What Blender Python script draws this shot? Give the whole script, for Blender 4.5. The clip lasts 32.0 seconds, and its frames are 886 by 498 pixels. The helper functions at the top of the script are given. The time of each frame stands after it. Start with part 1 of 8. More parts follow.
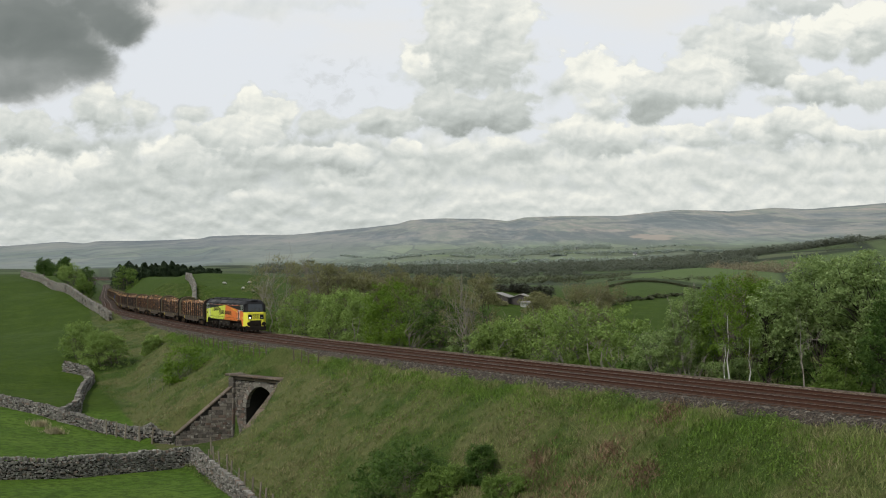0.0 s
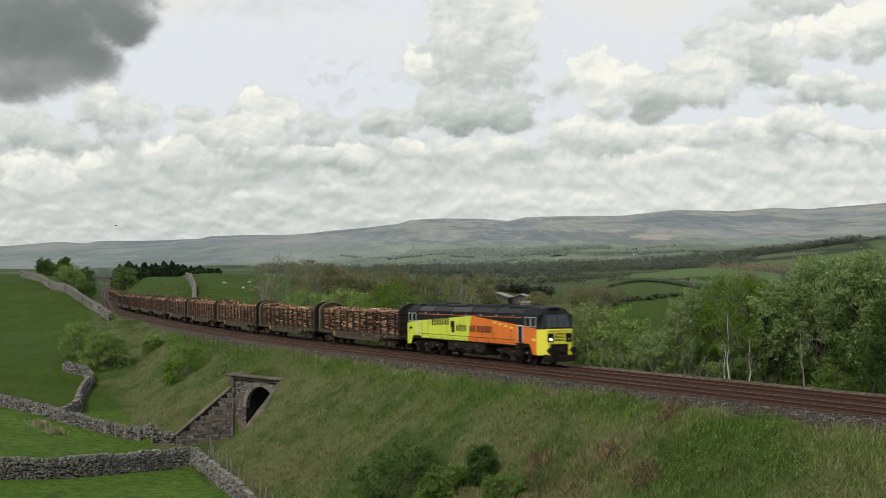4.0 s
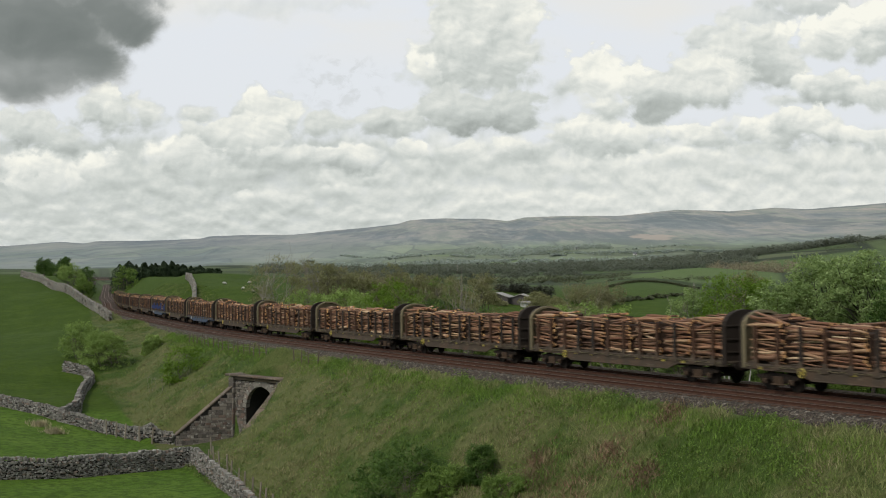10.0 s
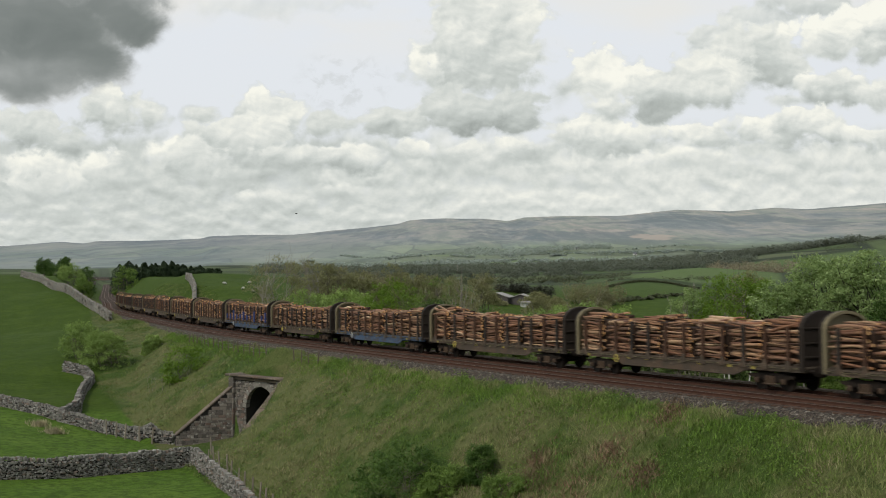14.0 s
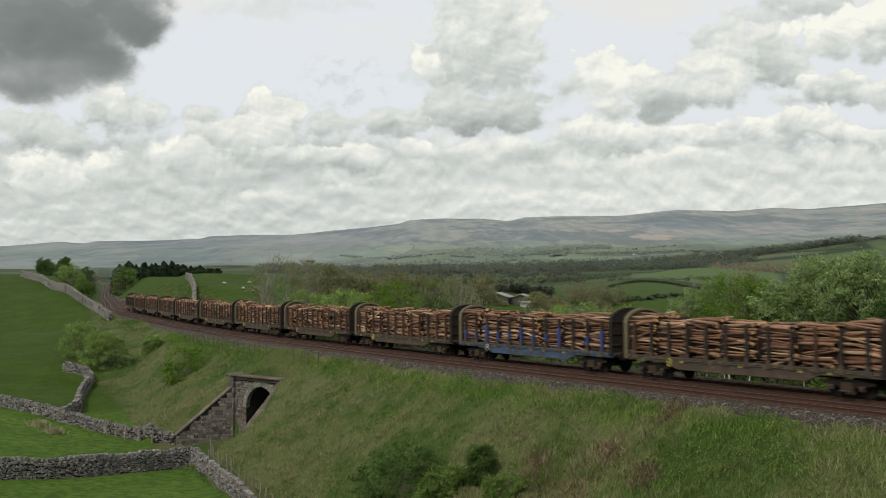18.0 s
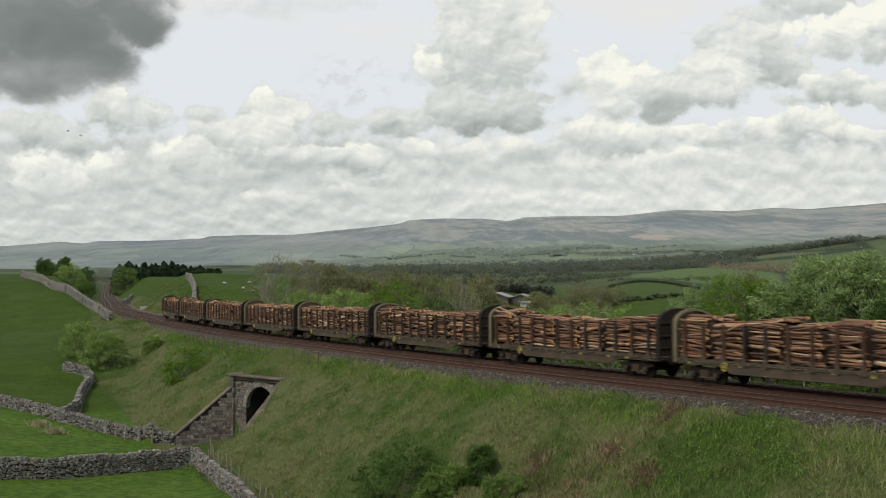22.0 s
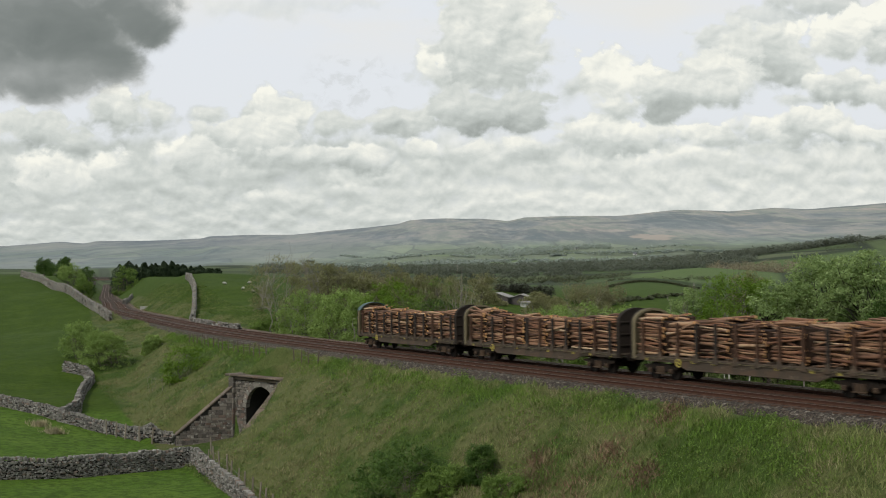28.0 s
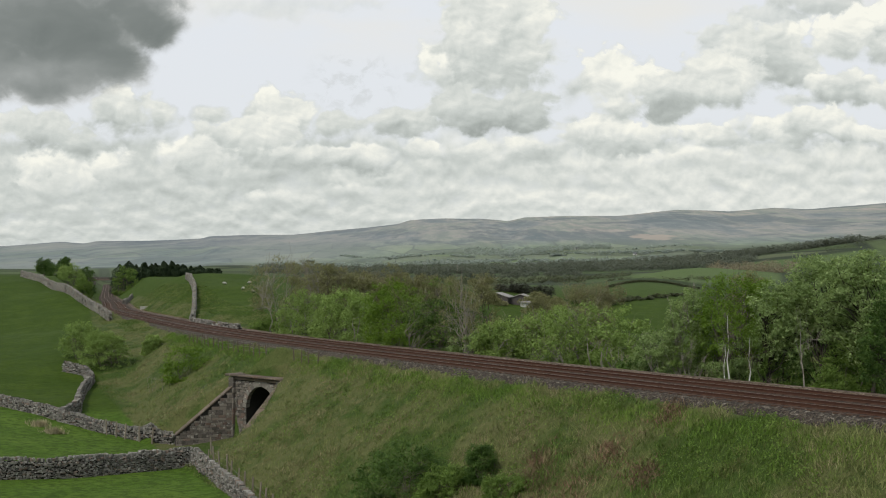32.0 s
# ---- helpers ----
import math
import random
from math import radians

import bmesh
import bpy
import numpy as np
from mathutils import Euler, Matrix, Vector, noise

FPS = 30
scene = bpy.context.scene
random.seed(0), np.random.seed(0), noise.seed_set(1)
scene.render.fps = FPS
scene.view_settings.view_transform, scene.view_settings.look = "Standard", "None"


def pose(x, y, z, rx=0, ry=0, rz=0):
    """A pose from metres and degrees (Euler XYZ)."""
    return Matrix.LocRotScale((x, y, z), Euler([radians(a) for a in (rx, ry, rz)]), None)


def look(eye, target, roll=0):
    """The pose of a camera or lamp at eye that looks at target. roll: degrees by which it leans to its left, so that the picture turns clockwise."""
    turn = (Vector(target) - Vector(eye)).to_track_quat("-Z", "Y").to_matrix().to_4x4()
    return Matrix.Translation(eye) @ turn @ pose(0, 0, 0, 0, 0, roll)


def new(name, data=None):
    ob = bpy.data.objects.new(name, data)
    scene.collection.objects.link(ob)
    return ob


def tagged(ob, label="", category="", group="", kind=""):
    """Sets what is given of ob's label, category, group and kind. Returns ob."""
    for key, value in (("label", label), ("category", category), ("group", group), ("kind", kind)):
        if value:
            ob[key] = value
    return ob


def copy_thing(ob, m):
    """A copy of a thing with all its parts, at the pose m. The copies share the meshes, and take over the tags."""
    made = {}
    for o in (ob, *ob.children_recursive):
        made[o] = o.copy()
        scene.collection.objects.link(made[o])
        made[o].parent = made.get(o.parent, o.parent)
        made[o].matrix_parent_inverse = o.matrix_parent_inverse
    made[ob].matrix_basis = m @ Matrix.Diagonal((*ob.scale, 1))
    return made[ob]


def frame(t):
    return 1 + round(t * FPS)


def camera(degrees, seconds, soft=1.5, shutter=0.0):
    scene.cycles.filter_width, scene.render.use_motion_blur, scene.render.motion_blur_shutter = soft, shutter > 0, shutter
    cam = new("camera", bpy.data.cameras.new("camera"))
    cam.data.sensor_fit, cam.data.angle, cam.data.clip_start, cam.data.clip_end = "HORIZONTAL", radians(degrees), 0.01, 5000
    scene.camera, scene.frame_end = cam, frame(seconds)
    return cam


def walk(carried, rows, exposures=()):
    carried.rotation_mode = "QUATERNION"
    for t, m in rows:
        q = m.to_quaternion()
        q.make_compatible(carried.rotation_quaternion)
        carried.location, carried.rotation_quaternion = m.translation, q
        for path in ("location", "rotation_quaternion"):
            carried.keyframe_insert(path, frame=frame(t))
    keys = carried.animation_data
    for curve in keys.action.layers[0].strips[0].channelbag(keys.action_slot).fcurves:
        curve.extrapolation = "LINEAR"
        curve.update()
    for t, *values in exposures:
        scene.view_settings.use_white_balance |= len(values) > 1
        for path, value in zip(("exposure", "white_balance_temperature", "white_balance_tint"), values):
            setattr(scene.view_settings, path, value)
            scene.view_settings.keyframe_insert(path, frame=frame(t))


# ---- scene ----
cam = camera(42.82, 32.0, 1.0, 0.5)
CAM_POSE = pose(0.0, 0.0, 10.0, 91.117, 0, 0)
walk(cam, [(0.0, CAM_POSE), (32.0, CAM_POSE)])
scene.view_settings.exposure = 0.0

# ---------------- light: bright cloudy afternoon, soft sun from behind the left shoulder ----------------
SUN_ELEV, SUN_AZ = 48.0, 215.0        # azimuth clockwise from +y
world = bpy.data.worlds.new("cloudy_sky")
scene.world = world
world.use_nodes = True
wn, wl = world.node_tree.nodes, world.node_tree.links
wn.clear()
w_out = wn.new("ShaderNodeOutputWorld")
w_add = wn.new("ShaderNodeAddShader")
w_sky = wn.new("ShaderNodeTexSky")
w_sky.sky_type = "NISHITA"
w_sky.sun_disc = False
w_sky.sun_elevation = radians(SUN_ELEV)
w_sky.sun_rotation = radians(SUN_AZ)
w_bg = wn.new("ShaderNodeBackground")
w_bg.inputs["Strength"].default_value = 0.05
w_cloud = wn.new("ShaderNodeBackground")
w_cloud.inputs["Color"].default_value = (0.97, 0.98, 0.94, 1)
w_cloud.inputs["Strength"].default_value = 0.46
wl.new(w_sky.outputs[0], w_bg.inputs[0])
wl.new(w_bg.outputs[0], w_add.inputs[0])
wl.new(w_cloud.outputs[0], w_add.inputs[1])
wl.new(w_add.outputs[0], w_out.inputs[0])
sun_data = bpy.data.lights.new("sun", "SUN")
sun_data.energy, sun_data.angle, sun_data.color = 1.95, radians(12), (1.0, 0.95, 0.86)
sun = new("sun", sun_data)
_a, _e = radians(SUN_AZ), radians(SUN_ELEV)
sun.matrix_world = look((0, 0, 0), (-math.sin(_a) * math.cos(_e), -math.cos(_a) * math.cos(_e), -math.sin(_e)))


# ---------------- material helpers ----------------
class Nodes:
    """Small helper to write node trees as expressions."""

    def __init__(self, tree):
        self.t = tree

    def put(self, sock, val):
        if isinstance(val, bpy.types.NodeSocket):
            self.t.links.new(val, sock)
        elif val is not None:
            if isinstance(val, (tuple, list)) and len(val) == 3 and sock.type == "RGBA":
                val = (*val, 1)
            sock.default_value = val

    def m(self, op, a, b=None, c=None, clamp=False):
        n = self.t.nodes.new("ShaderNodeMath")
        n.operation, n.use_clamp = op, clamp
        for i, x in enumerate((a, b, c)):
            self.put(n.inputs[i], x)
        return n.outputs[0]

    def add(self, a, b): return self.m("ADD", a, b)
    def sub(self, a, b): return self.m("SUBTRACT", a, b)
    def mul(self, a, b): return self.m("MULTIPLY", a, b)

    def step(self, x, lo, hi, a=0.0, b=1.0):
        n = self.t.nodes.new("ShaderNodeMapRange")
        n.interpolation_type = "SMOOTHSTEP"
        self.put(n.inputs[0], x)
        for i, v in enumerate((lo, hi, a, b)):
            self.put(n.inputs[i + 1], v)
        return n.outputs[0]

    def noise(self, vec, scale, detail=4.0, rough=0.55, distort=0.0, out=0):
        n = self.t.nodes.new("ShaderNodeTexNoise")
        self.put(n.inputs["Vector"], vec)
        n.inputs["Scale"].default_value = scale
        n.inputs["Detail"].default_value = detail
        n.inputs["Roughness"].default_value = rough
        n.inputs["Distortion"].default_value = distort
        return n.outputs[out]

    def voronoi(self, vec, scale, feature="F1", out="Distance", rnd=1.0):
        n = self.t.nodes.new("ShaderNodeTexVoronoi")
        n.feature = feature
        self.put(n.inputs["Vector"], vec)
        n.inputs["Scale"].default_value = scale
        n.inputs["Randomness"].default_value = rnd
        return n.outputs[out]

    def mapped(self, vec, scale=(1, 1, 1), loc=(0, 0, 0), rot=(0, 0, 0)):
        n = self.t.nodes.new("ShaderNodeMapping")
        self.put(n.inputs["Vector"], vec)
        n.inputs["Scale"].default_value = scale
        n.inputs["Location"].default_value = loc
        n.inputs["Rotation"].default_value = rot
        return n.outputs[0]

    def mix(self, f, a, b, mode="MIX"):
        n = self.t.nodes.new("ShaderNodeMix")
        n.data_type, n.blend_type = "RGBA", mode
        self.put(n.inputs[0], f)
        self.put(n.inputs[6], a)
        self.put(n.inputs[7], b)
        return n.outputs[2]

    def ramp(self, f, stops):
        n = self.t.nodes.new("ShaderNodeValToRGB")
        el = n.color_ramp.elements
        while len(el) < len(stops):
            el.new(0.5)
        for e, (p, c) in zip(el, stops):
            e.position, e.color = p, (*c, 1)
        self.put(n.inputs[0], f)
        return n.outputs[0]

    def coord(self, which="Object"):
        return self.t.nodes.new("ShaderNodeTexCoord").outputs[which]

    def position(self):
        return self.t.nodes.new("ShaderNodeNewGeometry").outputs["Position"]

    def rand(self):
        return self.t.nodes.new("ShaderNodeObjectInfo").outputs["Random"]

    def island(self):
        return self.t.nodes.new("ShaderNodeNewGeometry").outputs["Random Per Island"]

    def xyz(self, v):
        n = self.t.nodes.new("ShaderNodeSeparateXYZ")
        self.put(n.inputs[0], v)
        return n.outputs

    def join(self, x, y, z):
        n = self.t.nodes.new("ShaderNodeCombineXYZ")
        for i, v in enumerate((x, y, z)):
            self.put(n.inputs[i], v)
        return n.outputs[0]

    def bump(self, h, strength=0.3, dist=0.05):
        n = self.t.nodes.new("ShaderNodeBump")
        n.inputs["Strength"].default_value = strength
        n.inputs["Distance"].default_value = dist
        self.put(n.inputs["Height"], h)
        return n.outputs[0]


def material(name, build):
    mat = bpy.data.materials.new(name)
    mat.use_nodes = True
    t = mat.node_tree
    n = Nodes(t)
    bsdf = t.nodes["Principled BSDF"]
    build(n, bsdf)
    return mat


def paint(name, c, rough=0.5, metal=0.0, vary=0.25, dirt=(0.06, 0.05, 0.04), dirt_amt=0.35, scale=3.0, bump=0.15):
    """Weathered painted or plain surface: two scales of variation and grime."""
    def build(n, b):
        co = n.coord("Object")
        big = n.noise(co, scale * 0.35, 5, 0.6)
        fine = n.noise(co, scale * 9, 4, 0.6)
        col = n.mix(n.mul(fine, vary), (*c,), tuple(x * 0.55 for x in c))
        col = n.mix(n.step(n.add(n.mul(big, 0.8), n.mul(fine, 0.3)), 0.5, 0.85, 0, dirt_amt), col, dirt)
        n.put(b.inputs["Base Color"], col)
        n.put(b.inputs["Roughness"], n.m("ADD", rough, n.mul(n.sub(fine, 0.5), 0.25), clamp=True))
        b.inputs["Metallic"].default_value = metal
        b.inputs["Specular IOR Level"].default_value = 0.2 if rough > 0.7 else 0.5
        n.put(b.inputs["Normal"], n.bump(fine, bump, 0.01))
    return material(name, build)


class Builder:
    """Collects vertices and faces of one mesh."""

    def __init__(self):
        self.v, self.f, self.mi = [], [], []

    def face(self, pts, mi=0):
        k = len(self.v)
        self.v.extend(tuple(p) for p in pts)
        self.f.append(tuple(range(k, k + len(pts))))
        self.mi.append(mi)

    def grid(self, rows, closed=False, mi=0, flip=False):
        k, n = len(self.v), len(rows[0])
        for r in rows:
            self.v.extend(tuple(p) for p in r)
        for i in range(len(rows) - 1):
            for j in range(n if closed else n - 1):
                a, b = k + i * n + j, k + i * n + (j + 1) % n
                q = (a, b, b + n, a + n)
                self.f.append(q[::-1] if flip else q)
                self.mi.append(mi)

    def box(self, c, s, bevel=0.0, m=None, mi=0):
        hx, hy, hz = s[0] / 2, s[1] / 2, s[2] / 2
        b = min(bevel, hx * 0.9, hy * 0.9, hz * 0.9)
        k = len(self.v)
        put = []
        if b <= 0:
            for x in (-1, 1):
                for y in (-1, 1):
                    for z in (-1, 1):
                        put.append(Vector((x * hx, y * hy, z * hz)))
            fs = [(0, 1, 3, 2), (4, 6, 7, 5), (0, 4, 5, 1), (2, 3, 7, 6), (0, 2, 6, 4), (1, 5, 7, 3)]
        else:
            ids = {}
            for x in (-1, 1):
                for y in (-1, 1):
                    for z in (-1, 1):
                        for ax in range(3):
                            q = [x * hx, y * hy, z * hz]
                            for o in range(3):
                                if o != ax:
                                    q[o] -= (x, y, z)[o] * b
                            ids[(x, y, z, ax)] = len(put)
                            put.append(Vector(q))
            fs = []
            for ax in range(3):
                o1, o2 = [o for o in range(3) if o != ax]
                for sg in (-1, 1):
                    loop = []
                    for a1, a2 in ((-1, -1), (1, -1), (1, 1), (-1, 1)):
                        key = [0, 0, 0]
                        key[ax], key[o1], key[o2] = sg, a1, a2
                        loop.append(ids[(*key, ax)])
                    fs.append(loop)
            for ax in range(3):
                o1, o2 = [o for o in range(3) if o != ax]
                for a1 in (-1, 1):
                    for a2 in (-1, 1):
                        loop = []
                        for sg, use in ((-1, o1), (-1, o2), (1, o2), (1, o1)):
                            key = [0, 0, 0]
                            key[ax], key[o1], key[o2] = sg, a1, a2
                            loop.append(ids[(*key, use)])
                        fs.append(loop)
            for x in (-1, 1):
                for y in (-1, 1):
                    for z in (-1, 1):
                        fs.append([ids[(x, y, z, a)] for a in range(3)])
        cv = Vector(c)
        for i, loop in enumerate(fs):
            mid = sum((put[q] for q in loop), Vector()) / len(loop)
            nrm = (put[loop[1]] - put[loop[0]]).cross(put[loop[2]] - put[loop[1]])
            if nrm.dot(mid) < 0:
                loop = loop[::-1]
            self.f.append(tuple(k + q for q in loop))
            self.mi.append(mi)
        for q in put:
            q = (m @ q if m else q) + cv
            self.v.append(tuple(q))

    def tube(self, pts, radii, n=8, caps=True, mi=0):
        pts = [Vector(p) for p in pts]
        rows = []
        for i, p in enumerate(pts):
            d = (pts[min(i + 1, len(pts) - 1)] - pts[max(i - 1, 0)]).normalized()
            up = Vector((0, 0, 1)) if abs(d.z) < 0.9 else Vector((1, 0, 0))
            a = d.cross(up).normalized()
            b = a.cross(d)
            r = radii[i] if isinstance(radii, (list, tuple)) else radii
            rows.append([p + (a * math.cos(t) + b * math.sin(t)) * r for t in (2 * math.pi * j / n for j in range(n))])
        self.grid(rows, True, mi)
        if caps:
            self.face(rows[0], mi)
            self.face(rows[-1][::-1], mi)

    def prism(self, prof, axis, lo, hi, mi=0):
        """A closed outline in the plane across axis, drawn out from lo to hi."""
        def at(p, w):
            q = list(p)
            q.insert(axis, w)
            return q
        a, b = [at(p, lo) for p in prof], [at(p, hi) for p in prof]
        self.face(a, mi)
        self.face(b[::-1], mi)
        n = len(prof)
        for i in range(n):
            j = (i + 1) % n
            self.face([a[j], a[i], b[i], b[j]], mi)

    def mesh(self, name, mats, smooth=False):
        me = bpy.data.meshes.new(name)
        me.from_pydata(self.v, [], self.f)
        for mt in (mats if isinstance(mats, (list, tuple)) else [mats]):
            me.materials.append(mt)
        if any(self.mi):
            me.polygons.foreach_set("material_index", self.mi)
        if smooth:
            me.polygons.foreach_set("use_smooth", [True] * len(me.polygons))
        me.update()
        return me


def fix_normals(me):
    bm = bmesh.new()
    bm.from_mesh(me)
    bmesh.ops.remove_doubles(bm, verts=bm.verts, dist=0.0004)
    bmesh.ops.recalc_face_normals(bm, faces=bm.faces)
    bm.to_mesh(me)
    bm.free()


def part(name, b, mat, parent=None, label="", smooth=False, at=None, mend=True):
    """Links a builder (or mesh) as one mesh object, under a parent when given."""
    if isinstance(b, Builder):
        me = b.mesh(name, mat, smooth)
        if mend:
            fix_normals(me)
    else:
        me = b
    ob = new(name, me)
    if parent:
        ob.parent = parent
    if at is not None:
        ob.matrix_basis = at
    if label:
        ob["label"] = label
    return ob


# ---------------- the railway line: heading and level along its length ----------------
TRACK_S = (-520, -400, -320, -250, -190, -130, -70, 0, 60)
TRACK_DEG = (16.42, 17.51, 17.27, 16.12, 20.73, 21.08, 25.21, 27.79, 23.44)
TRACK_Z = (-2.26, -0.99, -0.12, 0.66, 1.37, 2.14, 2.79, 3.94, 5.19)
LINE_S = np.arange(-1200.0, 640.0, 1.0)


def box_smooth(a, n):
    return np.convolve(np.pad(a, n, "edge"), np.ones(2 * n + 1) / (2 * n + 1), "valid")


_th = np.radians(box_smooth(np.interp(LINE_S, TRACK_S, TRACK_DEG), 10) - 90.0)
_z = np.interp(LINE_S, (-1200, *TRACK_S, 640), (0.5, *TRACK_Z, 6.4))
LINE_Z = box_smooth(_z, 20)
LINE_X, LINE_Y = np.cumsum(np.cos(_th)), np.cumsum(np.sin(_th))
_i0 = int(np.argmin(abs(LINE_S)))
LINE_X, LINE_Y = LINE_X - LINE_X[_i0] + 10.40, LINE_Y - LINE_Y[_i0] + 67.51
LINE_T = _th


def line_at(s, side=0.0, up=0.0):
    """A point beside the far track's centre line; side is positive towards the near bank."""
    x, y = np.interp(s, LINE_S, LINE_X), np.interp(s, LINE_S, LINE_Y)
    z, t = np.interp(s, LINE_S, LINE_Z), np.interp(s, LINE_S, LINE_T)
    return Vector((x + side * math.sin(t), y - side * math.cos(t), z + up))


def near_line(x, y):
    """Signed distance from the far track's centre line (near bank positive), and the rail level there."""
    x, y = np.asarray(x, float).ravel(), np.asarray(y, float).ravel()
    d, z = np.full(x.shape, 1e6), np.zeros(x.shape)
    px, py, pz, pt = LINE_X[::4], LINE_Y[::4], LINE_Z[::4], LINE_T[::4]
    for i in range(0, len(x), 4000):
        k = slice(i, i + 4000)
        dx, dy = x[k, None] - px, y[k, None] - py
        j = np.argmin(dx * dx + dy * dy, axis=1)
        r = np.arange(len(j))
        d[k] = dx[r, j] * np.sin(pt[j]) - dy[r, j] * np.cos(pt[j])
        z[k] = pz[j]
        far = (dx[r, j] ** 2 + dy[r, j] ** 2) ** 0.5
        d[k] = np.where(far > abs(d[k]) + 8, np.copysign(far, d[k]), d[k])
    return d, z


# ---------------- the lie of the land ----------------
LAND = ((0, 0, 8.3), (0, 18, 4.4), (-6, 40, -2.5), (8, 30, 1.5), (-12, 66, -4.5), (-16, 84, -4.9), (-20, 100, -5.5), (-31, 79, -4.6),
        (-28, 60, -4.2), (-40, 95, -4.3), (-24, 108, -5.2), (-47, 118, -3.4), (-70, 180, -0.8), (-41.4, 134, -3.4), (-47, 138, -2.5), (-102, 260, 3.6),
        (-63, 211, 0.6), (-85, 256, 4.9), (-104, 293, 7.1), (-72, 231, 2.5), (-123, 330, 8.8), (-136, 345, 10.2), (-50.5, 229, 6.4), (-71, 311, 9.3), (-60, 268, 7.7), (-40, 180, 3.0), (-40, 232, 6.6), (-88, 350, 8.3),
        (-48, 285, 8.0), (-90, 300, 6.0), (-12, 125, 1.2), (12, 120, 0.5), (30, 88, 2.4), (38, 62, 3.6), (60, 160, -4.0), (20, 260, -3.5), (120, 200, -2.0),
        (-30, -30, 11.0), (40, -30, 9.0))
_P = np.array(LAND, float)


def _tps(r2):
    return 0.5 * r2 * np.log(r2 + 1e-9)


def _plate():
    n = len(_P)
    r2 = ((_P[:, None, :2] - _P[None, :, :2]) ** 2).sum(2)
    a = np.zeros((n + 3, n + 3))
    a[:n, :n] = _tps(r2) + np.eye(n) * 4.0
    a[:n, n], a[:n, n + 1:] = 1, _P[:, :2]
    a[n, :n], a[n + 1:, :n] = 1, _P[:, :2].T
    return np.linalg.solve(a, np.concatenate([_P[:, 2], np.zeros(3)]))


_W = _plate()
CREST_X = (-2000, 0, 60, 110, 150, 170, 230, 355, 372, 430, 520, 590, 650, 705, 724, 790, 850, 900, 928, 1000, 1090, 1200, 1290, 1370, 1430, 1568, 3600)
CREST_Y = (452, 439.5, 436, 432, 434, 430, 428.5, 424.5, 420, 418, 415.5, 407, 402.5, 396, 390, 386, 386.5, 390.5, 384, 381, 381.5, 374, 378, 373, 375.5, 367, 380)


def smooth01(x):
    x = np.clip(x, 0, 1)
    return x * x * (3 - 2 * x)


def wave(x, y, f, seed):
    """Cheap smooth undulation from a few sines."""
    v = 0
    for i in range(4):
        a = seed * 1.7 + i * 2.4
        v = v + np.sin((x * math.cos(a) + y * math.sin(a)) * f * (1 + 0.55 * i) + seed * (3.1 + i)) / (1 + 0.6 * i)
    return v / 2.2


# the cattle arch under the line: ends of its face, and of its wing walls, in plan
ARCH_L, ARCH_R = (-19.4, 103.9), (-13.9, 98.9)
WING_L, WING_R = (-24.2, 102.4), (-16.3, 89.6)
NOTCH = ((-19.8, 104.8), (-13.2, 99.3), (-15.0, 89.6), (-18.0, 86.5), (-34.0, 98.5), (-25.8, 104.0))
TUNNEL = ((-18.36, 102.92), (-14.02, 99.08), (-7.38, 106.57), (-11.72, 110.41))


def inside(poly, x, y):
    hit = np.zeros(x.shape, bool)
    j = len(poly) - 1
    for i in range(len(poly)):
        (xi, yi), (xj, yj) = poly[i], poly[j]
        hit ^= ((yi > y) != (yj > y)) & (x < (xj - xi) * (y - yi) / (yj - yi) + xi)
        j = i
    return hit


def in_notch(x, y):
    return inside(NOTCH, x, y) | inside(TUNNEL, x, y)


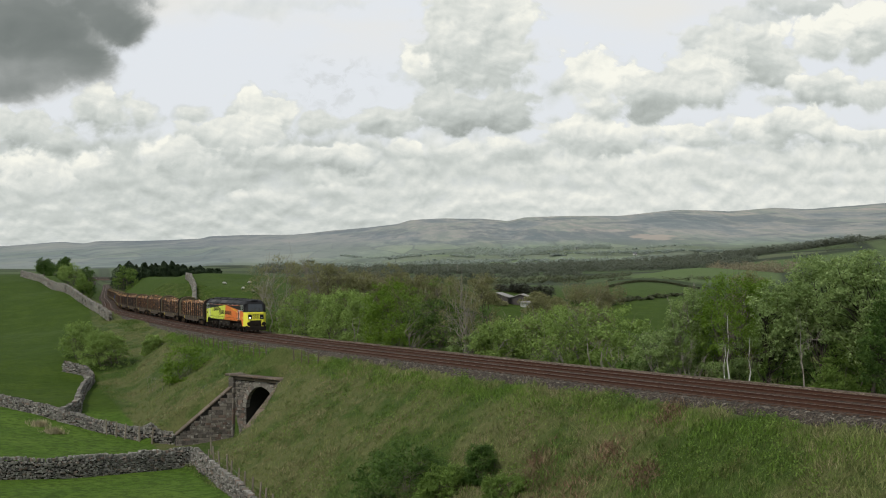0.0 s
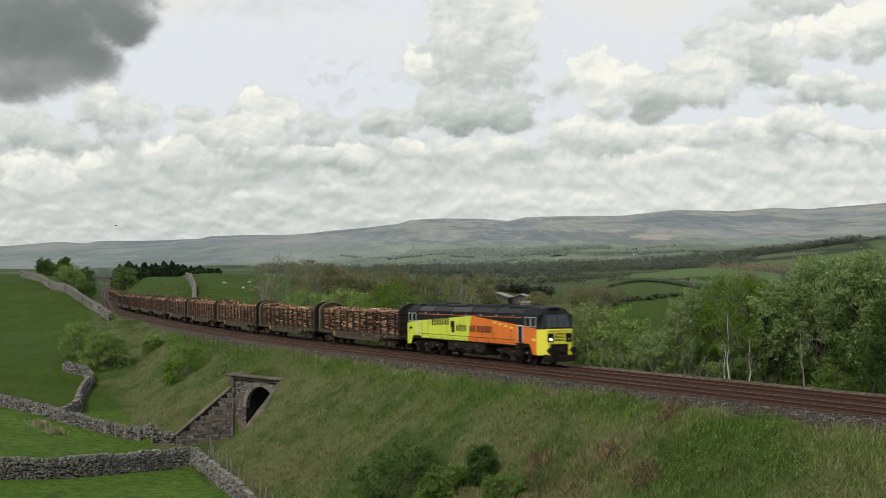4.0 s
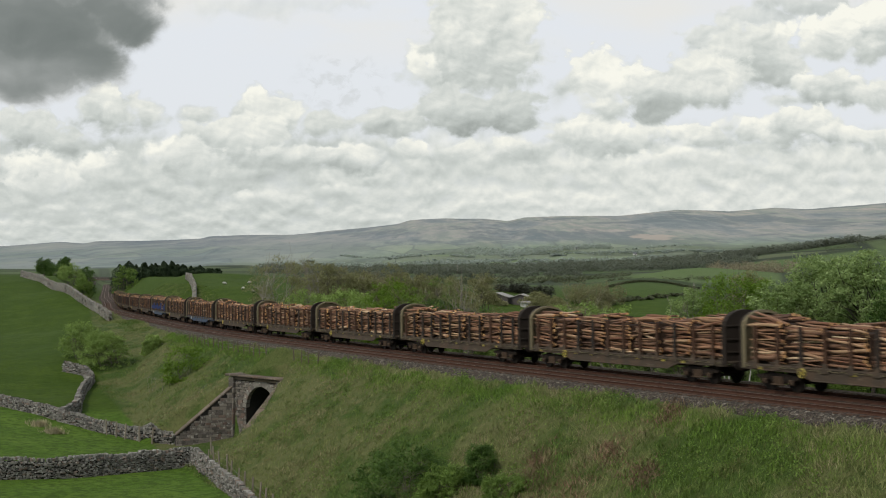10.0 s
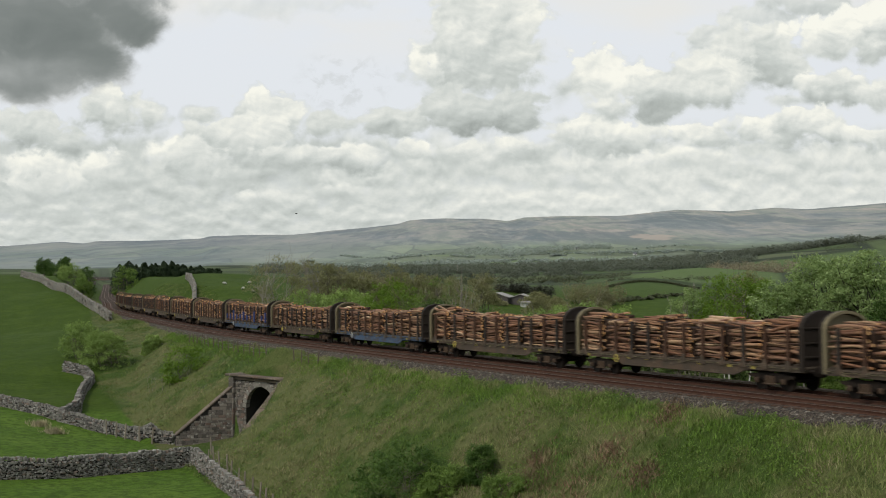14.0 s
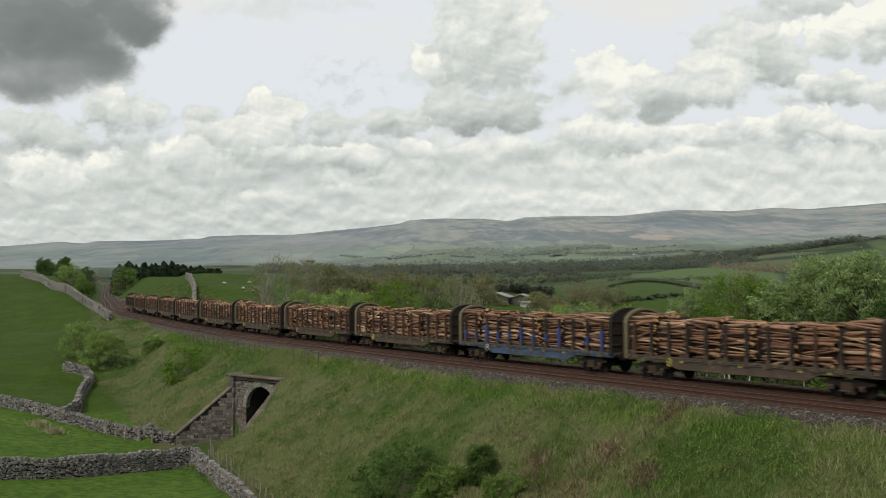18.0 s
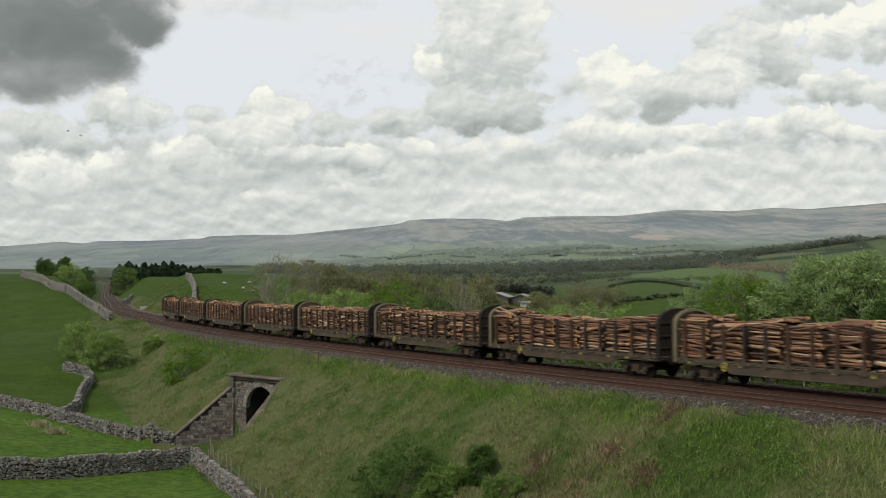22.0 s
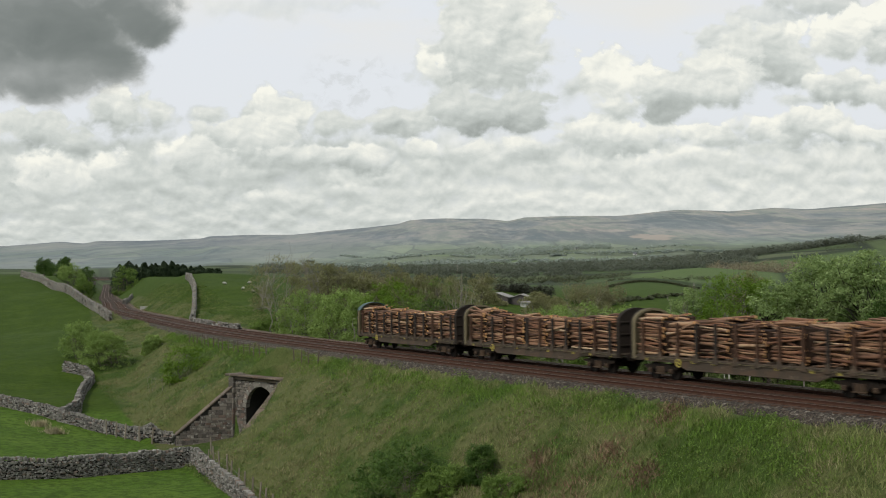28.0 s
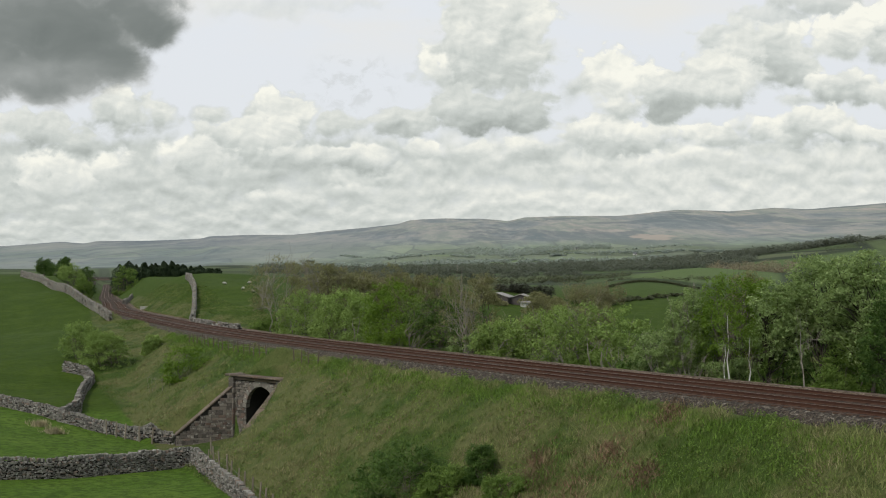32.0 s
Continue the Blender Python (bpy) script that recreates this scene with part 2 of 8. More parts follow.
def land(x, y, dug=True):
    """Ground level at plan positions, with the railway's banks and cuttings."""
    x, y = np.asarray(x, float), np.asarray(y, float)
    shape = x.shape
    x, y = x.ravel(), y.ravel()
    dist = np.hypot(x, y)
    near = np.zeros_like(x)
    for i in range(len(_P)):
        near += _W[i] * _tps((x - _P[i, 0]) ** 2 + (y - _P[i, 1]) ** 2)
    near += _W[-3] + _W[-2] * x + _W[-1] * y
    near = np.clip(near, -9, 16) + 0.22 * wave(x, y, 0.16, 1) + 0.07 * wave(x, y, 0.7, 2)
    # far country: seen from the eye it climbs from the valley to the moor's edge
    ahead = np.maximum(y, 1.0)
    col = np.where(y > 0.02 * abs(x), 784 + 2000 * x / ahead, np.where(x > 0, 3600.0, -2000.0))
    col = np.clip(col, -2000, 3600)
    crest = np.interp(col, CREST_X, CREST_Y)
    base = np.interp(col, (0, 430, 600, 900, 1300, 1568), (496, 500, 512, 514, 512, 500))
    g = np.log(np.maximum(dist, 60) / 330.0) / np.log(4400 / 330.0)
    prof = np.interp(g, (0, 0.25, 0.45, 0.6, 0.68, 0.8, 0.9, 1.0, 1.05), (0, 0.14, 0.27, 0.36, 0.40, 0.62, 0.84, 1.0, 0.96))
    rowy = base + (crest - base) * prof
    spur = np.exp(-((np.log(np.maximum(dist, 60)) - math.log(1150)) / 0.16) ** 2) * np.interp(col, (980, 1250, 1568, 2200), (0, 0.75, 1, 1))
    rowy = rowy - spur * np.interp(col, (1000, 1568), (6, 34))
    knoll = np.exp(-((np.log(np.maximum(dist, 60)) - math.log(620)) / 0.12) ** 2 - ((col - 1250) / 130) ** 2)
    knoll2 = np.exp(-((np.log(np.maximum(dist, 60)) - math.log(430)) / 0.1) ** 2 - ((col - 1140) / 90) ** 2)
    rowy = rowy - 20 * knoll - 14 * knoll2
    far = 10 + dist * (480 - rowy) / 2000.0
    far += smooth01((dist - 400) / 900) * (2.2 * wave(x, y, 0.011, 3) + dist * 0.0009 * wave(x, y, 0.0042, 5))
    mixf = smooth01((dist - 290) / 170)
    z = near * (1 - mixf) + far * mixf
    d, zr = near_line(x, y)
    form = zr - 0.45
    out = np.where(d > 0, d - 5.15, -d - 3.4)          # beyond the edge of the formation
    outp = np.maximum(out, 0)
    lump = 0.28 * wave(x, y, 0.5, 6) + 0.14 * wave(x, y, 1.3, 8)
    fade = np.clip(outp / 3, 0, 1)
    bank = form - outp / 1.55 + lump * fade
    cut = form + outp / 1.5
    z = np.clip(z, bank, np.maximum(cut, bank))
    z = np.where(out <= 0, form, z)
    if dug:
        z = np.where(in_notch(x, y), np.minimum(z, near), z)
    return z.reshape(shape)


def ground_z(x, y):
    return float(land(np.array([x]), np.array([y]))[0])


def rough_grass_mask(x, y):
    """1 on the unmown railway banks and verges, 0 on pasture."""
    d, zr = near_line(x, y)
    edge = np.where(d > 0, np.interp(y, (60, 100, 130, 160, 240), (19.5, 17.0, 17.0, 13.0, 9.0)), 60.0 * (y < 165) + 7.0)
    m = 1 - smooth01((abs(d) - edge + 1.0) / 2.0)
    hill = 1 - smooth01((np.hypot(x, y) - 40) / 14)       # camera hillside
    return np.clip(np.maximum(m, hill * (d > 0)), 0, 1)


def meadow_light(x, y):
    """Share of fresh, fertilised grass: single bright fields of the valley."""
    b = x / np.maximum(y, 1.0)
    out = np.zeros_like(x)
    for b0, b1, d0, d1, k in ((0.150, 0.205, 318, 347, 0.85), (0.165, 0.30, 470, 640, 0.35), (0.140, 0.235, 352, 402, 0.15), (0.27, 0.40, 850, 985, 0.35), (0.33, 0.42, 1160, 1330, 0.35),
                              (0.03, 0.17, 1760, 1985, 0.9), (-0.02, 0.05, 2050, 2230, 0.6), (0.105, 0.13, 2000, 2160, 0.8), (0.16, 0.27, 1650, 1800, 0.7), (0.045, 0.092, 372, 395, 0.5), (-0.095, -0.02, 1800, 2000, 0.4)):
        inb = smooth01((b - b0) / 0.004) * smooth01((b1 - b) / 0.004)
        ind = smooth01((y - d0) / (0.012 * d0)) * smooth01((d1 - y) / (0.012 * d0))
        out = np.maximum(out, k * inb * ind)
    return out


def build_ground():
    ang = np.concatenate([np.linspace(-180, -27, 46)[:-1], np.linspace(-27, 27, 301), np.linspace(27, 180, 46)[1:]])
    rad = np.concatenate([np.linspace(0.02, 24, 22)[:-1], np.geomspace(24, 420, 250)[:-1], np.geomspace(420, 4950, 130)])
    a = np.radians(ang)[None, :]
    x, y = rad[:, None] * np.sin(a), rad[:, None] * np.cos(a)
    z = land(x, y)
    n, k = x.shape
    verts = np.stack([x, y, z], -1).reshape(-1, 3)
    i, j = np.meshgrid(np.arange(n - 1), np.arange(k - 1), indexing="ij")
    p = (i * k + j).ravel()
    faces = np.stack([p, p + 1, p + k + 1, p + k], -1)
    me = bpy.data.meshes.new("ground")
    me.from_pydata(verts.tolist(), [], faces.tolist() + [list(range(k - 1))[::-1]])
    me.polygons.foreach_set("use_smooth", [True] * len(me.polygons))
    dist = np.hypot(x, y).ravel()
    rough = np.where(dist < 400, rough_grass_mask(x.ravel(), y.ravel()), 0)
    # haze-tinted moor colours set in nearer towards the left
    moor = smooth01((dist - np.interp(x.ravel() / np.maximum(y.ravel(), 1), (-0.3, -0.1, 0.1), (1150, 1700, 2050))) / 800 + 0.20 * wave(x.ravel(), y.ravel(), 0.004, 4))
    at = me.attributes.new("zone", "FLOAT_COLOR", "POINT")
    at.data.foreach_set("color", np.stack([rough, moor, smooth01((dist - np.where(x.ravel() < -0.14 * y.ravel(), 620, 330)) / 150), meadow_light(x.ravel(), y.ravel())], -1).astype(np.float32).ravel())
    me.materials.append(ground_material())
    me.update()
    ob = new("ground", me)
    return tagged(ob, "rolling green pasture and rough railway banks running to distant moors", "ground", kind="structure")


def ground_material():
    def build(n, b):
        co = n.position()
        zone = n.t.nodes.new("ShaderNodeVertexColor")
        zone.layer_name = "zone"
        zn = n.t.nodes.new("ShaderNodeSeparateColor")
        n.put(zn.inputs[0], zone.outputs[0])
        rough, moor, farz = zn.outputs[0], zn.outputs[1], zn.outputs[2]
        lush = zone.outputs["Alpha"]
        fine = n.noise(co, 2.6, 6, 0.7)
        mid = n.noise(co, 0.22, 5, 0.6)
        big = n.noise(co, 0.035, 4, 0.55)
        pasture = n.mix(n.step(mid, 0.35, 0.7), (0.056, 0.108, 0.012), (0.082, 0.140, 0.018))
        sward = n.noise(n.mapped(co, (1, 1, 0.3)), 1.5, 8, 0.78, 0.3)      # grazed tufts and bare spots
        pasture = n.mix(n.step(sward, 0.54, 0.40, 0, 0.85), pasture, (0.034, 0.062, 0.009))
        pasture = n.mix(n.step(sward, 0.50, 0.66, 0, 0.65), pasture, (0.096, 0.155, 0.024))
        meadow = n.mix(n.step(mid, 0.35, 0.7), (0.036, 0.066, 0.007), (0.054, 0.088, 0.010))      # upper field, darkened in colour for the cloud shade on it
        meadow = n.mix(n.step(sward, 0.54, 0.38, 0, 0.75), meadow, (0.024, 0.046, 0.005))
        pasture = n.mix(n.step(n.add(n.xyz(co)[1], n.mul(mid, 6.0)), 116, 121), pasture, meadow)
        wide = n.add(n.mul(n.noise(co, 0.13, 5, 0.62, 0.3), 0.65), n.mul(n.noise(co, 0.45, 4, 0.6), 0.35))
        bank = n.mix(n.step(wide, 0.44, 0.54), (0.044, 0.080, 0.014), (0.118, 0.122, 0.048))
        bank = n.mix(n.step(n.noise(co, 0.5, 5, 0.65, 0.6), 0.52, 0.72), bank, (0.040, 0.074, 0.014))
        bank = n.mix(n.mul(fine, 0.55), bank, (0.035, 0.050, 0.015))
        tuft = n.noise(n.mapped(co, (1, 1, 0.5)), 9.0, 5, 0.75)
        bank = n.mix(n.step(tuft, 0.50, 0.68, 0, 0.60), bank, (0.140, 0.160, 0.060))
        bank = n.mix(n.step(tuft, 0.46, 0.34, 0, 0.8), bank, (0.022, 0.034, 0.010))
        near = n.mix(n.step(n.add(rough, n.mul(n.sub(mid, 0.5), 0.7)), 0.3, 0.7), pasture, bank)
        # distant farmland: fields of several greens, strips of rough ground
        warp = n.mapped(co, (1, 0.42, 1), (37, 11, 0), (0, 0, 0.4))
        cell = n.voronoi(warp, 0.0085, "F1", "Color")
        cx = n.xyz(cell)
        fields = n.ramp(cx[0], ((0.0, (0.062, 0.088, 0.036)), (0.35, (0.074, 0.108, 0.042)), (0.6, (0.080, 0.094, 0.050)), (0.8, (0.095, 0.130, 0.056)), (1.0, (0.120, 0.135, 0.080))))
        edge = n.voronoi(warp, 0.0085, "DISTANCE_TO_EDGE")
        fields = n.mix(n.step(edge, 0.02, 0.06, 1, 0), fields, (0.035, 0.046, 0.030))
        fields = n.mix(n.step(n.noise(co, 0.006, 5, 0.6), 0.5, 0.62), fields, (0.048, 0.062, 0.038))
        fields = n.mix(n.mul(n.noise(n.mapped(co, (1, 0.3, 1)), 0.12, 5, 0.65), 0.45), fields, (0.040, 0.056, 0.026))
        fields = n.mix(lush, fields, n.mix(n.noise(n.mapped(co, (1, 0.3, 1)), 0.05, 5, 0.6), (0.105, 0.175, 0.045), (0.165, 0.225, 0.085)))
        floor = n.mix(n.noise(n.mapped(co, (1, 0.25, 1)), 0.02, 6, 0.65), (0.130, 0.160, 0.118), (0.215, 0.245, 0.178))      # valley floor grazing, paled in colour with distance to paint haze
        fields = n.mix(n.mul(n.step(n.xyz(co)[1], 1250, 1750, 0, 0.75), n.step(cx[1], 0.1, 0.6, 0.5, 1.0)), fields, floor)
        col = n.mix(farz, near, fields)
        # moorland, lightened and blued for haze: bleached grass, greener slopes and heather patches that also paint
        # cloud shadows, in streaks along the hill, broken by walls, gullies and scrub
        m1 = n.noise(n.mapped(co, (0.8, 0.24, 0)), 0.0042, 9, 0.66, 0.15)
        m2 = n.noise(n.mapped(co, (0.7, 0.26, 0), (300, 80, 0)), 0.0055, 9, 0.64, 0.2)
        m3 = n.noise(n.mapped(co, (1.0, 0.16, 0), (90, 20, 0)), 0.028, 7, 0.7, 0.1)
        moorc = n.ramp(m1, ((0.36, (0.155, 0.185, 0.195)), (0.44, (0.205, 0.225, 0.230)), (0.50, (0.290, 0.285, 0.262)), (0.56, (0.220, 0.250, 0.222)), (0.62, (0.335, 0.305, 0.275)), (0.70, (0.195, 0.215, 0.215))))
        # dark blue patches paint cloud shadows into the hill colour
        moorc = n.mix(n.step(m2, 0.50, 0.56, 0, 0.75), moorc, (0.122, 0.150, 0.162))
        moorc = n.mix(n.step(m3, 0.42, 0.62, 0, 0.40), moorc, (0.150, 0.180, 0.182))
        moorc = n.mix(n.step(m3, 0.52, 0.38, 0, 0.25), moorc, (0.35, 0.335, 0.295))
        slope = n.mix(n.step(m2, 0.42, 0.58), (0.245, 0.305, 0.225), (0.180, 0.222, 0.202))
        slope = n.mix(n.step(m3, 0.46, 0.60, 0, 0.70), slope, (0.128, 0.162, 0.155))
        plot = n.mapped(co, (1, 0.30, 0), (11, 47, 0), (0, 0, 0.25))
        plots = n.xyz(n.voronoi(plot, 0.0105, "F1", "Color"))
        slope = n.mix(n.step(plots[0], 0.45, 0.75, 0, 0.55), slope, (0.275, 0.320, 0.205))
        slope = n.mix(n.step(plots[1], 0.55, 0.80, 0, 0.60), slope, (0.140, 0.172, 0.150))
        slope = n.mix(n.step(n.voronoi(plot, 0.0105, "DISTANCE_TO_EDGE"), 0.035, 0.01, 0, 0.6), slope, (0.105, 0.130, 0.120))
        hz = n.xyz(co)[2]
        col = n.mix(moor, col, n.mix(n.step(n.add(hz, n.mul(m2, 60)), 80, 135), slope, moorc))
        # blue-grey haze and cloud shade painted over the western fells, and a bare stone scar on the moor side
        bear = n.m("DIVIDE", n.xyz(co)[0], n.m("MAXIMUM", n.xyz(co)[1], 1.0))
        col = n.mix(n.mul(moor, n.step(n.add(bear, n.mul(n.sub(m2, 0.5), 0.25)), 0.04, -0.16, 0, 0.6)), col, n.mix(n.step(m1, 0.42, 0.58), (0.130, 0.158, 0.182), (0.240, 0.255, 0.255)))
        sx, sy = n.mul(n.sub(n.xyz(co)[0], 516), 1 / 48), n.mul(n.sub(n.xyz(co)[1], 2760), 1 / 150)
        scar = n.add(n.m("SQRT", n.add(n.mul(sx, sx), n.mul(sy, sy))), n.mul(n.sub(n.noise(co, 0.02, 5, 0.6), 0.5), 2.2))
        col = n.mix(n.step(scar, 1.05, 0.75, 0, 0.85), col, (0.36, 0.315, 0.27))
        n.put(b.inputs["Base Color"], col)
        b.inputs["Roughness"].default_value = 0.95
        b.inputs["Specular IOR Level"].default_value = 0.1
        n.put(b.inputs["Normal"], n.bump(n.add(fine, n.mul(n.noise(co, 0.9, 5, 0.7), 1.5)), 0.55, 0.18))
    return material("grassland", build)


# ---------------- sky: pale backdrop and two slowly drifting cloud shells ----------------
def shell(name, radius, mat, el_lo=-6, el_hi=34, az=34, az_lo=None):
    b = Builder()
    rows = []
    for e in np.linspace(el_lo, el_hi, 15):
        rows.append([(radius * math.sin(a) * math.cos(radians(e)), radius * math.cos(a) * math.cos(radians(e)), radius * math.sin(radians(e)))
                     for a in (radians(q) for q in np.linspace(-az if az_lo is None else az_lo, az, 35))])
    b.grid(rows)
    ob = new(name, b.mesh(name, mat, True))
    ob.location = (0, 0, 10)
    return ob


def sky_nodes(name, make):
    mat = bpy.data.materials.new(name)
    mat.use_nodes = True
    t = mat.node_tree
    t.nodes.clear()
    n = Nodes(t)
    p = n.xyz(n.coord("Object"))
    u = n.mul(n.m("DIVIDE", p[0], p[1]), 20.0)       # 1 unit = 2.86 degrees
    v = n.mul(n.m("DIVIDE", p[2], p[1]), 20.0)
    col, alpha = make(n, u, v)
    out = t.nodes.new("ShaderNodeOutputMaterial")
    em = t.nodes.new("ShaderNodeEmission")
    n.put(em.inputs[0], col)
    if alpha is None:
        t.links.new(em.outputs[0], out.inputs[0])
    else:
        mx, tr = t.nodes.new("ShaderNodeMixShader"), t.nodes.new("ShaderNodeBsdfTransparent")
        n.put(mx.inputs[0], alpha)
        t.links.new(tr.outputs[0], mx.inputs[1])
        t.links.new(em.outputs[0], mx.inputs[2])
        t.links.new(mx.outputs[0], out.inputs[0])
    return mat


def blob(n, u, v, cx, cy, rx, ry):
    """Soft round mass centred at (cx, cy): 1 inside, falling to 0 at its rim and below outside."""
    a = n.mul(n.sub(u, cx), 1 / rx)
    b = n.mul(n.sub(v, cy), 1 / ry)
    return n.sub(1.0, n.m("SQRT", n.add(n.mul(a, a), n.mul(b, b))))


def clear_sky(n, u, v):
    haze = n.noise(n.join(n.mul(u, 0.35), v, 7.0), 0.9, 4, 0.5)
    col = n.mix(n.step(v, 0.0, 5.0), (0.76, 0.79, 0.81), (0.765, 0.80, 0.845))
    return n.mix(n.mul(n.step(haze, 0.42, 0.68), n.step(v, 3.4, 4.6)), col, (0.80, 0.80, 0.775)), None


# single clouds from the farthest to the nearest: centre, half width, reach above and below (units of 2.86 degrees
# above the eye level), tone of the head and of the base, opacity
CLOUDS = ((-3.1, 4.72, 1.9, 0.30, 0.30, 0.92, 0.85, 0.5),
          # left: heaped masses over the fells
          (-7.2, 1.9, 0.75, 0.45, 0.40, 1.0, 0.85, 1), (-6.15, 1.9, 0.5, 0.35, 0.30, 1.0, 0.85, 1), (-7.5, 2.5, 1.0, 0.35, 0.5, 0.75, 0.60, 1),
          (-4.9, 2.1, 0.55, 0.40, 0.40, 1.0, 0.85, 1), (-5.85, 2.8, 0.75, 0.50, 0.55, 0.86, 0.45, 1), (-5.3, 2.75, 0.5, 0.35, 0.5, 0.80, 0.50, 1),
          (-4.25, 2.75, 0.45, 0.28, 0.40, 0.75, 0.55, 1), (-3.05, 2.75, 0.80, 0.55, 1.0, 0.98, 0.55, 1), (-3.6, 2.3, 1.15, 0.50, 0.55, 0.84, 0.52, 1),
          (-2.05, 2.55, 0.60, 0.32, 0.45, 0.68, 0.50, 1), (-7.45, 2.4, 0.70, 0.32, 0.42, 0.62, 0.38, 1), (-6.7, 2.3, 0.65, 0.30, 0.38, 0.60, 0.42, 1),
          (-4.5, 1.95, 0.85, 0.38, 0.40, 0.82, 0.50, 1), (-2.7, 2.0, 0.80, 0.35, 0.45, 0.80, 0.48, 1),
          (-0.85, 2.6, 0.72, 0.38, 0.38, 0.70, 0.40, 1), (-0.45, 2.1, 0.70, 0.28, 0.28, 0.92, 0.50, 1), (-1.55, 2.0, 0.90, 0.34, 0.36, 0.88, 0.34, 1),
          (-3.6, 1.62, 1.5, 0.18, 0.16, 0.50, 0.26, 0.85), (-5.6, 1.55, 1.0, 0.16, 0.12, 0.55, 0.34, 0.7), (-6.9, 1.45, 0.9, 0.34, 0.32, 0.86, 0.58, 0.8),
          (-3.15, 1.25, 0.75, 0.20, 0.20, 0.96, 0.66, 0.8), (-1.6, 1.40, 0.65, 0.20, 0.16, 0.92, 0.66, 0.8), (-6.5, 0.95, 1.2, 0.09, 0.09, 0.50, 0.40, 0.7),
          # middle: the tall heap
          (-0.25, 3.45, 0.60, 0.70, 0.60, 0.97, 0.60, 1), (0.80, 3.90, 1.20, 1.60, 1.15, 0.90, 0.50, 1), (0.35, 2.75, 1.0, 0.55, 0.40, 0.60, 0.34, 1),
          (1.0, 2.72, 1.05, 0.62, 0.36, 0.58, 0.20, 1), (0.75, 4.75, 1.0, 0.5, 0.5, 0.80, 0.66, 0.8),
          (1.4, 2.2, 0.75, 0.28, 0.30, 0.92, 0.48, 1), (0.4, 2.1, 0.7, 0.26, 0.28, 0.88, 0.52, 1),
          # right: broken cumulus
          (2.8, 3.45, 0.85, 0.50, 0.65, 1.0, 0.86, 1), (3.5, 3.3, 0.75, 0.48, 0.5, 1.0, 0.80, 1), (2.25, 3.25, 0.35, 0.45, 0.48, 0.62, 0.42, 0.9), (2.3, 2.65, 0.33, 0.18, 0.22, 0.46, 0.26, 1),
          (2.65, 2.4, 0.80, 0.48, 0.48, 0.97, 0.52, 1), (3.3, 2.35, 0.90, 0.45, 0.42, 0.92, 0.46, 1),
          (5.6, 4.4, 0.75, 0.40, 0.40, 0.72, 0.60, 0.8), (4.9, 4.1, 0.75, 0.42, 0.42, 0.76, 0.62, 0.9), (6.7, 4.7, 1.3, 0.32, 0.30, 0.60, 0.48, 0.9),
          (6.1, 3.45, 0.75, 0.50, 0.40, 0.64, 0.38, 1), (5.5, 3.75, 1.05, 0.68, 0.60, 0.78, 0.42, 1), (4.65, 3.35, 0.95, 0.65, 0.55, 0.84, 0.42, 1), (3.75, 2.95, 0.85, 0.38, 0.38, 0.74, 0.32, 1),
          (4.2, 3.1, 1.3, 0.40, 0.34, 0.74, 0.36, 1), (3.0, 2.85, 0.5, 0.25, 0.3, 0.8, 0.5, 1),
          (7.7, 4.25, 1.1, 0.62, 0.62, 1.0, 0.50, 1), (6.95, 4.05, 0.95, 0.55, 0.42, 1.0, 0.50, 1),
          (6.3, 2.95, 0.75, 0.20, 0.18, 0.72, 0.48, 0.9), (6.95, 3.2, 0.95, 0.45, 0.45, 0.90, 0.38, 1), (7.9, 3.1, 0.7, 0.4, 0.4, 0.85, 0.5, 1),
          (4.65, 2.35, 0.75, 0.45, 0.26, 0.97, 0.48, 1), (5.15, 2.55, 0.40, 0.30, 0.26, 0.95, 0.60, 1), (5.9, 2.4, 0.80, 0.38, 0.30, 0.97, 0.55, 1),
          (6.6, 2.5, 0.80, 0.42, 0.38, 0.95, 0.46, 1), (7.1, 2.35, 0.70, 0.32, 0.28, 0.88, 0.36, 1), (8.0, 2.3, 0.7, 0.3, 0.3, 0.9, 0.45, 1),
          (3.9, 1.95, 1.3, 0.24, 0.24, 0.98, 0.60, 0.9), (5.6, 1.75, 1.2, 0.22, 0.22, 0.78, 0.46, 0.8), (2.3, 1.55, 1.1, 0.20, 0.20, 0.72, 0.44, 0.8), (7.2, 1.6, 1.1, 0.20, 0.2, 0.80, 0.50, 0.8))
CLOUD_TONES = ((0.0, (0.355, 0.385, 0.365)), (0.25, (0.475, 0.510, 0.485)), (0.5, (0.60, 0.635, 0.605)), (0.75, (0.755, 0.775, 0.73)), (1.0, (0.94, 0.935, 0.845)))


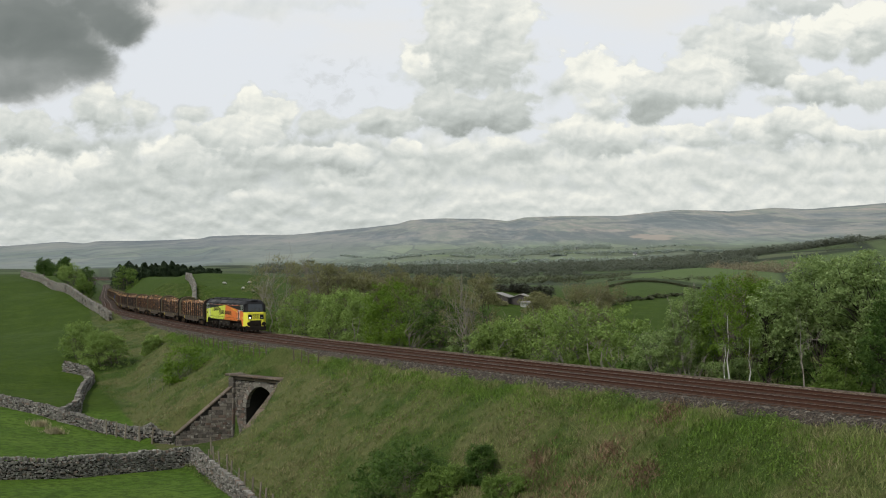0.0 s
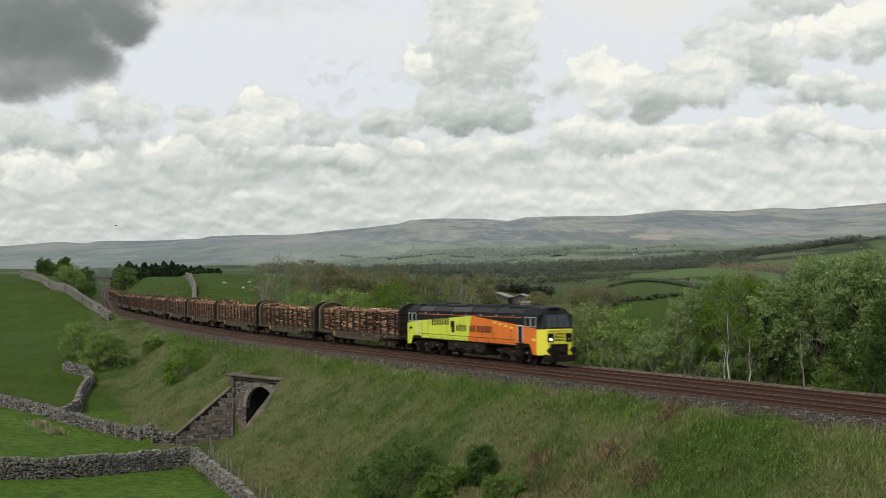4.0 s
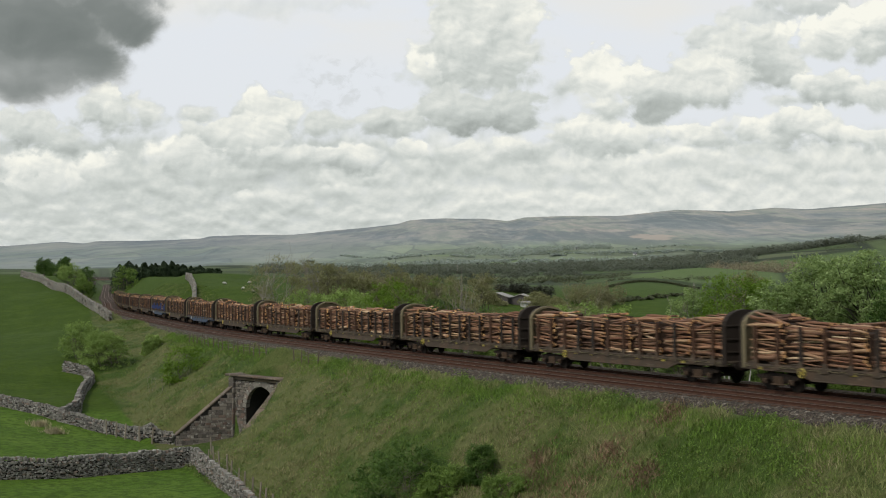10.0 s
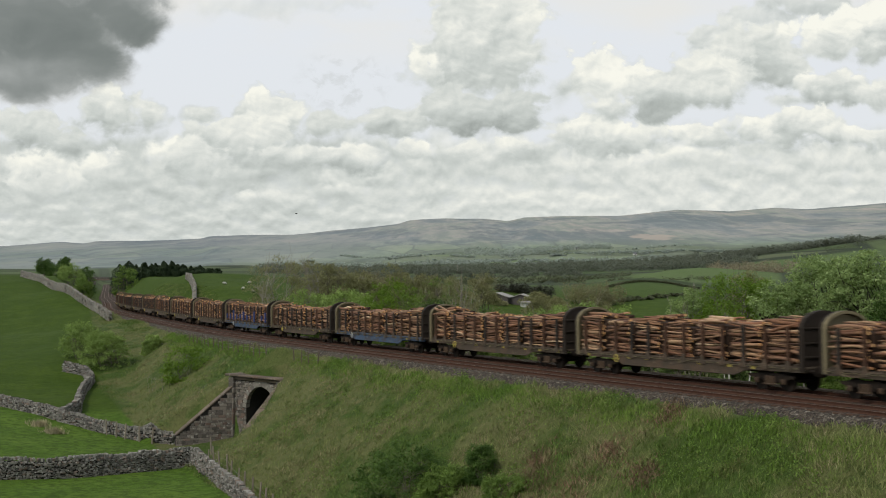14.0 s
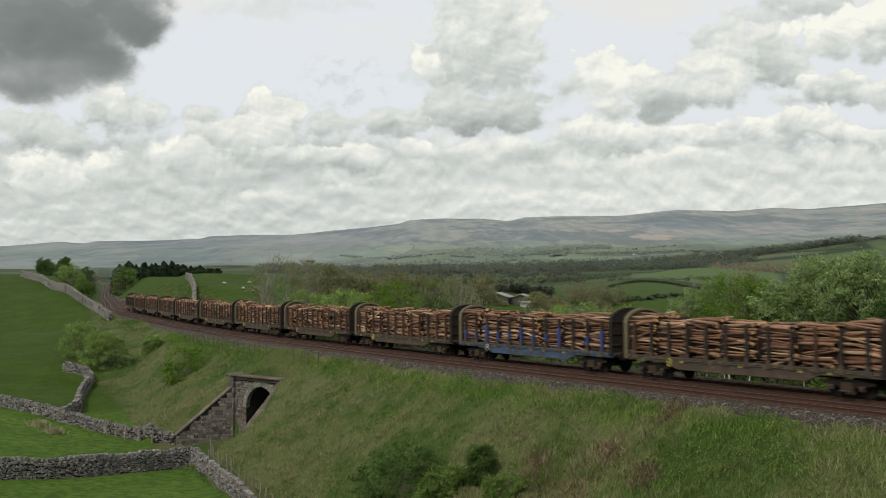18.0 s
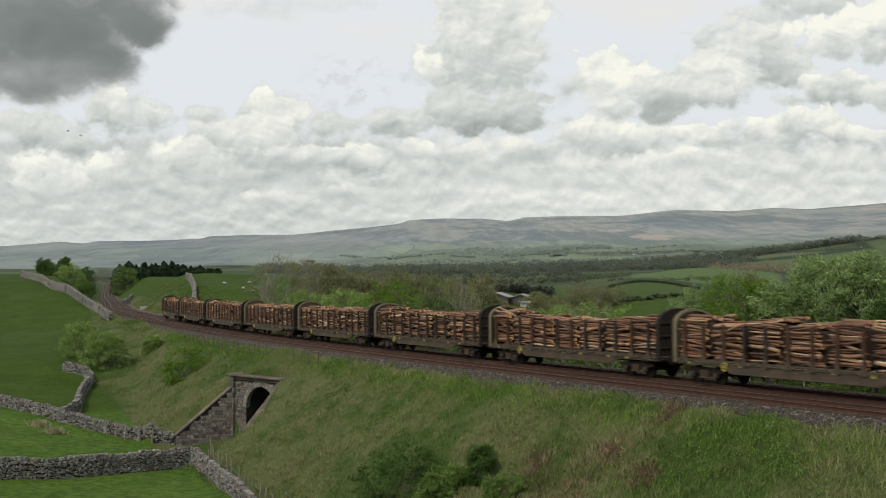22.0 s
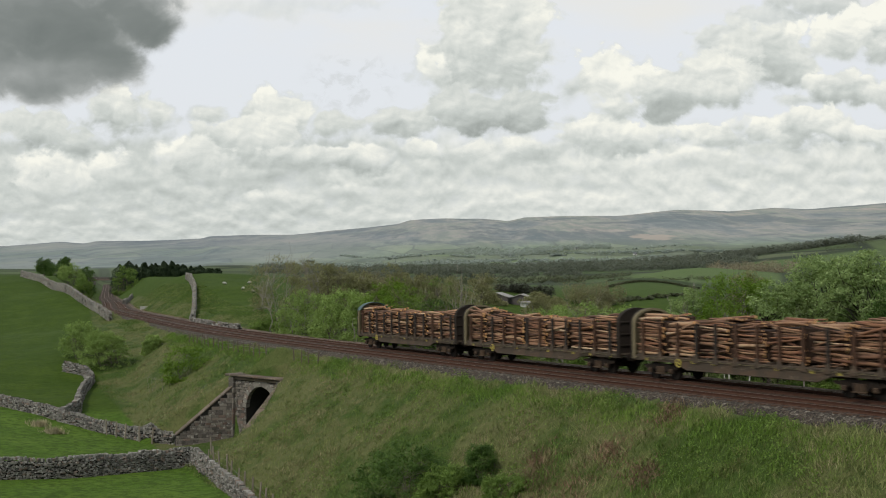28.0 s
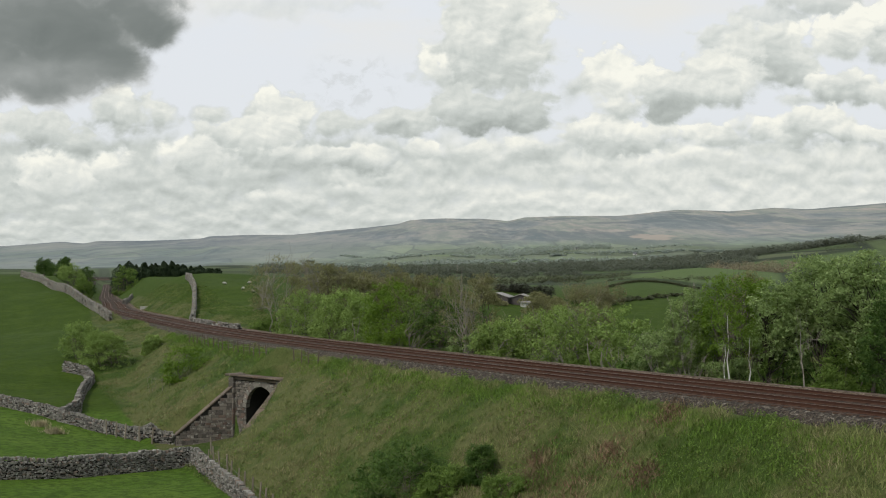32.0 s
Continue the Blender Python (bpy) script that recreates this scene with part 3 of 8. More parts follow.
def cloud_field(n, u, v):
    """Layer upon layer of clouds, each with a crisp heaped head and a soft, darker base."""
    q = n.join(u, n.mul(v, 1.25), 0.0)
    wob = n.sub(n.noise(q, 1.9, 7, 0.54, 0.25), 0.5)
    shift = n.xyz(n.noise(n.join(u, v, 5.0), 0.9, 3, 0.5, 0.0, 1))
    uu, vv = n.add(u, n.mul(n.sub(shift[0], 0.5), 0.8)), n.add(v, n.mul(n.sub(shift[1], 0.5), 0.45))
    mid = n.sub(n.noise(n.join(u, n.mul(v, 1.5), 4.0), 1.5, 5, 0.55, 0.3), 0.5)
    puff = n.noise(q, 2.6, 5, 0.52, 0.4)
    puff_up = n.noise(n.join(n.add(u, -0.05), n.add(n.mul(v, 1.25), 0.08), 0.0), 2.6, 5, 0.52, 0.4)
    relief = n.add(n.mul(n.sub(puff, puff_up), 0.62), n.mul(mid, 0.30))
    # the lowest, farthest deck: flattened rolls closing up towards the fells
    lgv = n.mul(n.m("LOGARITHM", n.add(v, 0.45), 2.718), 5.0)
    low = n.noise(n.join(n.mul(u, 2.0), lgv, 3.0), 1.0, 4, 0.5, 0.12)
    low_up = n.noise(n.join(n.add(n.mul(u, 2.0), -0.05), n.add(lgv, 0.30), 3.0), 1.0, 4, 0.5, 0.12)
    deck = n.add(n.step(u, -3.0, 3.0, 0.51, 0.68), n.add(n.mul(n.sub(low, low_up), 1.25), n.mul(n.sub(low, 0.5), -0.30)))
    alpha = n.mul(n.step(n.add(v, n.mul(n.sub(low, 0.5), 1.1)), 2.65, 2.15), n.step(low, 0.30, 0.46, 0.80, 1.0))
    tone = deck
    for cx, cy, rx, up, down, head, base, op in CLOUDS:
        a = n.mul(n.sub(uu, cx), 1 / rx)
        dv = n.sub(vv, cy)
        b = n.m("MAXIMUM", n.mul(dv, 1 / up), n.mul(dv, -1 / down))
        size = min(rx, up + down)
        d = n.m("MULTIPLY_ADD", n.sub(1.0, n.m("SQRT", n.m("MULTIPLY_ADD", a, a, n.mul(b, b)))), size * 0.55, n.mul(wob, min(0.85, 1.1 * size)))
        g = n.mul(dv, 1 / (up + down))
        k = n.m("MULTIPLY", n.step(d, 0.0, n.step(g, -0.3, 0.35, 0.24, 0.11)), op)
        own = n.add(n.step(n.m("MULTIPLY_ADD", mid, 0.7, g), -0.36, 0.40, base - 0.16, head + 0.02), relief)
        tone = n.m("MULTIPLY_ADD", n.sub(own, tone), k, tone)
        alpha = n.m("MAXIMUM", alpha, k)
    col = n.ramp(tone, CLOUD_TONES)
    # thin torn scraps hanging before the open sky
    scrap = n.mul(n.step(n.noise(q, 3.4, 6, 0.62, 0.4), 0.46, 0.66, 0.0, 0.42), n.step(blob(n, u, v, -1.75, 3.35, 1.05, 0.75), 0.0, 0.6))
    col = n.mix(n.mul(n.step(scrap, 0.0, 0.1), n.sub(1.0, alpha)), col, (0.56, 0.585, 0.58))
    return col, n.m("MAXIMUM", alpha, scrap)


def dark_cloud(n, u, v):
    q = n.join(u, n.mul(v, 1.2), 9.0)
    wob = n.noise(q, 1.5, 8, 0.58, 0.3)
    mid = n.noise(n.join(u, n.mul(v, 1.5), 2.0), 1.1, 5, 0.5, 0.3)
    mass = None
    for cx, cy, rx, ry in ((-7.4, 4.7, 2.3, 1.25), (-5.9, 4.75, 0.95, 0.50), (-7.1, 3.65, 1.6, 0.70), (-5.55, 4.45, 0.75, 0.60), (-8.4, 3.8, 1.5, 0.9), (-6.2, 3.75, 0.80, 0.55), (-7.3, 3.40, 1.3, 0.50), (-6.6, 4.3, 1.2, 0.9)):
        g = blob(n, u, v, cx, cy, rx, ry)
        mass = g if mass is None else n.m("SMOOTH_MAX", mass, g, 0.25)
    dens = n.add(n.add(mass, 0.12), n.mul(n.sub(wob, 0.5), 1.0))
    heart = n.step(blob(n, u, v, -6.35, 4.15, 1.9, 0.75), -0.45, 0.6, 0.0, -0.22)      # thickest part
    thin = n.step(blob(n, u, v, -7.0, 3.55, 0.9, 0.28), -0.5, 0.7, 0.0, 0.16)
    lum = n.add(n.step(dens, 0.0, 0.75, 0.95, 0.46), n.add(n.mul(n.sub(mid, 0.5), 0.42), n.add(heart, thin)))
    col = n.ramp(lum, ((0.05, (0.150, 0.172, 0.165)), (0.35, (0.220, 0.242, 0.233)), (0.7, (0.40, 0.42, 0.41)), (1.0, (0.66, 0.67, 0.65))))
    return col, n.step(dens, 0.0, 0.42)


tagged(shell("sky_backdrop", 4990, sky_nodes("pale_sky", clear_sky)), "pale blue-grey sky behind broken cloud", "sky", kind="structure")
cloud_bank = tagged(shell("cloud_bank", 4980, sky_nodes("broken_cloud", cloud_field)), "heaped white and grey clouds drifting over the moors", "clouds", kind="structure")
rain_cloud = tagged(shell("rain_cloud", 4970, sky_nodes("dark_cloud", dark_cloud), 6, 34, -10, -34), "dark grey heavy cloud drifting across the upper sky", "cloud", kind="structure")

ground = build_ground()


# ---------------- permanent way ----------------
def stones_material(name, tones, wash, scale=13.0, amount=0.5):
    """Broken stone: each chip its own tone, with larger stains."""
    def build(n, b):
        co = n.position()
        chip = n.xyz(n.voronoi(co, scale, "F1", "Color"))
        gap = n.voronoi(co, scale, "DISTANCE_TO_EDGE")
        big = n.noise(co, 0.5, 5, 0.6)
        col = n.ramp(n.add(n.mul(chip[0], 0.8), n.mul(n.noise(co, 3.0, 4, 0.7), 0.2)), tones)
        col = n.mix(n.step(n.add(big, n.mul(n.sub(chip[1], 0.5), 0.5)), 0.4, 0.7, 0.0, amount), col, wash)
        col = n.mix(n.step(gap, 0.10, 0.0, 0, 0.85), col, (0.010, 0.008, 0.006))
        n.put(b.inputs["Base Color"], col)
        b.inputs["Roughness"].default_value = 0.95
        b.inputs["Specular IOR Level"].default_value = 0.2
        n.put(b.inputs["Normal"], n.bump(n.voronoi(co, scale), 1.0, 0.06))
    return material(name, build)


BALLAST = stones_material("ballast_stone", ((0.0, (0.018, 0.016, 0.013)), (0.5, (0.062, 0.054, 0.044)), (0.8, (0.128, 0.112, 0.090)), (1.0, (0.34, 0.31, 0.26))), (0.075, 0.052, 0.036), 9.0)
RUSTY_BALLAST = stones_material("rust_stained_ballast", ((0.0, (0.018, 0.013, 0.010)), (0.5, (0.054, 0.039, 0.030)), (0.85, (0.118, 0.090, 0.070)), (1.0, (0.32, 0.27, 0.22))), (0.066, 0.040, 0.027), 7.0)
RAIL_RUST = paint("rusty_rail", (0.086, 0.041, 0.026), 0.75, 0.0, 0.6, (0.05, 0.025, 0.018), 0.5, 2.0)
RAIL_HEAD = paint("worn_rail_head", (0.26, 0.175, 0.135), 0.45, 0.6, 0.3, (0.15, 0.10, 0.08), 0.4, 2.0)
SLEEPER = paint("weathered_sleeper", (0.085, 0.052, 0.036), 0.9, 0.0, 0.6, (0.07, 0.045, 0.035), 0.6, 4.0, 0.5)

track_s = [float(s) for s in np.concatenate([np.arange(-900, -300, 10), np.arange(-300, 80, 2.5), np.arange(80, 620, 12)])]


def sweep(name, profile, mat, label, category="railway track"):
    """Draws a cross-section (side, up) along the line."""
    b = Builder()
    b.grid([[line_at(s, w, u) for w, u in profile] for s in track_s])
    ob = new(name, b.mesh(name, mat, False))
    return tagged(ob, label, category, kind="structure")


sweep("ballast_bed", ((-4.2, -0.9), (-2.7, -0.40), (-2.25, -0.20), (4.65, -0.20), (4.95, -0.30), (5.45, -0.66), (5.65, -1.1)), BALLAST, "grey stone ballast shoulder of a double railway line")
sweep("rusty_ballast", ((-1.9, -0.215), (-1.75, -0.155), (-0.95, -0.165), (0.95, -0.165), (1.4, -0.135), (2.0, -0.135), (2.45, -0.165), (4.35, -0.165), (4.55, -0.16), (4.7, -0.215)), RUSTY_BALLAST, "rust-brown stained ballast between the rails")
CESS = stones_material("pale_cess_gravel", ((0.0, (0.045, 0.032, 0.024)), (0.45, (0.125, 0.092, 0.070)), (0.8, (0.235, 0.180, 0.140)), (1.0, (0.42, 0.36, 0.30))), (0.10, 0.085, 0.045), 7.0)
sweep("cess_path", ((-4.3, -0.7), (-3.6, -0.22), (-3.1, -0.14), (-2.35, -0.14), (-2.2, -0.26)), CESS, "pale dusty gravel path along the far rail")
RAIL_PROFILE = ((-0.07, -0.15), (-0.07, -0.135), (-0.012, -0.115), (-0.012, -0.045), (-0.036, -0.035), (-0.036, -0.004))
RAIL_PROFILE = RAIL_PROFILE + tuple((-a, c) for a, c in RAIL_PROFILE[::-1])
railway = tagged(new("railway_line"), "double track of rusty steel rails on wooden sleepers", "railway track", kind="structure")
for track_side in (0.0, 3.4):
    for rail_side in (-0.7525, 0.7525):
        b = Builder()
        b.grid([[line_at(s, track_side + rail_side + w, u) for w, u in RAIL_PROFILE] for s in track_s])
        part("rail", b, RAIL_RUST, railway, mend=False)
        b = Builder()
        b.grid([[line_at(s, track_side + rail_side + w, 0.0) for w in (-0.033, 0.033)] for s in track_s])
        part("rail_head", b, RAIL_HEAD, railway, "worn shiny running surface", mend=False)


def sleepers():
    b = Builder()
    b.box((0, 0, -0.215), (0.26, 2.6, 0.13), 0.015)
    me = b.mesh("sleeper", SLEEPER)
    rest = Builder()
    for track_side in (0.0, 3.4):
        for i in range(-460, 90):
            s = i * 0.72
            p, q = line_at(s, track_side), line_at(s + 0.3, track_side)
            a = math.atan2(q.y - p.y, q.x - p.x)
            m = Matrix.Translation(p) @ Matrix.Rotation(a + random.uniform(-0.01, 0.01), 4, "Z")
            if track_side > 0 and -70 < s < 50:
                part("sleeper", me, None, railway, at=m)
            else:
                rest.box(p + Vector((0, 0, -0.215)), (0.26, 2.6, 0.13), 0, Matrix.Rotation(a, 3, "Z"))
    tagged(part("sleeper_rows", rest, SLEEPER, railway, mend=False), kind="stuff")


sleepers()


# ---------------- the timber train ----------------
LIME = paint("lime_paint", (0.72, 0.82, 0.075), 0.35, 0.0, 0.16, (0.24, 0.25, 0.06), 0.55, 2.2)
ORANGE = paint("orange_paint", (0.86, 0.20, 0.025), 0.35, 0.0, 0.15, (0.22, 0.08, 0.03), 0.55, 1.6)
YELLOW = paint("yellow_paint", (0.90, 0.83, 0.07), 0.4, 0.0, 0.1, (0.3, 0.24, 0.05), 0.25, 1.2)
BLACK = paint("black_paint", (0.008, 0.008, 0.009), 0.62, 0.0, 0.2, (0.03, 0.027, 0.024), 0.45, 1.5)
BLACK.node_tree.nodes["Principled BSDF"].inputs["Specular IOR Level"].default_value = 0.25
ROOF_GREY = paint("sooty_roof", (0.014, 0.014, 0.015), 0.7, 0.0, 0.3, (0.09, 0.085, 0.08), 0.5, 1.0)
# grey-brown base a little lighter than ROOF_GREY
ROOF_LIGHTER = paint("lighter_roof_panel", (0.045, 0.040, 0.038), 0.6, 0.0, 0.3, (0.045, 0.04, 0.035), 0.5, 1.0)
UNDER = paint("grimy_underframe", (0.017, 0.013, 0.010), 0.85, 0.0, 0.5, (0.060, 0.040, 0.026), 0.6, 3.0)
STEEL = paint("bright_steel", (0.45, 0.45, 0.44), 0.35, 0.8, 0.2, (0.1, 0.08, 0.06), 0.3, 3.0)
ALLOY = paint("dull_alloy", (0.42, 0.43, 0.42), 0.5, 0.3, 0.2, (0.2, 0.18, 0.15), 0.3, 3.0)
WHITE = paint("white_paint", (0.78, 0.78, 0.75), 0.5, 0.0, 0.1, (0.3, 0.28, 0.25), 0.2, 3.0)
CREAM = paint("dirty_cream_sheet", (0.19, 0.16, 0.095), 0.8, 0.0, 0.5, (0.08, 0.065, 0.04), 0.9, 1.4, 0.3)
DARK_SHEET = paint("dark_brown_sheet", (0.028, 0.021, 0.016), 0.75, 0.0, 0.4, (0.07, 0.046, 0.032), 0.6, 1.2, 0.3)
STAKE = paint("grey_brown_stake", (0.040, 0.033, 0.028), 0.75, 0.0, 0.5, (0.075, 0.045, 0.028), 0.6, 2.5, 0.3)


def scuffed(name, c, rust, pale, rough=0.8):
    """Old wagon paint: flaked to rust, scraped pale and stained downwards."""
    def build(n, b):
        co = n.coord("Object")
        big = n.noise(n.mapped(co, (0.7, 1, 1.6)), 1.3, 6, 0.65, 0.5)
        run = n.noise(n.mapped(co, (5, 1, 0.6)), 1.6, 5, 0.6)
        fine = n.noise(co, 14, 4, 0.6)
        col = n.mix(n.mul(fine, 0.5), c, tuple(x * 0.5 for x in c))
        col = n.mix(n.step(big, 0.47, 0.60, 0, 0.85), col, rust)
        col = n.mix(n.step(run, 0.54, 0.68, 0, 0.6), col, tuple(x * 0.45 for x in rust))
        col = n.mix(n.step(n.noise(n.mapped(co, (1, 1, 1.8), (9, 3, 5)), 2.6, 5, 0.6), 0.60, 0.68, 0, 0.7), col, pale)
        n.put(b.inputs["Base Color"], col)
        b.inputs["Roughness"].default_value = rough
        n.put(b.inputs["Normal"], n.bump(fine, 0.3, 0.01))
    return material(name, build)


WAGON_BROWN = scuffed("rusty_brown_paint", (0.066, 0.047, 0.030), (0.088, 0.056, 0.033), (0.155, 0.122, 0.082))
WAGON_BLUE = scuffed("faded_blue_paint", (0.050, 0.088, 0.155), (0.048, 0.044, 0.044), (0.150, 0.165, 0.180))


def glass_material():
    def build(n, b):
        b.inputs["Base Color"].default_value = (0.02, 0.025, 0.028, 1)
        b.inputs["Roughness"].default_value = 0.06
        n.put(b.inputs["Specular IOR Level"], 0.8)
    return material("dark_window_glass", build)


def lamp_material():
    def build(n, b):
        b.inputs["Base Color"].default_value = (1, 0.97, 0.9, 1)
        b.inputs["Emission Color"].default_value = (1.0, 0.97, 0.88, 1)
        b.inputs["Emission Strength"].default_value = 2.2
    return material("lit_headlamp", build)


GLASS = glass_material()
LIT = lamp_material()
LOCO_L = 20.5     # body length


def wheelset(parent, x, r=0.46, mat=None):
    b = Builder()
    for y in (-0.75, 0.75):
        sg = math.copysign(1, y)
        for rr, y0, y1 in ((r + 0.028, y - sg * 0.07, y - sg * 0.04), (r, y - sg * 0.04, y + sg * 0.065), (r * 0.28, y + sg * 0.065, y + sg * 0.10)):
            b.tube([(0, y0, 0), (0, y1, 0)], rr, 20)
    b.tube([(0, -0.72, 0), (0, 0.72, 0)], 0.08, 8)
    return part("wheelset", b, mat or UNDER, parent, at=Matrix.Translation((x, 0, r)))


def bogie_frame(b, half, z0, z1, wheels, r):
    for y in (-1.02, 1.02):
        b.prism([(-half - 0.35, z1 - 0.12), (-half - 0.2, z0 + 0.12), (-half * 0.45, z0 + 0.05), (-half * 0.3, z0 - 0.12), (half * 0.3, z0 - 0.12), (half * 0.45, z0 + 0.05), (half + 0.2, z0 + 0.12), (half + 0.35, z1 - 0.12), (half * 0.5, z1), (-half * 0.5, z1)], 1, y - 0.06, y + 0.06)
        for wx in wheels:
            b.box((wx, y * 1.06, r), (0.30, 0.16, 0.26), 0.03)
            b.tube([(wx, y * 1.12, r), (wx, y * 1.17, r)], 0.10, 8)
            for k in (-0.2, 0.2):
                b.tube([(wx + k, y * 1.07, r + 0.1), (wx + k, y * 1.07, z1 - 0.08)], 0.06, 8)
    b.box((0, 0, (z0 + z1) / 2), (0.45, 2.0, 0.22), 0.03)


def locomotive():
    loco = tagged(new("locomotive"), "lime, orange and black diesel freight locomotive with yellow ends", "locomotive")
    h = LOCO_L / 2
    # black hood and roof
    b = Builder()
    prof = [(-1.30, 1.42), (-1.32, 1.6), (-1.32, 3.05), (-1.20, 3.38), (-0.92, 3.66), (-0.45, 3.80), (0.45, 3.80), (0.92, 3.66), (1.20, 3.38), (1.32, 3.05), (1.32, 1.6), (1.30, 1.42)]
    b.prism(prof, 0, -h + 2.2, h - 2.2)
    part("body", b, BLACK, loco, "black body shell")
    # cabs with raked windscreen, both ends
    for sg, ends in ((1, ORANGE), (-1, LIME)):
        cab = Builder()
        side = [(h - 2.2, 1.42), (h - 1.5, 1.40), (h - 1.15, 0.72), (h - 0.12, 0.70), (h, 0.95), (h, 2.34), (h - 0.06, 2.42), (h - 0.40, 3.42), (h - 0.66, 3.70), (h - 1.2, 3.84), (h - 2.2, 3.86)]
        rows = []
        for y, k in ((-1.32, 0), (-1.29, 1), (-0.90, 2), (0.90, 2), (1.29, 1), (1.32, 0)):
            row = []
            for x, z in side:
                zz = min(z, 3.12) if k == 0 else (min(z, 3.30) if k == 1 else z)
                xx = min(x, h - 0.62) if k == 0 else (min(x, h - 0.45) if k == 1 else x)
                if z > 3.0 and k < 2:
                    xx = min(xx, x)
                row.append((sg * xx, y, zz))
            rows.append(row)
        cab.grid(rows, True)
        cab.face(rows[0])
        cab.face(rows[-1][::-1])
        cab_ob = part("cab", cab, BLACK, loco, "full-width cab")
        front = Builder()
        front.box((sg * (h - 0.005), 0, 1.90), (0.06, 1.82, 0.92), 0.02)
        for y in (-1, 1):
            front.box((sg * (h - 0.02), y * 0.80, 1.08), (0.09, 0.26, 0.74), 0.03)
            front.prism([(sg * (h - 0.66), y * 1.335), (sg * (h - 0.43), y * 1.305), (sg * (h + 0.02), y * 0.91), (sg * (h - 0.05), y * 0.84), (sg * (h - 0.55), y * 1.20)], 2, 0.74, 2.40)
        front.prism([(sg * (h + 0.005), 2.32), (sg * (h + 0.05), 2.30), (sg * (h + 0.05), 2.38), (sg * (h - 0.03), 2.42)], 1, -0.95, 0.95)
        part("nose", front, YELLOW, cab_ob, "warning-yellow nose panel")
        screen = Builder()
        for y0, y1 in ((-0.88, -0.03), (0.03, 0.88)):
            screen.face([(sg * (h - 0.075), y0, 2.52), (sg * (h - 0.075), y1, 2.52), (sg * (h - 0.355), y1 * 0.93, 3.34), (sg * (h - 0.355), y0 * 0.93, 3.34)])
        part("windscreen", screen, GLASS, cab_ob, "dark raked windscreen")
        for i in range(6):
            b = Builder()
            b.box((sg * (h + 0.028), 0, 1.68 + 0.09 * i), (0.02, 0.80, 0.032), 0.004)
            part("nose_slat", b, BLACK, cab_ob)
        b = Builder()
        b.box((sg * (h - 0.05), 0, 1.10), (0.12, 1.30, 0.62), 0.03)
        part("drawgear_recess", b, UNDER, cab_ob)
        for y in (-0.55, 0.55):
            b = Builder()
            b.tube([(sg * (h - 0.05), y, 2.47), (sg * (h - 0.20), y * 0.75, 2.98)], 0.012, 5)
            part("wiper", b, UNDER, cab_ob)
        for y in (-1, 1):
            b = Builder()
            b.box((sg * (h - 0.50), y * 0.98, 3.30), (0.10, 0.16, 0.08), 0.02)
            part("marker_light", b, WHITE, cab_ob)
        b = Builder()
        b.box((sg * (h - 0.72), 0, 3.72), (0.42, 0.8, 0.16), 0.04)
        part("horn_box", b, BLACK, cab_ob)
        for y in (-1, 1):
            b = Builder()
            b.box((sg * (h + 0.035), y * 0.70, 1.86), (0.06, 0.46, 0.56), 0.03)
            part("lamp_housing", b, BLACK, cab_ob)
            b = Builder()
            b.tube([(sg * (h + 0.05), y * 0.70, 1.75), (sg * (h + 0.085), y * 0.70, 1.75)], 0.09, 16)
            part("headlight", b, LIT if (sg > 0 and y < 0) else STEEL, cab_ob, "round headlamp")
            b = Builder()
            b.tube([(sg * (h + 0.05), y * 0.70, 1.99), (sg * (h + 0.08), y * 0.70, 1.99)], 0.06, 12)
            part("marker_lamp", b, GLASS, cab_ob)
            b = Builder()
            b.tube([(sg * (h - 0.05), y * 0.87, 1.05), (sg * (h + 0.35), y * 0.87, 1.05)], 0.09, 10)
            b.tube([(sg * (h + 0.33), y * 0.87, 1.05), (sg * (h + 0.39), y * 0.87, 1.05)], 0.24, 16)
            part("buffer", b, UNDER, loco)
            # side colour, window, handrail
            b = Builder()
            yy0, yy1 = sorted((y * 1.322, y * 1.332))
            b.prism([(sg * (h - 2.2), 1.44), (sg * (h - 1.5), 1.42), (sg * (h - 1.15), 0.76), (sg * (h - 0.68), 0.76), (sg * (h - 0.68), 2.44), (sg * (h - 2.2), 2.58)], 1, yy0, yy1)
            part("side_panel", b, ends, cab_ob, "orange cab side" if sg > 0 else "lime cab side")
            for wx, wl_ in ((h - 1.72, 0.66), (h - 1.02, 0.60)):
                b = Builder()
                b.box((sg * wx, y * 1.325, 2.86), (wl_, 0.03, 0.58), 0.008)
                part("side_window", b, GLASS, cab_ob)
                b = Builder()
                for dz in (-0.30, 0.30):
                    b.box((sg * wx, y * 1.335, 2.86 + dz), (wl_ + 0.08, 0.03, 0.06), 0.008)
                for dx in (-wl_ / 2, wl_ / 2):
                    b.box((sg * wx + dx, y * 1.335, 2.86), (0.06, 0.03, 0.60), 0.008)
                part("window_frame", b, ALLOY, cab_ob)
            b = Builder()
            b.tube([(sg * (h - 2.32), y * 1.37, 1.5), (sg * (h - 2.32), y * 1.37, 2.55), (sg * (h - 2.36), y * 1.34, 2.6)], 0.025, 6)
            b.tube([(sg * (h - 2.95), y * 1.37, 1.5), (sg * (h - 2.95), y * 1.37, 2.5)], 0.025, 6)
            b.box((sg * (h - 2.63), y * 1.36, 2.58), (0.7, 0.03, 0.06), 0.01)
            part("handrail", b, WHITE, loco, "white handrail by the cab door")
            b = Builder()
            b.box((sg * (h - 2.63), y * 1.325, 2.0), (0.55, 0.03, 1.1), 0.01)
            part("cab_door", b, BLACK if sg > 0 else LIME, loco)
        b = Builder()
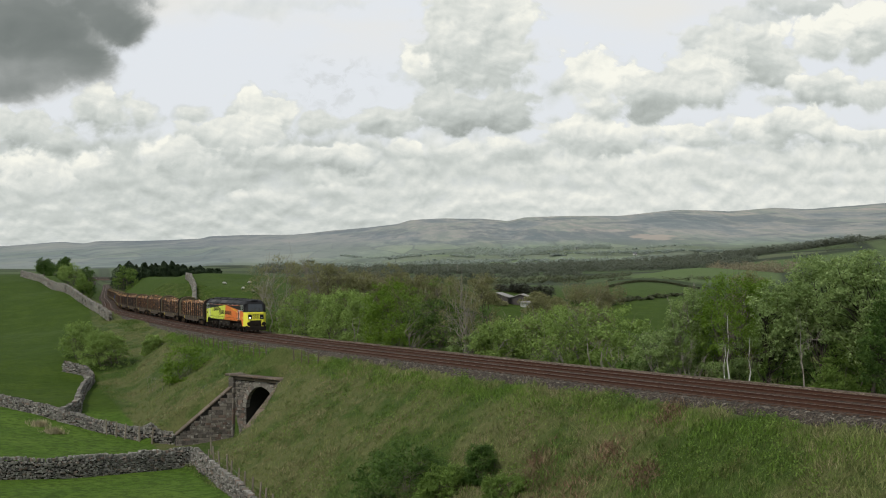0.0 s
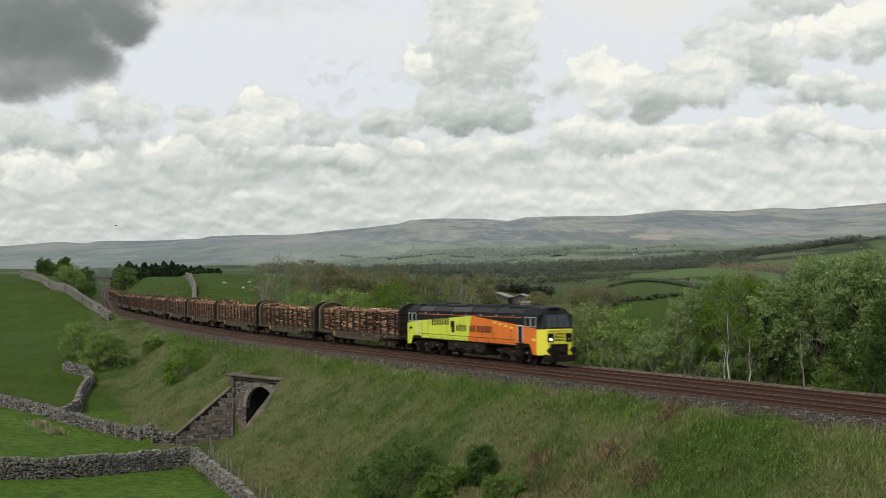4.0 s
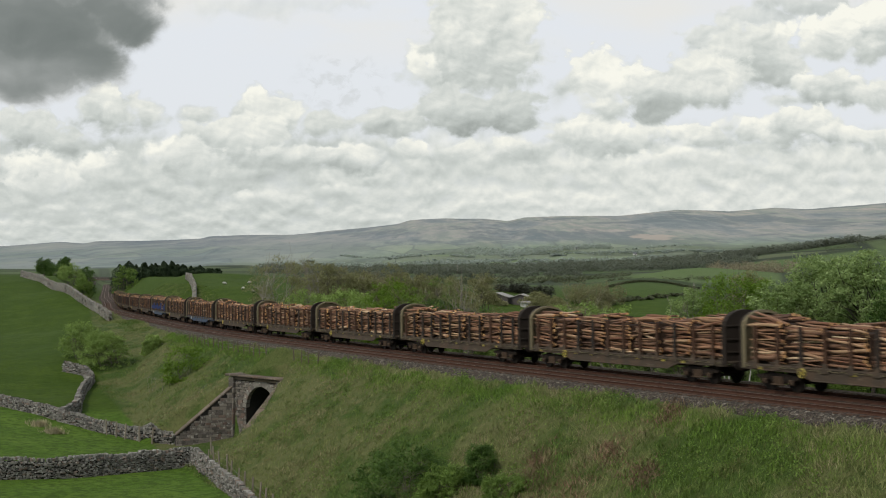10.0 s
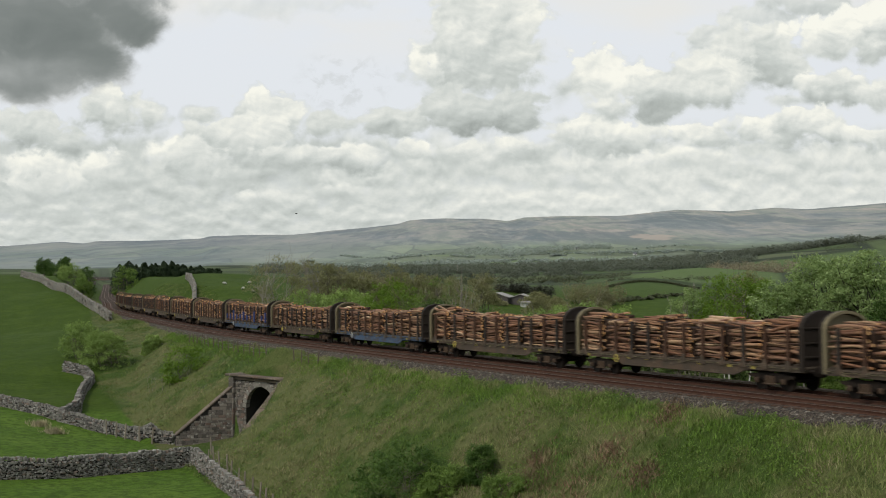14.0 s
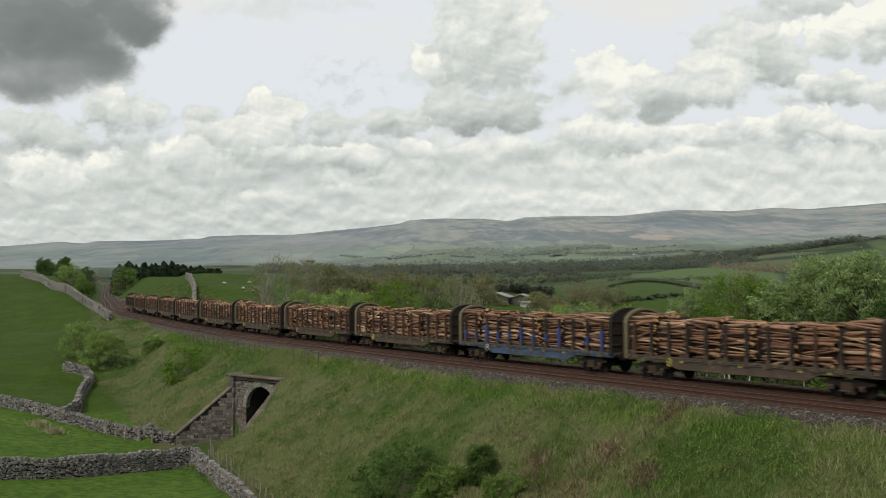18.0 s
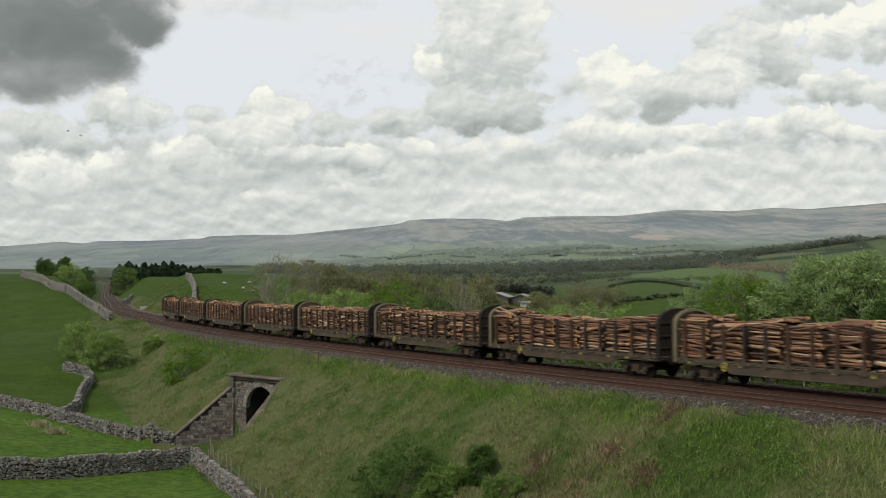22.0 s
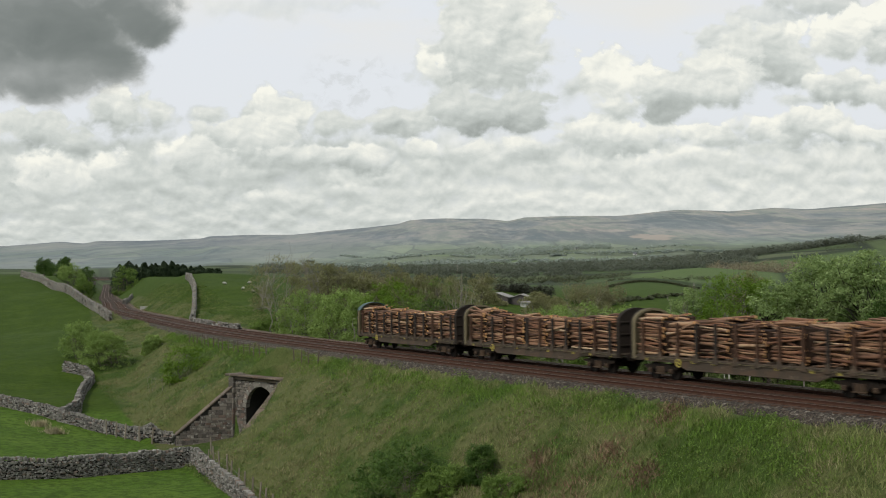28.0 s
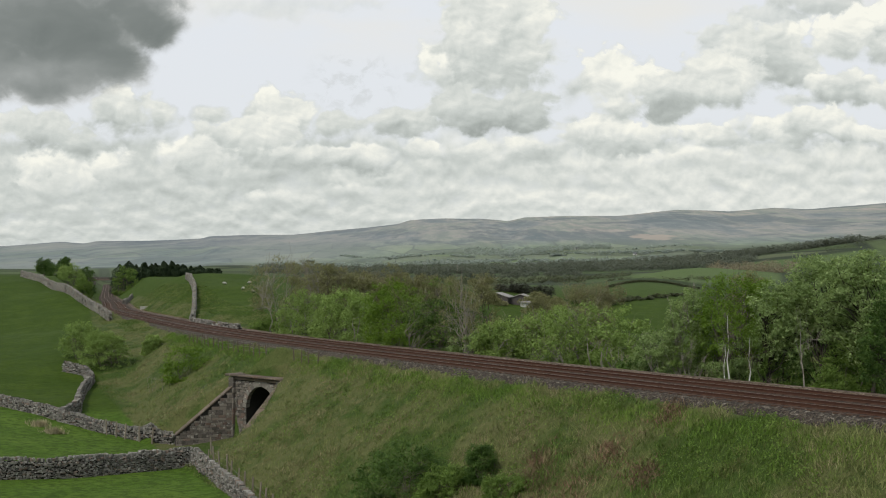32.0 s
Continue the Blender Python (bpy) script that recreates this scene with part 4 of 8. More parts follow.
        b.prism([(sg * (h - 0.05), 0.35), (sg * (h + 0.16), 0.30), (sg * (h + 0.16), 0.62), (sg * (h - 0.05), 0.80)], 1, -1.2, 1.2)
        part("snow_plough", b, UNDER, loco)
        b = Builder()
        b.box((sg * (h + 0.15), 0, 1.02), (0.3, 0.16, 0.22), 0.04)
        b.tube([(sg * (h + 0.05), -0.4, 0.9), (sg * (h + 0.18), -0.42, 0.6), (sg * (h + 0.08), -0.4, 0.4)], 0.03, 6)
        b.tube([(sg * (h + 0.05), 0.4, 0.9), (sg * (h + 0.18), 0.42, 0.6), (sg * (h + 0.08), 0.4, 0.4)], 0.03, 6)
        part("coupling", b, UNDER, loco)
    # coloured flanks, meeting in a slanted join a little ahead of the middle
    for y in (-1, 1):
        y0, y1 = sorted((y * 1.322, y * 1.333))
        rear = Builder()
        rear.prism([(-h + 2.2, 1.44), (0.35, 1.44), (0.85, 3.12), (-h + 2.2, 2.58)], 1, y0, y1)
        lime_ob = part("flank", rear, LIME, loco, "lime-green rear flank")
        fore = Builder()
        fore.prism([(0.38, 1.44), (h - 2.2, 1.44), (h - 2.2, 2.58), (0.88, 3.12)], 1, y0, y1)
        orange_ob = part("flank", fore, ORANGE, loco, "orange front flank")
        b = Builder()
        b.box((0, y * 1.345, 1.62), (2 * h - 4.4, 0.02, 0.03), 0.005)
        part("side_rib", b, BLACK, loco)
        for x in (-7.2, -6.1, -3.0, 2.3, 3.9, 6.4):
            b = Builder()
            b.box((x, y * 1.336, 2.02), (0.025, 0.008, 1.0 if abs(x) > 6 else 0.8), 0)
            part("panel_seam", b, UNDER, lime_ob if x < 0 else orange_ob)
        for x0, x1, mt in ((-h + 2.9, 0.2, LIME), (0.25, h - 3.2, ORANGE)):
            b = Builder()
            b.box(((x0 + x1) / 2, y * 1.30, 1.36), (x1 - x0, 0.05, 0.14), 0.015)
            part("skirt", b, mt, loco, "coloured sole strip below the flank")
        for i in range(9):
            b = Builder()
            b.box((-7.4 + i * 1.8, y * 1.335, 1.37), (0.20, 0.02, 0.06), 0.005)
            part("jacking_mark", b, CREAM if i % 2 else UNDER, loco)
        for i in range(7):
            b = Builder()
            b.box((-5.3 + i * 0.42, y * 1.335, 2.56 + i * 0.02), (0.24, 0.03, 0.56), 0.01)
            part("grille", b, BLACK, lime_ob, "black ventilation grille")
        b = Builder()
        b.prism([(-2.2, 1.85), (-1.75, 1.85), (-1.75, 2.7), (-2.35, 2.7), (-2.35, 2.2), (-2.2, 2.2)], 1, *sorted((y * 1.334, y * 1.340)))
        part("emblem", b, BLACK, lime_ob)
        # lettering too small to read: plain bars
        for i in range(16):
            x = -1.35 + i * 0.315 + (0.12 if i > 4 else 0) + (0.12 if i > 8 else 0)
            if i in (5,):
                continue
            b = Builder()
            b.box((x, y * 1.337, 2.20), (0.20, 0.006, 0.46), 0)
            part("lettering_bar", b, BLACK, lime_ob if x < 0.55 else orange_ob)
        for i in range(4):
            b = Builder()
            b.box((4.2 + i * 0.75, y * 1.336, 2.72 - i * 0.1), (0.42, 0.02, 0.10), 0.005)
            part("louvre", b, YELLOW, orange_ob)
        b = Builder()
        b.prism([(h - 1.3, 1.72), (h - 1.0, 1.84), (h - 0.7, 1.72), (h - 1.0, 1.60)], 1, *sorted((y * 1.334, y * 1.340)))
        part("badge", b, YELLOW, orange_ob)
        b = Builder()
        b.prism([(-h + 1.45, 2.0), (-h + 1.1, 2.14), (-h + 0.75, 2.0), (-h + 1.1, 1.86)], 1, *sorted((y * 1.334, y * 1.340)))
        part("badge", b, BLACK, lime_ob)
        for i in range(7):
            b = Builder()
            b.box((-6.6 + i * 2.2, y * 1.27, 3.20), (0.14, 0.16, 0.12), 0.02)
            part("roof_bracket", b, STEEL, loco)
        b = Builder()
        b.tube([(-h + 2.6, y * 1.31, 3.12), (h - 2.6, y * 1.31, 3.12)], 0.02, 6)
        part("roof_edge_rail", b, ORANGE, loco, "thin red line under the roof edge")
    # roof equipment
    for y in (-1, 1):
        for x0, x1, mt in ((-h + 2.3, -5.3, ROOF_LIGHTER), (-5.1, -2.6, ROOF_GREY), (-2.4, 0.6, ROOF_LIGHTER), (0.8, 4.0, ROOF_GREY), (4.2, h - 2.4, ROOF_GREY)):
            b = Builder()
            b.prism([(y * 1.22, 3.36), (y * 0.93, 3.66), (y * 0.94, 3.71), (y * 1.26, 3.38)], 0, x0, x1)
            part("cant_panel", b, mt, loco)
        for i in range(14):
            b = Builder()
            b.box((-4.6 + i * 0.42, y * 1.325, 3.24), (0.30, 0.02, 0.12), 0.004)
            part("louvre", b, UNDER, loco)
    for x, lx, wz in ((-6.1, 3.4, 0.34), (-2.4, 3.0, 0.18), (2.0, 4.2, 0.26), (6.2, 2.4, 0.14)):
        b = Builder()
        b.box((x, 0, 3.80), (lx, 1.5, wz), 0.04)
        hatch = part("roof_hatch", b, ROOF_GREY, loco, "sooty roof hatch")
        for i in range(int(lx / 0.4)):
            b = Builder()
            b.box((x - lx / 2 + 0.3 + i * 0.4, 0, 3.80 + wz / 2 + 0.012), (0.10, 1.2, 0.03), 0)
            part("rib", b, ROOF_GREY, hatch)
    b = Builder()
    b.tube([(1.0, 0, 3.75), (1.0, 0, 4.0)], 0.24, 12)
    part("exhaust", b, UNDER, loco)
    # underframe
    b = Builder()
    b.box((0, 0, 1.30), (2 * h - 2.4, 2.5, 0.28), 0.04)
    part("frame", b, UNDER, loco)
    b = Builder()
    b.prism([(-1.22, 1.2), (-1.25, 0.75), (-0.95, 0.38), (0.95, 0.38), (1.25, 0.75), (1.22, 1.2)], 0, -3.0, 2.6)
    part("fuel_tank", b, UNDER, loco, "black fuel tank")
    for y in (-1, 1):
        # pale strips added to paint highlights along the underframe
        for x in (-8.6, -6.5, -4.6, 4.7, 6.5, 8.3, -1.6, 1.4):
            b = Builder()
            b.box((x, y * 1.28, 0.82 if abs(x) > 3 else 0.98), (0.26, 0.05, 0.07), 0.01)
            part("step_edge", b, CREAM, loco, "pale strip painting a highlight on the underframe")
        for x in (-2.2, 0.2, 2.0):
            b = Builder()
            b.tube([(x - 0.5, y * 1.2, 0.62), (x + 0.5, y * 1.2, 0.62)], 0.17, 10)
            part("air_tank", b, UNDER, loco)
    for x in (-6.5, 6.5):
        bg = new("bogie")
        bg.parent = loco
        bg.location = (x, 0, 0)
        b = Builder()
        bogie_frame(b, 2.25, 0.62, 1.05, (-1.85, 0, 1.85), 0.53)
        part("bogie_frame", b, UNDER, bg)
        for wx in (-1.85, 0, 1.85):
            wheelset(bg, wx, 0.53)
    for y in (-1, 1):
        for x in (-h + 2.6, h - 2.6):
            b = Builder()
            for k in range(4):
                b.box((x, y * 1.22, 0.45 + k * 0.3), (0.5, 0.22, 0.035), 0.006)
            for dx in (-0.25, 0.25):
                b.box((x + dx, y * 1.25, 0.9), (0.03, 0.05, 1.05), 0)
            part("cab_steps", b, UNDER, loco, "worn cab steps")
    return loco


def log_materials():
    def bark(n, b):
        co = n.coord("Object")
        r = n.rand()
        grain = n.noise(n.mapped(co, (1.2, 14, 14)), 2.0, 6, 0.65, 0.4)
        patch = n.noise(n.join(n.add(n.xyz(co)[0], n.mul(r, 50)), n.xyz(co)[1], n.xyz(co)[2]), 1.6, 5, 0.6, 0.5)
        c = n.ramp(r, ((0.0, (0.060, 0.028, 0.018)), (0.2, (0.21, 0.090, 0.046)), (0.38, (0.095, 0.052, 0.034)), (0.55, (0.32, 0.170, 0.095)), (0.7, (0.19, 0.100, 0.056)), (0.82, (0.45, 0.29, 0.165)), (0.9, (0.26, 0.11, 0.055)), (1.0, (0.74, 0.55, 0.35))))
        c = n.mix(n.step(patch, 0.45, 0.70, 0, 0.7), c, (0.24, 0.125, 0.060))
        c = n.mix(n.step(grain, 0.45, 0.75, 0, 0.7), c, (0.06, 0.035, 0.022))
        n.put(b.inputs["Base Color"], c)
        b.inputs["Roughness"].default_value = 0.85
        n.put(b.inputs["Normal"], n.bump(grain, 0.6, 0.02))

    def cut(n, b):
        co = n.coord("Object")
        p = n.xyz(co)
        ring = n.m("SINE", n.mul(n.m("SQRT", n.add(n.mul(p[1], p[1]), n.mul(p[2], p[2]))), 160))
        c = n.mix(n.mul(n.add(ring, 1), 0.2), (0.74, 0.46, 0.20), (0.52, 0.27, 0.11))
        c = n.mix(n.mul(n.rand(), 0.6), c, (0.60, 0.25, 0.08))
        n.put(b.inputs["Base Color"], c)
        b.inputs["Roughness"].default_value = 0.9
    return material("pine_bark", bark), material("sawn_log_end", cut)


BARK, SAWN = log_materials()


def log_mesh(seed, length, radius):
    rnd = random.Random(seed)
    b = Builder()
    n, rows = 7, []
    bow, sway, kink = rnd.uniform(-0.05, 0.05), rnd.uniform(-0.06, 0.06), rnd.uniform(-0.035, 0.035)
    taper = rnd.uniform(0.72, 0.95)
    for i in range(6):
        t = i / 5
        x = (t - 0.5) * length
        k = 4 * t * (1 - t)
        r = radius * (1 + (taper - 1) * t)
        ring = []
        for j in range(n):
            a = 2 * math.pi * j / n
            rr = r * (1 + 0.07 * math.sin(a * 2 + seed) + rnd.uniform(-0.05, 0.05))
            ring.append((x, math.cos(a) * rr + bow * k, math.sin(a) * rr + sway * k + kink * math.sin(t * 9.0 + seed)))
        rows.append(ring)
    b.grid(rows, True)
    b.face(rows[0], 1)
    b.face(rows[-1][::-1], 1)
    me = b.mesh("log", [BARK, SAWN], False)
    fix_normals(me)
    me.polygons.foreach_set("use_smooth", [p.material_index == 0 for p in me.polygons])
    return me


LOGS = [log_mesh(i, 2.9 + 0.12 * math.sin(i * 3), 0.052 + 0.012 * (i % 5)) for i in range(12)]
# bark darkened so the log heart carries the shade of the gaps
BARK_SHADE = paint("shade_dark_bark", (0.050, 0.030, 0.020), 0.9, 0, 0.5, (0.03, 0.02, 0.015), 0.5, 3.0)
WHEEL_PAINT = paint("dull_yellow_paint", (0.42, 0.34, 0.06), 0.6, 0, 0.3, (0.15, 0.12, 0.06), 0.6, 3.0)
WAGON_HALF = 9.42


def arch(half, z0, z1, top, n=10):
    """Outline of an end wall: straight sides and a rounded head."""
    pts = [(-half, z0), (-half, z1)]
    for i in range(1, n):
        a = math.pi * (1 - i / n)
        pts.append((half * math.cos(a), z1 + (top - z1) * math.sin(a)))
    return pts + [(half, z1), (half, z0)]


TEAL = paint("faded_teal_sheet", (0.075, 0.125, 0.120), 0.7, 0, 0.4, (0.05, 0.05, 0.045), 0.5, 2.0)
STAKE_RUST = paint("rusty_stake", (0.085, 0.045, 0.028), 0.8, 0, 0.5, (0.04, 0.03, 0.022), 0.6, 2.5, 0.3)
AXLE_RUST = paint("rusty_axle_box", (0.085, 0.056, 0.036), 0.8, 0, 0.5, (0.025, 0.018, 0.014), 0.6, 4.0, 0.3)
BAND_BLUE = paint("bright_blue_paint", (0.030, 0.055, 0.185), 0.6, 0, 0.4, (0.05, 0.05, 0.07), 0.5, 3.0)


def wagon(seed, sole=None, bands=False, label="rust-brown bogie wagon stacked with cut pine logs between steel stakes"):
    rnd = random.Random(seed)
    sole = sole or WAGON_BROWN
    w = tagged(new("log_wagon"), label, "wagon", "timber wagons of the train")
    h = WAGON_HALF
    b = Builder()
    b.box((0, 0, 1.20), (2 * h, 2.5, 0.12), 0.02)
    for i in range(13):
        b.box((-h + 0.6 + i * (2 * h - 1.2) / 12, 0, 1.31), (0.18, 2.5, 0.12), 0.02)
    part("deck", b, WAGON_BROWN, w)
    for y in (-1, 1):
        b = Builder()
        yy = sorted((y * 1.18, y * 1.27))
        b.prism([(-h, 1.24), (-h, 0.98), (-5.6, 0.96), (-4.6, 0.62), (4.6, 0.62), (5.6, 0.96), (h, 0.98), (h, 1.24)], 1, *yy)
        sb = part("side_beam", b, sole, w, "fish-bellied side beam")
        b = Builder()
        b.box((0, y * 1.29, 1.22), (2 * h - 0.1, 0.06, 0.07), 0.01)
        b.box((0, y * 1.285, 0.66), (9.0, 0.05, 0.05), 0.01)
        part("flange", b, sole, sb)
        # row of tie-down hooks; the strip is added only to join them
        b = Builder()
        for k in range(24):
            b.box((-h + 0.5 + k * (2 * h - 1.0) / 23, y * 1.325, 1.17), (0.13, 0.03, 0.05), 0)
        b.box((0, y * 1.322, 1.145), (2 * h - 0.8, 0.02, 0.02), 0)
        part("lashing_rail", b, CREAM, sb, "row of pale tie-down hooks joined by an added thin strip", mend=False)
        for x in (-7.9, -4.0, -2.2, 0.2, 1.9, 4.3, 6.2, 8.4):
            b = Builder()
            b.box((x + rnd.uniform(-0.3, 0.3), y * 1.275, 1.08), (0.28, 0.02, 0.15), 0.004)
            part("label_plate", b, WHEEL_PAINT if rnd.random() < 0.55 else CREAM, sb)
        b = Builder()
        b.tube([(-5.2 + 0.21 * math.cos(a), y * 1.34, 0.98 + 0.21 * math.sin(a)) for a in (math.tau * q / 14 for q in range(15))], 0.032, 5)
        b.tube([(-5.2, y * 1.33, 0.98), (-5.2, y * 1.36, 0.98)], 0.06, 8)
        for k in range(2):
            b.box((-5.2, y * 1.34, 0.98), (0.40, 0.02, 0.025), 0, Matrix.Rotation(0.4 + k * math.pi / 2, 3, "Y"))
        part("brake_wheel", b, ALLOY if sole is WAGON_BLUE else WHEEL_PAINT, w, "pale hand-brake wheel" if sole is WAGON_BLUE else "dull yellow hand-brake wheel")
        for i in range(12):
            x = -h + 1.05 + i * (2 * h - 2.1) / 11
            b = Builder()
            b.prism([(x - 0.15, 1.10), (x - 0.085, 1.55), (x - 0.07, 3.12), (x + 0.07, 3.12), (x + 0.085, 1.55), (x + 0.15, 1.10)], 1, *sorted((y * 1.20, y * 1.32)))
            st = part("stake", b, STAKE if rnd.random() < 0.6 else STAKE_RUST, w)
            if bands and (i % 3 == 2 or rnd.random() < 0.75):
                b = Builder()
                tall = i % 3 == 2
                b.box((x, y * 1.27, 1.95 if tall else 1.85 + rnd.uniform(-0.1, 0.05)), (0.24 if tall else 0.18, 0.165, rnd.uniform(1.0, 1.25) if tall else rnd.uniform(0.35, 0.60)), 0.01)
                part("blue_band", b, BAND_BLUE, st, "bright blue painted band")
            b = Builder()
            b.prism([(x - 0.24, 1.06), (x - 0.10, 1.50), (x + 0.10, 1.50), (x + 0.24, 1.06)], 1, *sorted((y * 1.285, y * 1.345)))
            part("stake_pocket", b, WAGON_BROWN, w)
    for sg in (-1, 1):
        b = Builder()
        b.prism(arch(1.30, 1.1, 3.05, 3.84), 0, *sorted((sg * (h - 0.10), sg * (h - 0.03))))
        bw = part("end_wall", b, DARK_SHEET, w, "dark steel end wall with a rounded head")
        rim_o, rim_i = arch(1.34, 1.05, 3.05, 3.88), arch(1.22, 1.05, 3.05, 3.74)
        for nm, lo, hi, mt in (("rim", h - 0.16, h, DARK_SHEET), ("hood_lining", h - (0.38 if sg < 0 else 0.30), h - 0.165, CREAM if sg < 0 else DARK_SHEET)):
            b = Builder()
            rows = [[(sg * x, y, z) for y, z in prof] for x, prof in ((lo, rim_o), (hi, rim_o), (hi, rim_i), (lo, rim_i), (lo, rim_o))]
            b.grid(rows)
            for k in (0, -1):
                b.face([r[k] for r in rows[:4]])
            part(nm, b, mt, bw, "dirty cream end hood" if mt is CREAM else "")
        b = Builder()
        b.prism(arch(1.21, 1.3, 3.05, 3.70), 0, *sorted((sg * (h - 0.14), sg * (h - 0.11))))
        part("inner_face", b, CREAM if sg < 0 else DARK_SHEET, bw)
        for z in (1.7, 2.35, 3.05):
            b = Builder()
            b.box((sg * (h - 0.005), 0, z), (0.07, 2.5, 0.10), 0.02)
            part("stiffener", b, DARK_SHEET, bw)
        for y in (-0.87, 0.87):
            b = Builder()
            b.tube([(sg * (h - 0.1), y, 1.05), (sg * (h + 0.40), y, 1.05)], 0.09, 8)
            b.tube([(sg * (h + 0.38), y, 1.05), (sg * (h + 0.44), y, 1.05)], 0.23, 14)
            part("buffer", b, UNDER, w)
        b = Builder()
        b.tube([(sg * h, 0, 1.0), (sg * (h + 0.5), 0, 0.92)], 0.06, 6)
        part("coupling", b, UNDER, w)
        bg = new("bogie")
        bg.parent = w
        bg.location = (sg * 7.0, 0, 0)
        b = Builder()
        bogie_frame(b, 1.25, 0.5, 0.86, (-0.9, 0.9), 0.46)
        part("bogie_frame", b, UNDER, bg)
        for wx in (-0.9, 0.9):
            wheelset(bg, wx)
            for y in (-1, 1):
                b = Builder()
                b.box((wx, y * 1.17, 0.47), (0.26, 0.10, 0.26), 0.04)
                b.tube([(wx, y * 1.21, 0.47), (wx, y * 1.26, 0.47)], 0.085, 10)
                part("axle_box", b, AXLE_RUST, bg)
        for y in (-1, 1):
            b = Builder()
            for k in (-0.22, 0.0, 0.22):
                b.tube([(k, y * 1.13, 0.36), (k, y * 1.13, 0.72)], 0.075, 8)
            b.box((0, y * 1.13, 0.33), (0.75, 0.22, 0.07), 0.02)
            part("spring_nest", b, AXLE_RUST, bg)
    b = Builder()
    b.box((-2.0, 0, 0.75), (1.2, 0.9, 0.3), 0.05)
    b.tube([(1.0, -0.3, 0.8), (2.4, -0.3, 0.8)], 0.2, 10)
    part("brake_gear", b, UNDER, w)
    # logs: stacks along the wagon; outer and top logs are parts, the hidden heart is one mesh
    core = Builder()
    n_stack = 7
    pitch = (2 * h - 0.46) / n_stack

    def lay(x, y, z, dip=0.055, slew=0.03, big=0.92):
        k = rnd.uniform(0.8, 1.2) * big
        m = Matrix.Translation((x, y, z)) @ Euler((rnd.uniform(0, 6.28), rnd.gauss(0, dip * (1.0 if rnd.random() < 0.8 else 2.2)), rnd.gauss(0, slew) + (math.pi if rnd.random() < 0.5 else 0))).to_matrix().to_4x4()
        part("log", rnd.choice(LOGS), None, w, at=m @ Matrix.Diagonal((rnd.uniform(0.66, 0.80), k, k, 1)))
    for k in range(n_stack):
        cx = -h + 0.23 + pitch * (k + 0.5)
        top = 3.20 + rnd.uniform(-0.16, 0.12) + (0.14 if k in (0, n_stack - 1) else 0.0)
        z = 1.40
        row = 0
        while z < top:
            core_log(core, rnd, cx, 1.10 - 0.1 * (row % 2), z, pitch)
            lay(cx + rnd.uniform(-0.17, 0.17), -1.08 + rnd.uniform(-0.03, 0.14), z)
            z += rnd.uniform(0.095, 0.150)
            row += 1
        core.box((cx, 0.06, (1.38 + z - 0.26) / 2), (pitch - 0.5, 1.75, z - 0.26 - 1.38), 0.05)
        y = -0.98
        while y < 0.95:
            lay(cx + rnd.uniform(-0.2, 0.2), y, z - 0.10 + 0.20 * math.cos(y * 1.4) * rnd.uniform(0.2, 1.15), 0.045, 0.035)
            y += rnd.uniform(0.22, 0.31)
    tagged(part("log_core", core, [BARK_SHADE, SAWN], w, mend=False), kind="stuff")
    return w


def core_log(b, rnd, x, y, z, pitch):
    b.tube([(x - 1.2 + rnd.uniform(-0.1, 0.1), y, z), (x + 1.2 + rnd.uniform(-0.1, 0.1), y + rnd.uniform(-0.03, 0.03), z + rnd.uniform(-0.05, 0.05))], rnd.uniform(0.07, 0.11), 7)


loco = locomotive()
brown = [wagon(s) for s in (1, 2, 3, 4)]
blue_sole = wagon(6, WAGON_BLUE, False, "log wagon with faded blue side beam, stacked with pine logs")
blue_full = wagon(8, WAGON_BLUE, True, "log wagon with faded blue beam and blue-banded stakes, full of logs")
TRAIN = []                       # things in order from the front, with their offset along the train
FIRST_FRONT, WAGON_PITCH, N_WAGONS = -44.3, 19.9, 20
fresh = list(brown)
for i in range(N_WAGONS):
    if i == 8:
        v = blue_sole
    elif i == 10:
        v = blue_full
    elif fresh:
        v = fresh.pop(0)
    else:
        v = copy_thing(brown[(i * 7 + i // 4) % 4], Matrix())
    if i == N_WAGONS - 1:
        sheet = Builder()
        outer, inner = ([(y, z) for y, z in arch(r, 1.05, 3.05, t, 16)[2:-2]] for r, t in ((1.37, 3.92), (1.345, 3.885)))
        sheet.grid([[(x, y, z) for y, z in prof] for x, prof in ((-WAGON_HALF + 0.02, outer), (-WAGON_HALF + 0.75, outer), (-WAGON_HALF + 0.75, inner), (-WAGON_HALF + 0.02, inner), (-WAGON_HALF + 0.02, outer))])
        part("hood_sheet", sheet, TEAL, v, "faded teal sheet over the end hood")
    TRAIN.append((v, FIRST_FRONT - WAGON_PITCH * i - WAGON_HALF, 7.0))
TRAIN.append((loco, -43.2 + LOCO_L / 2, 6.3))


# ---------------- stone walls, the arch, fences, farm ----------------
def polar(b, d):
    """Plan position from the tangent of its bearing and its distance ahead of the eye."""
    return (b * d, d)


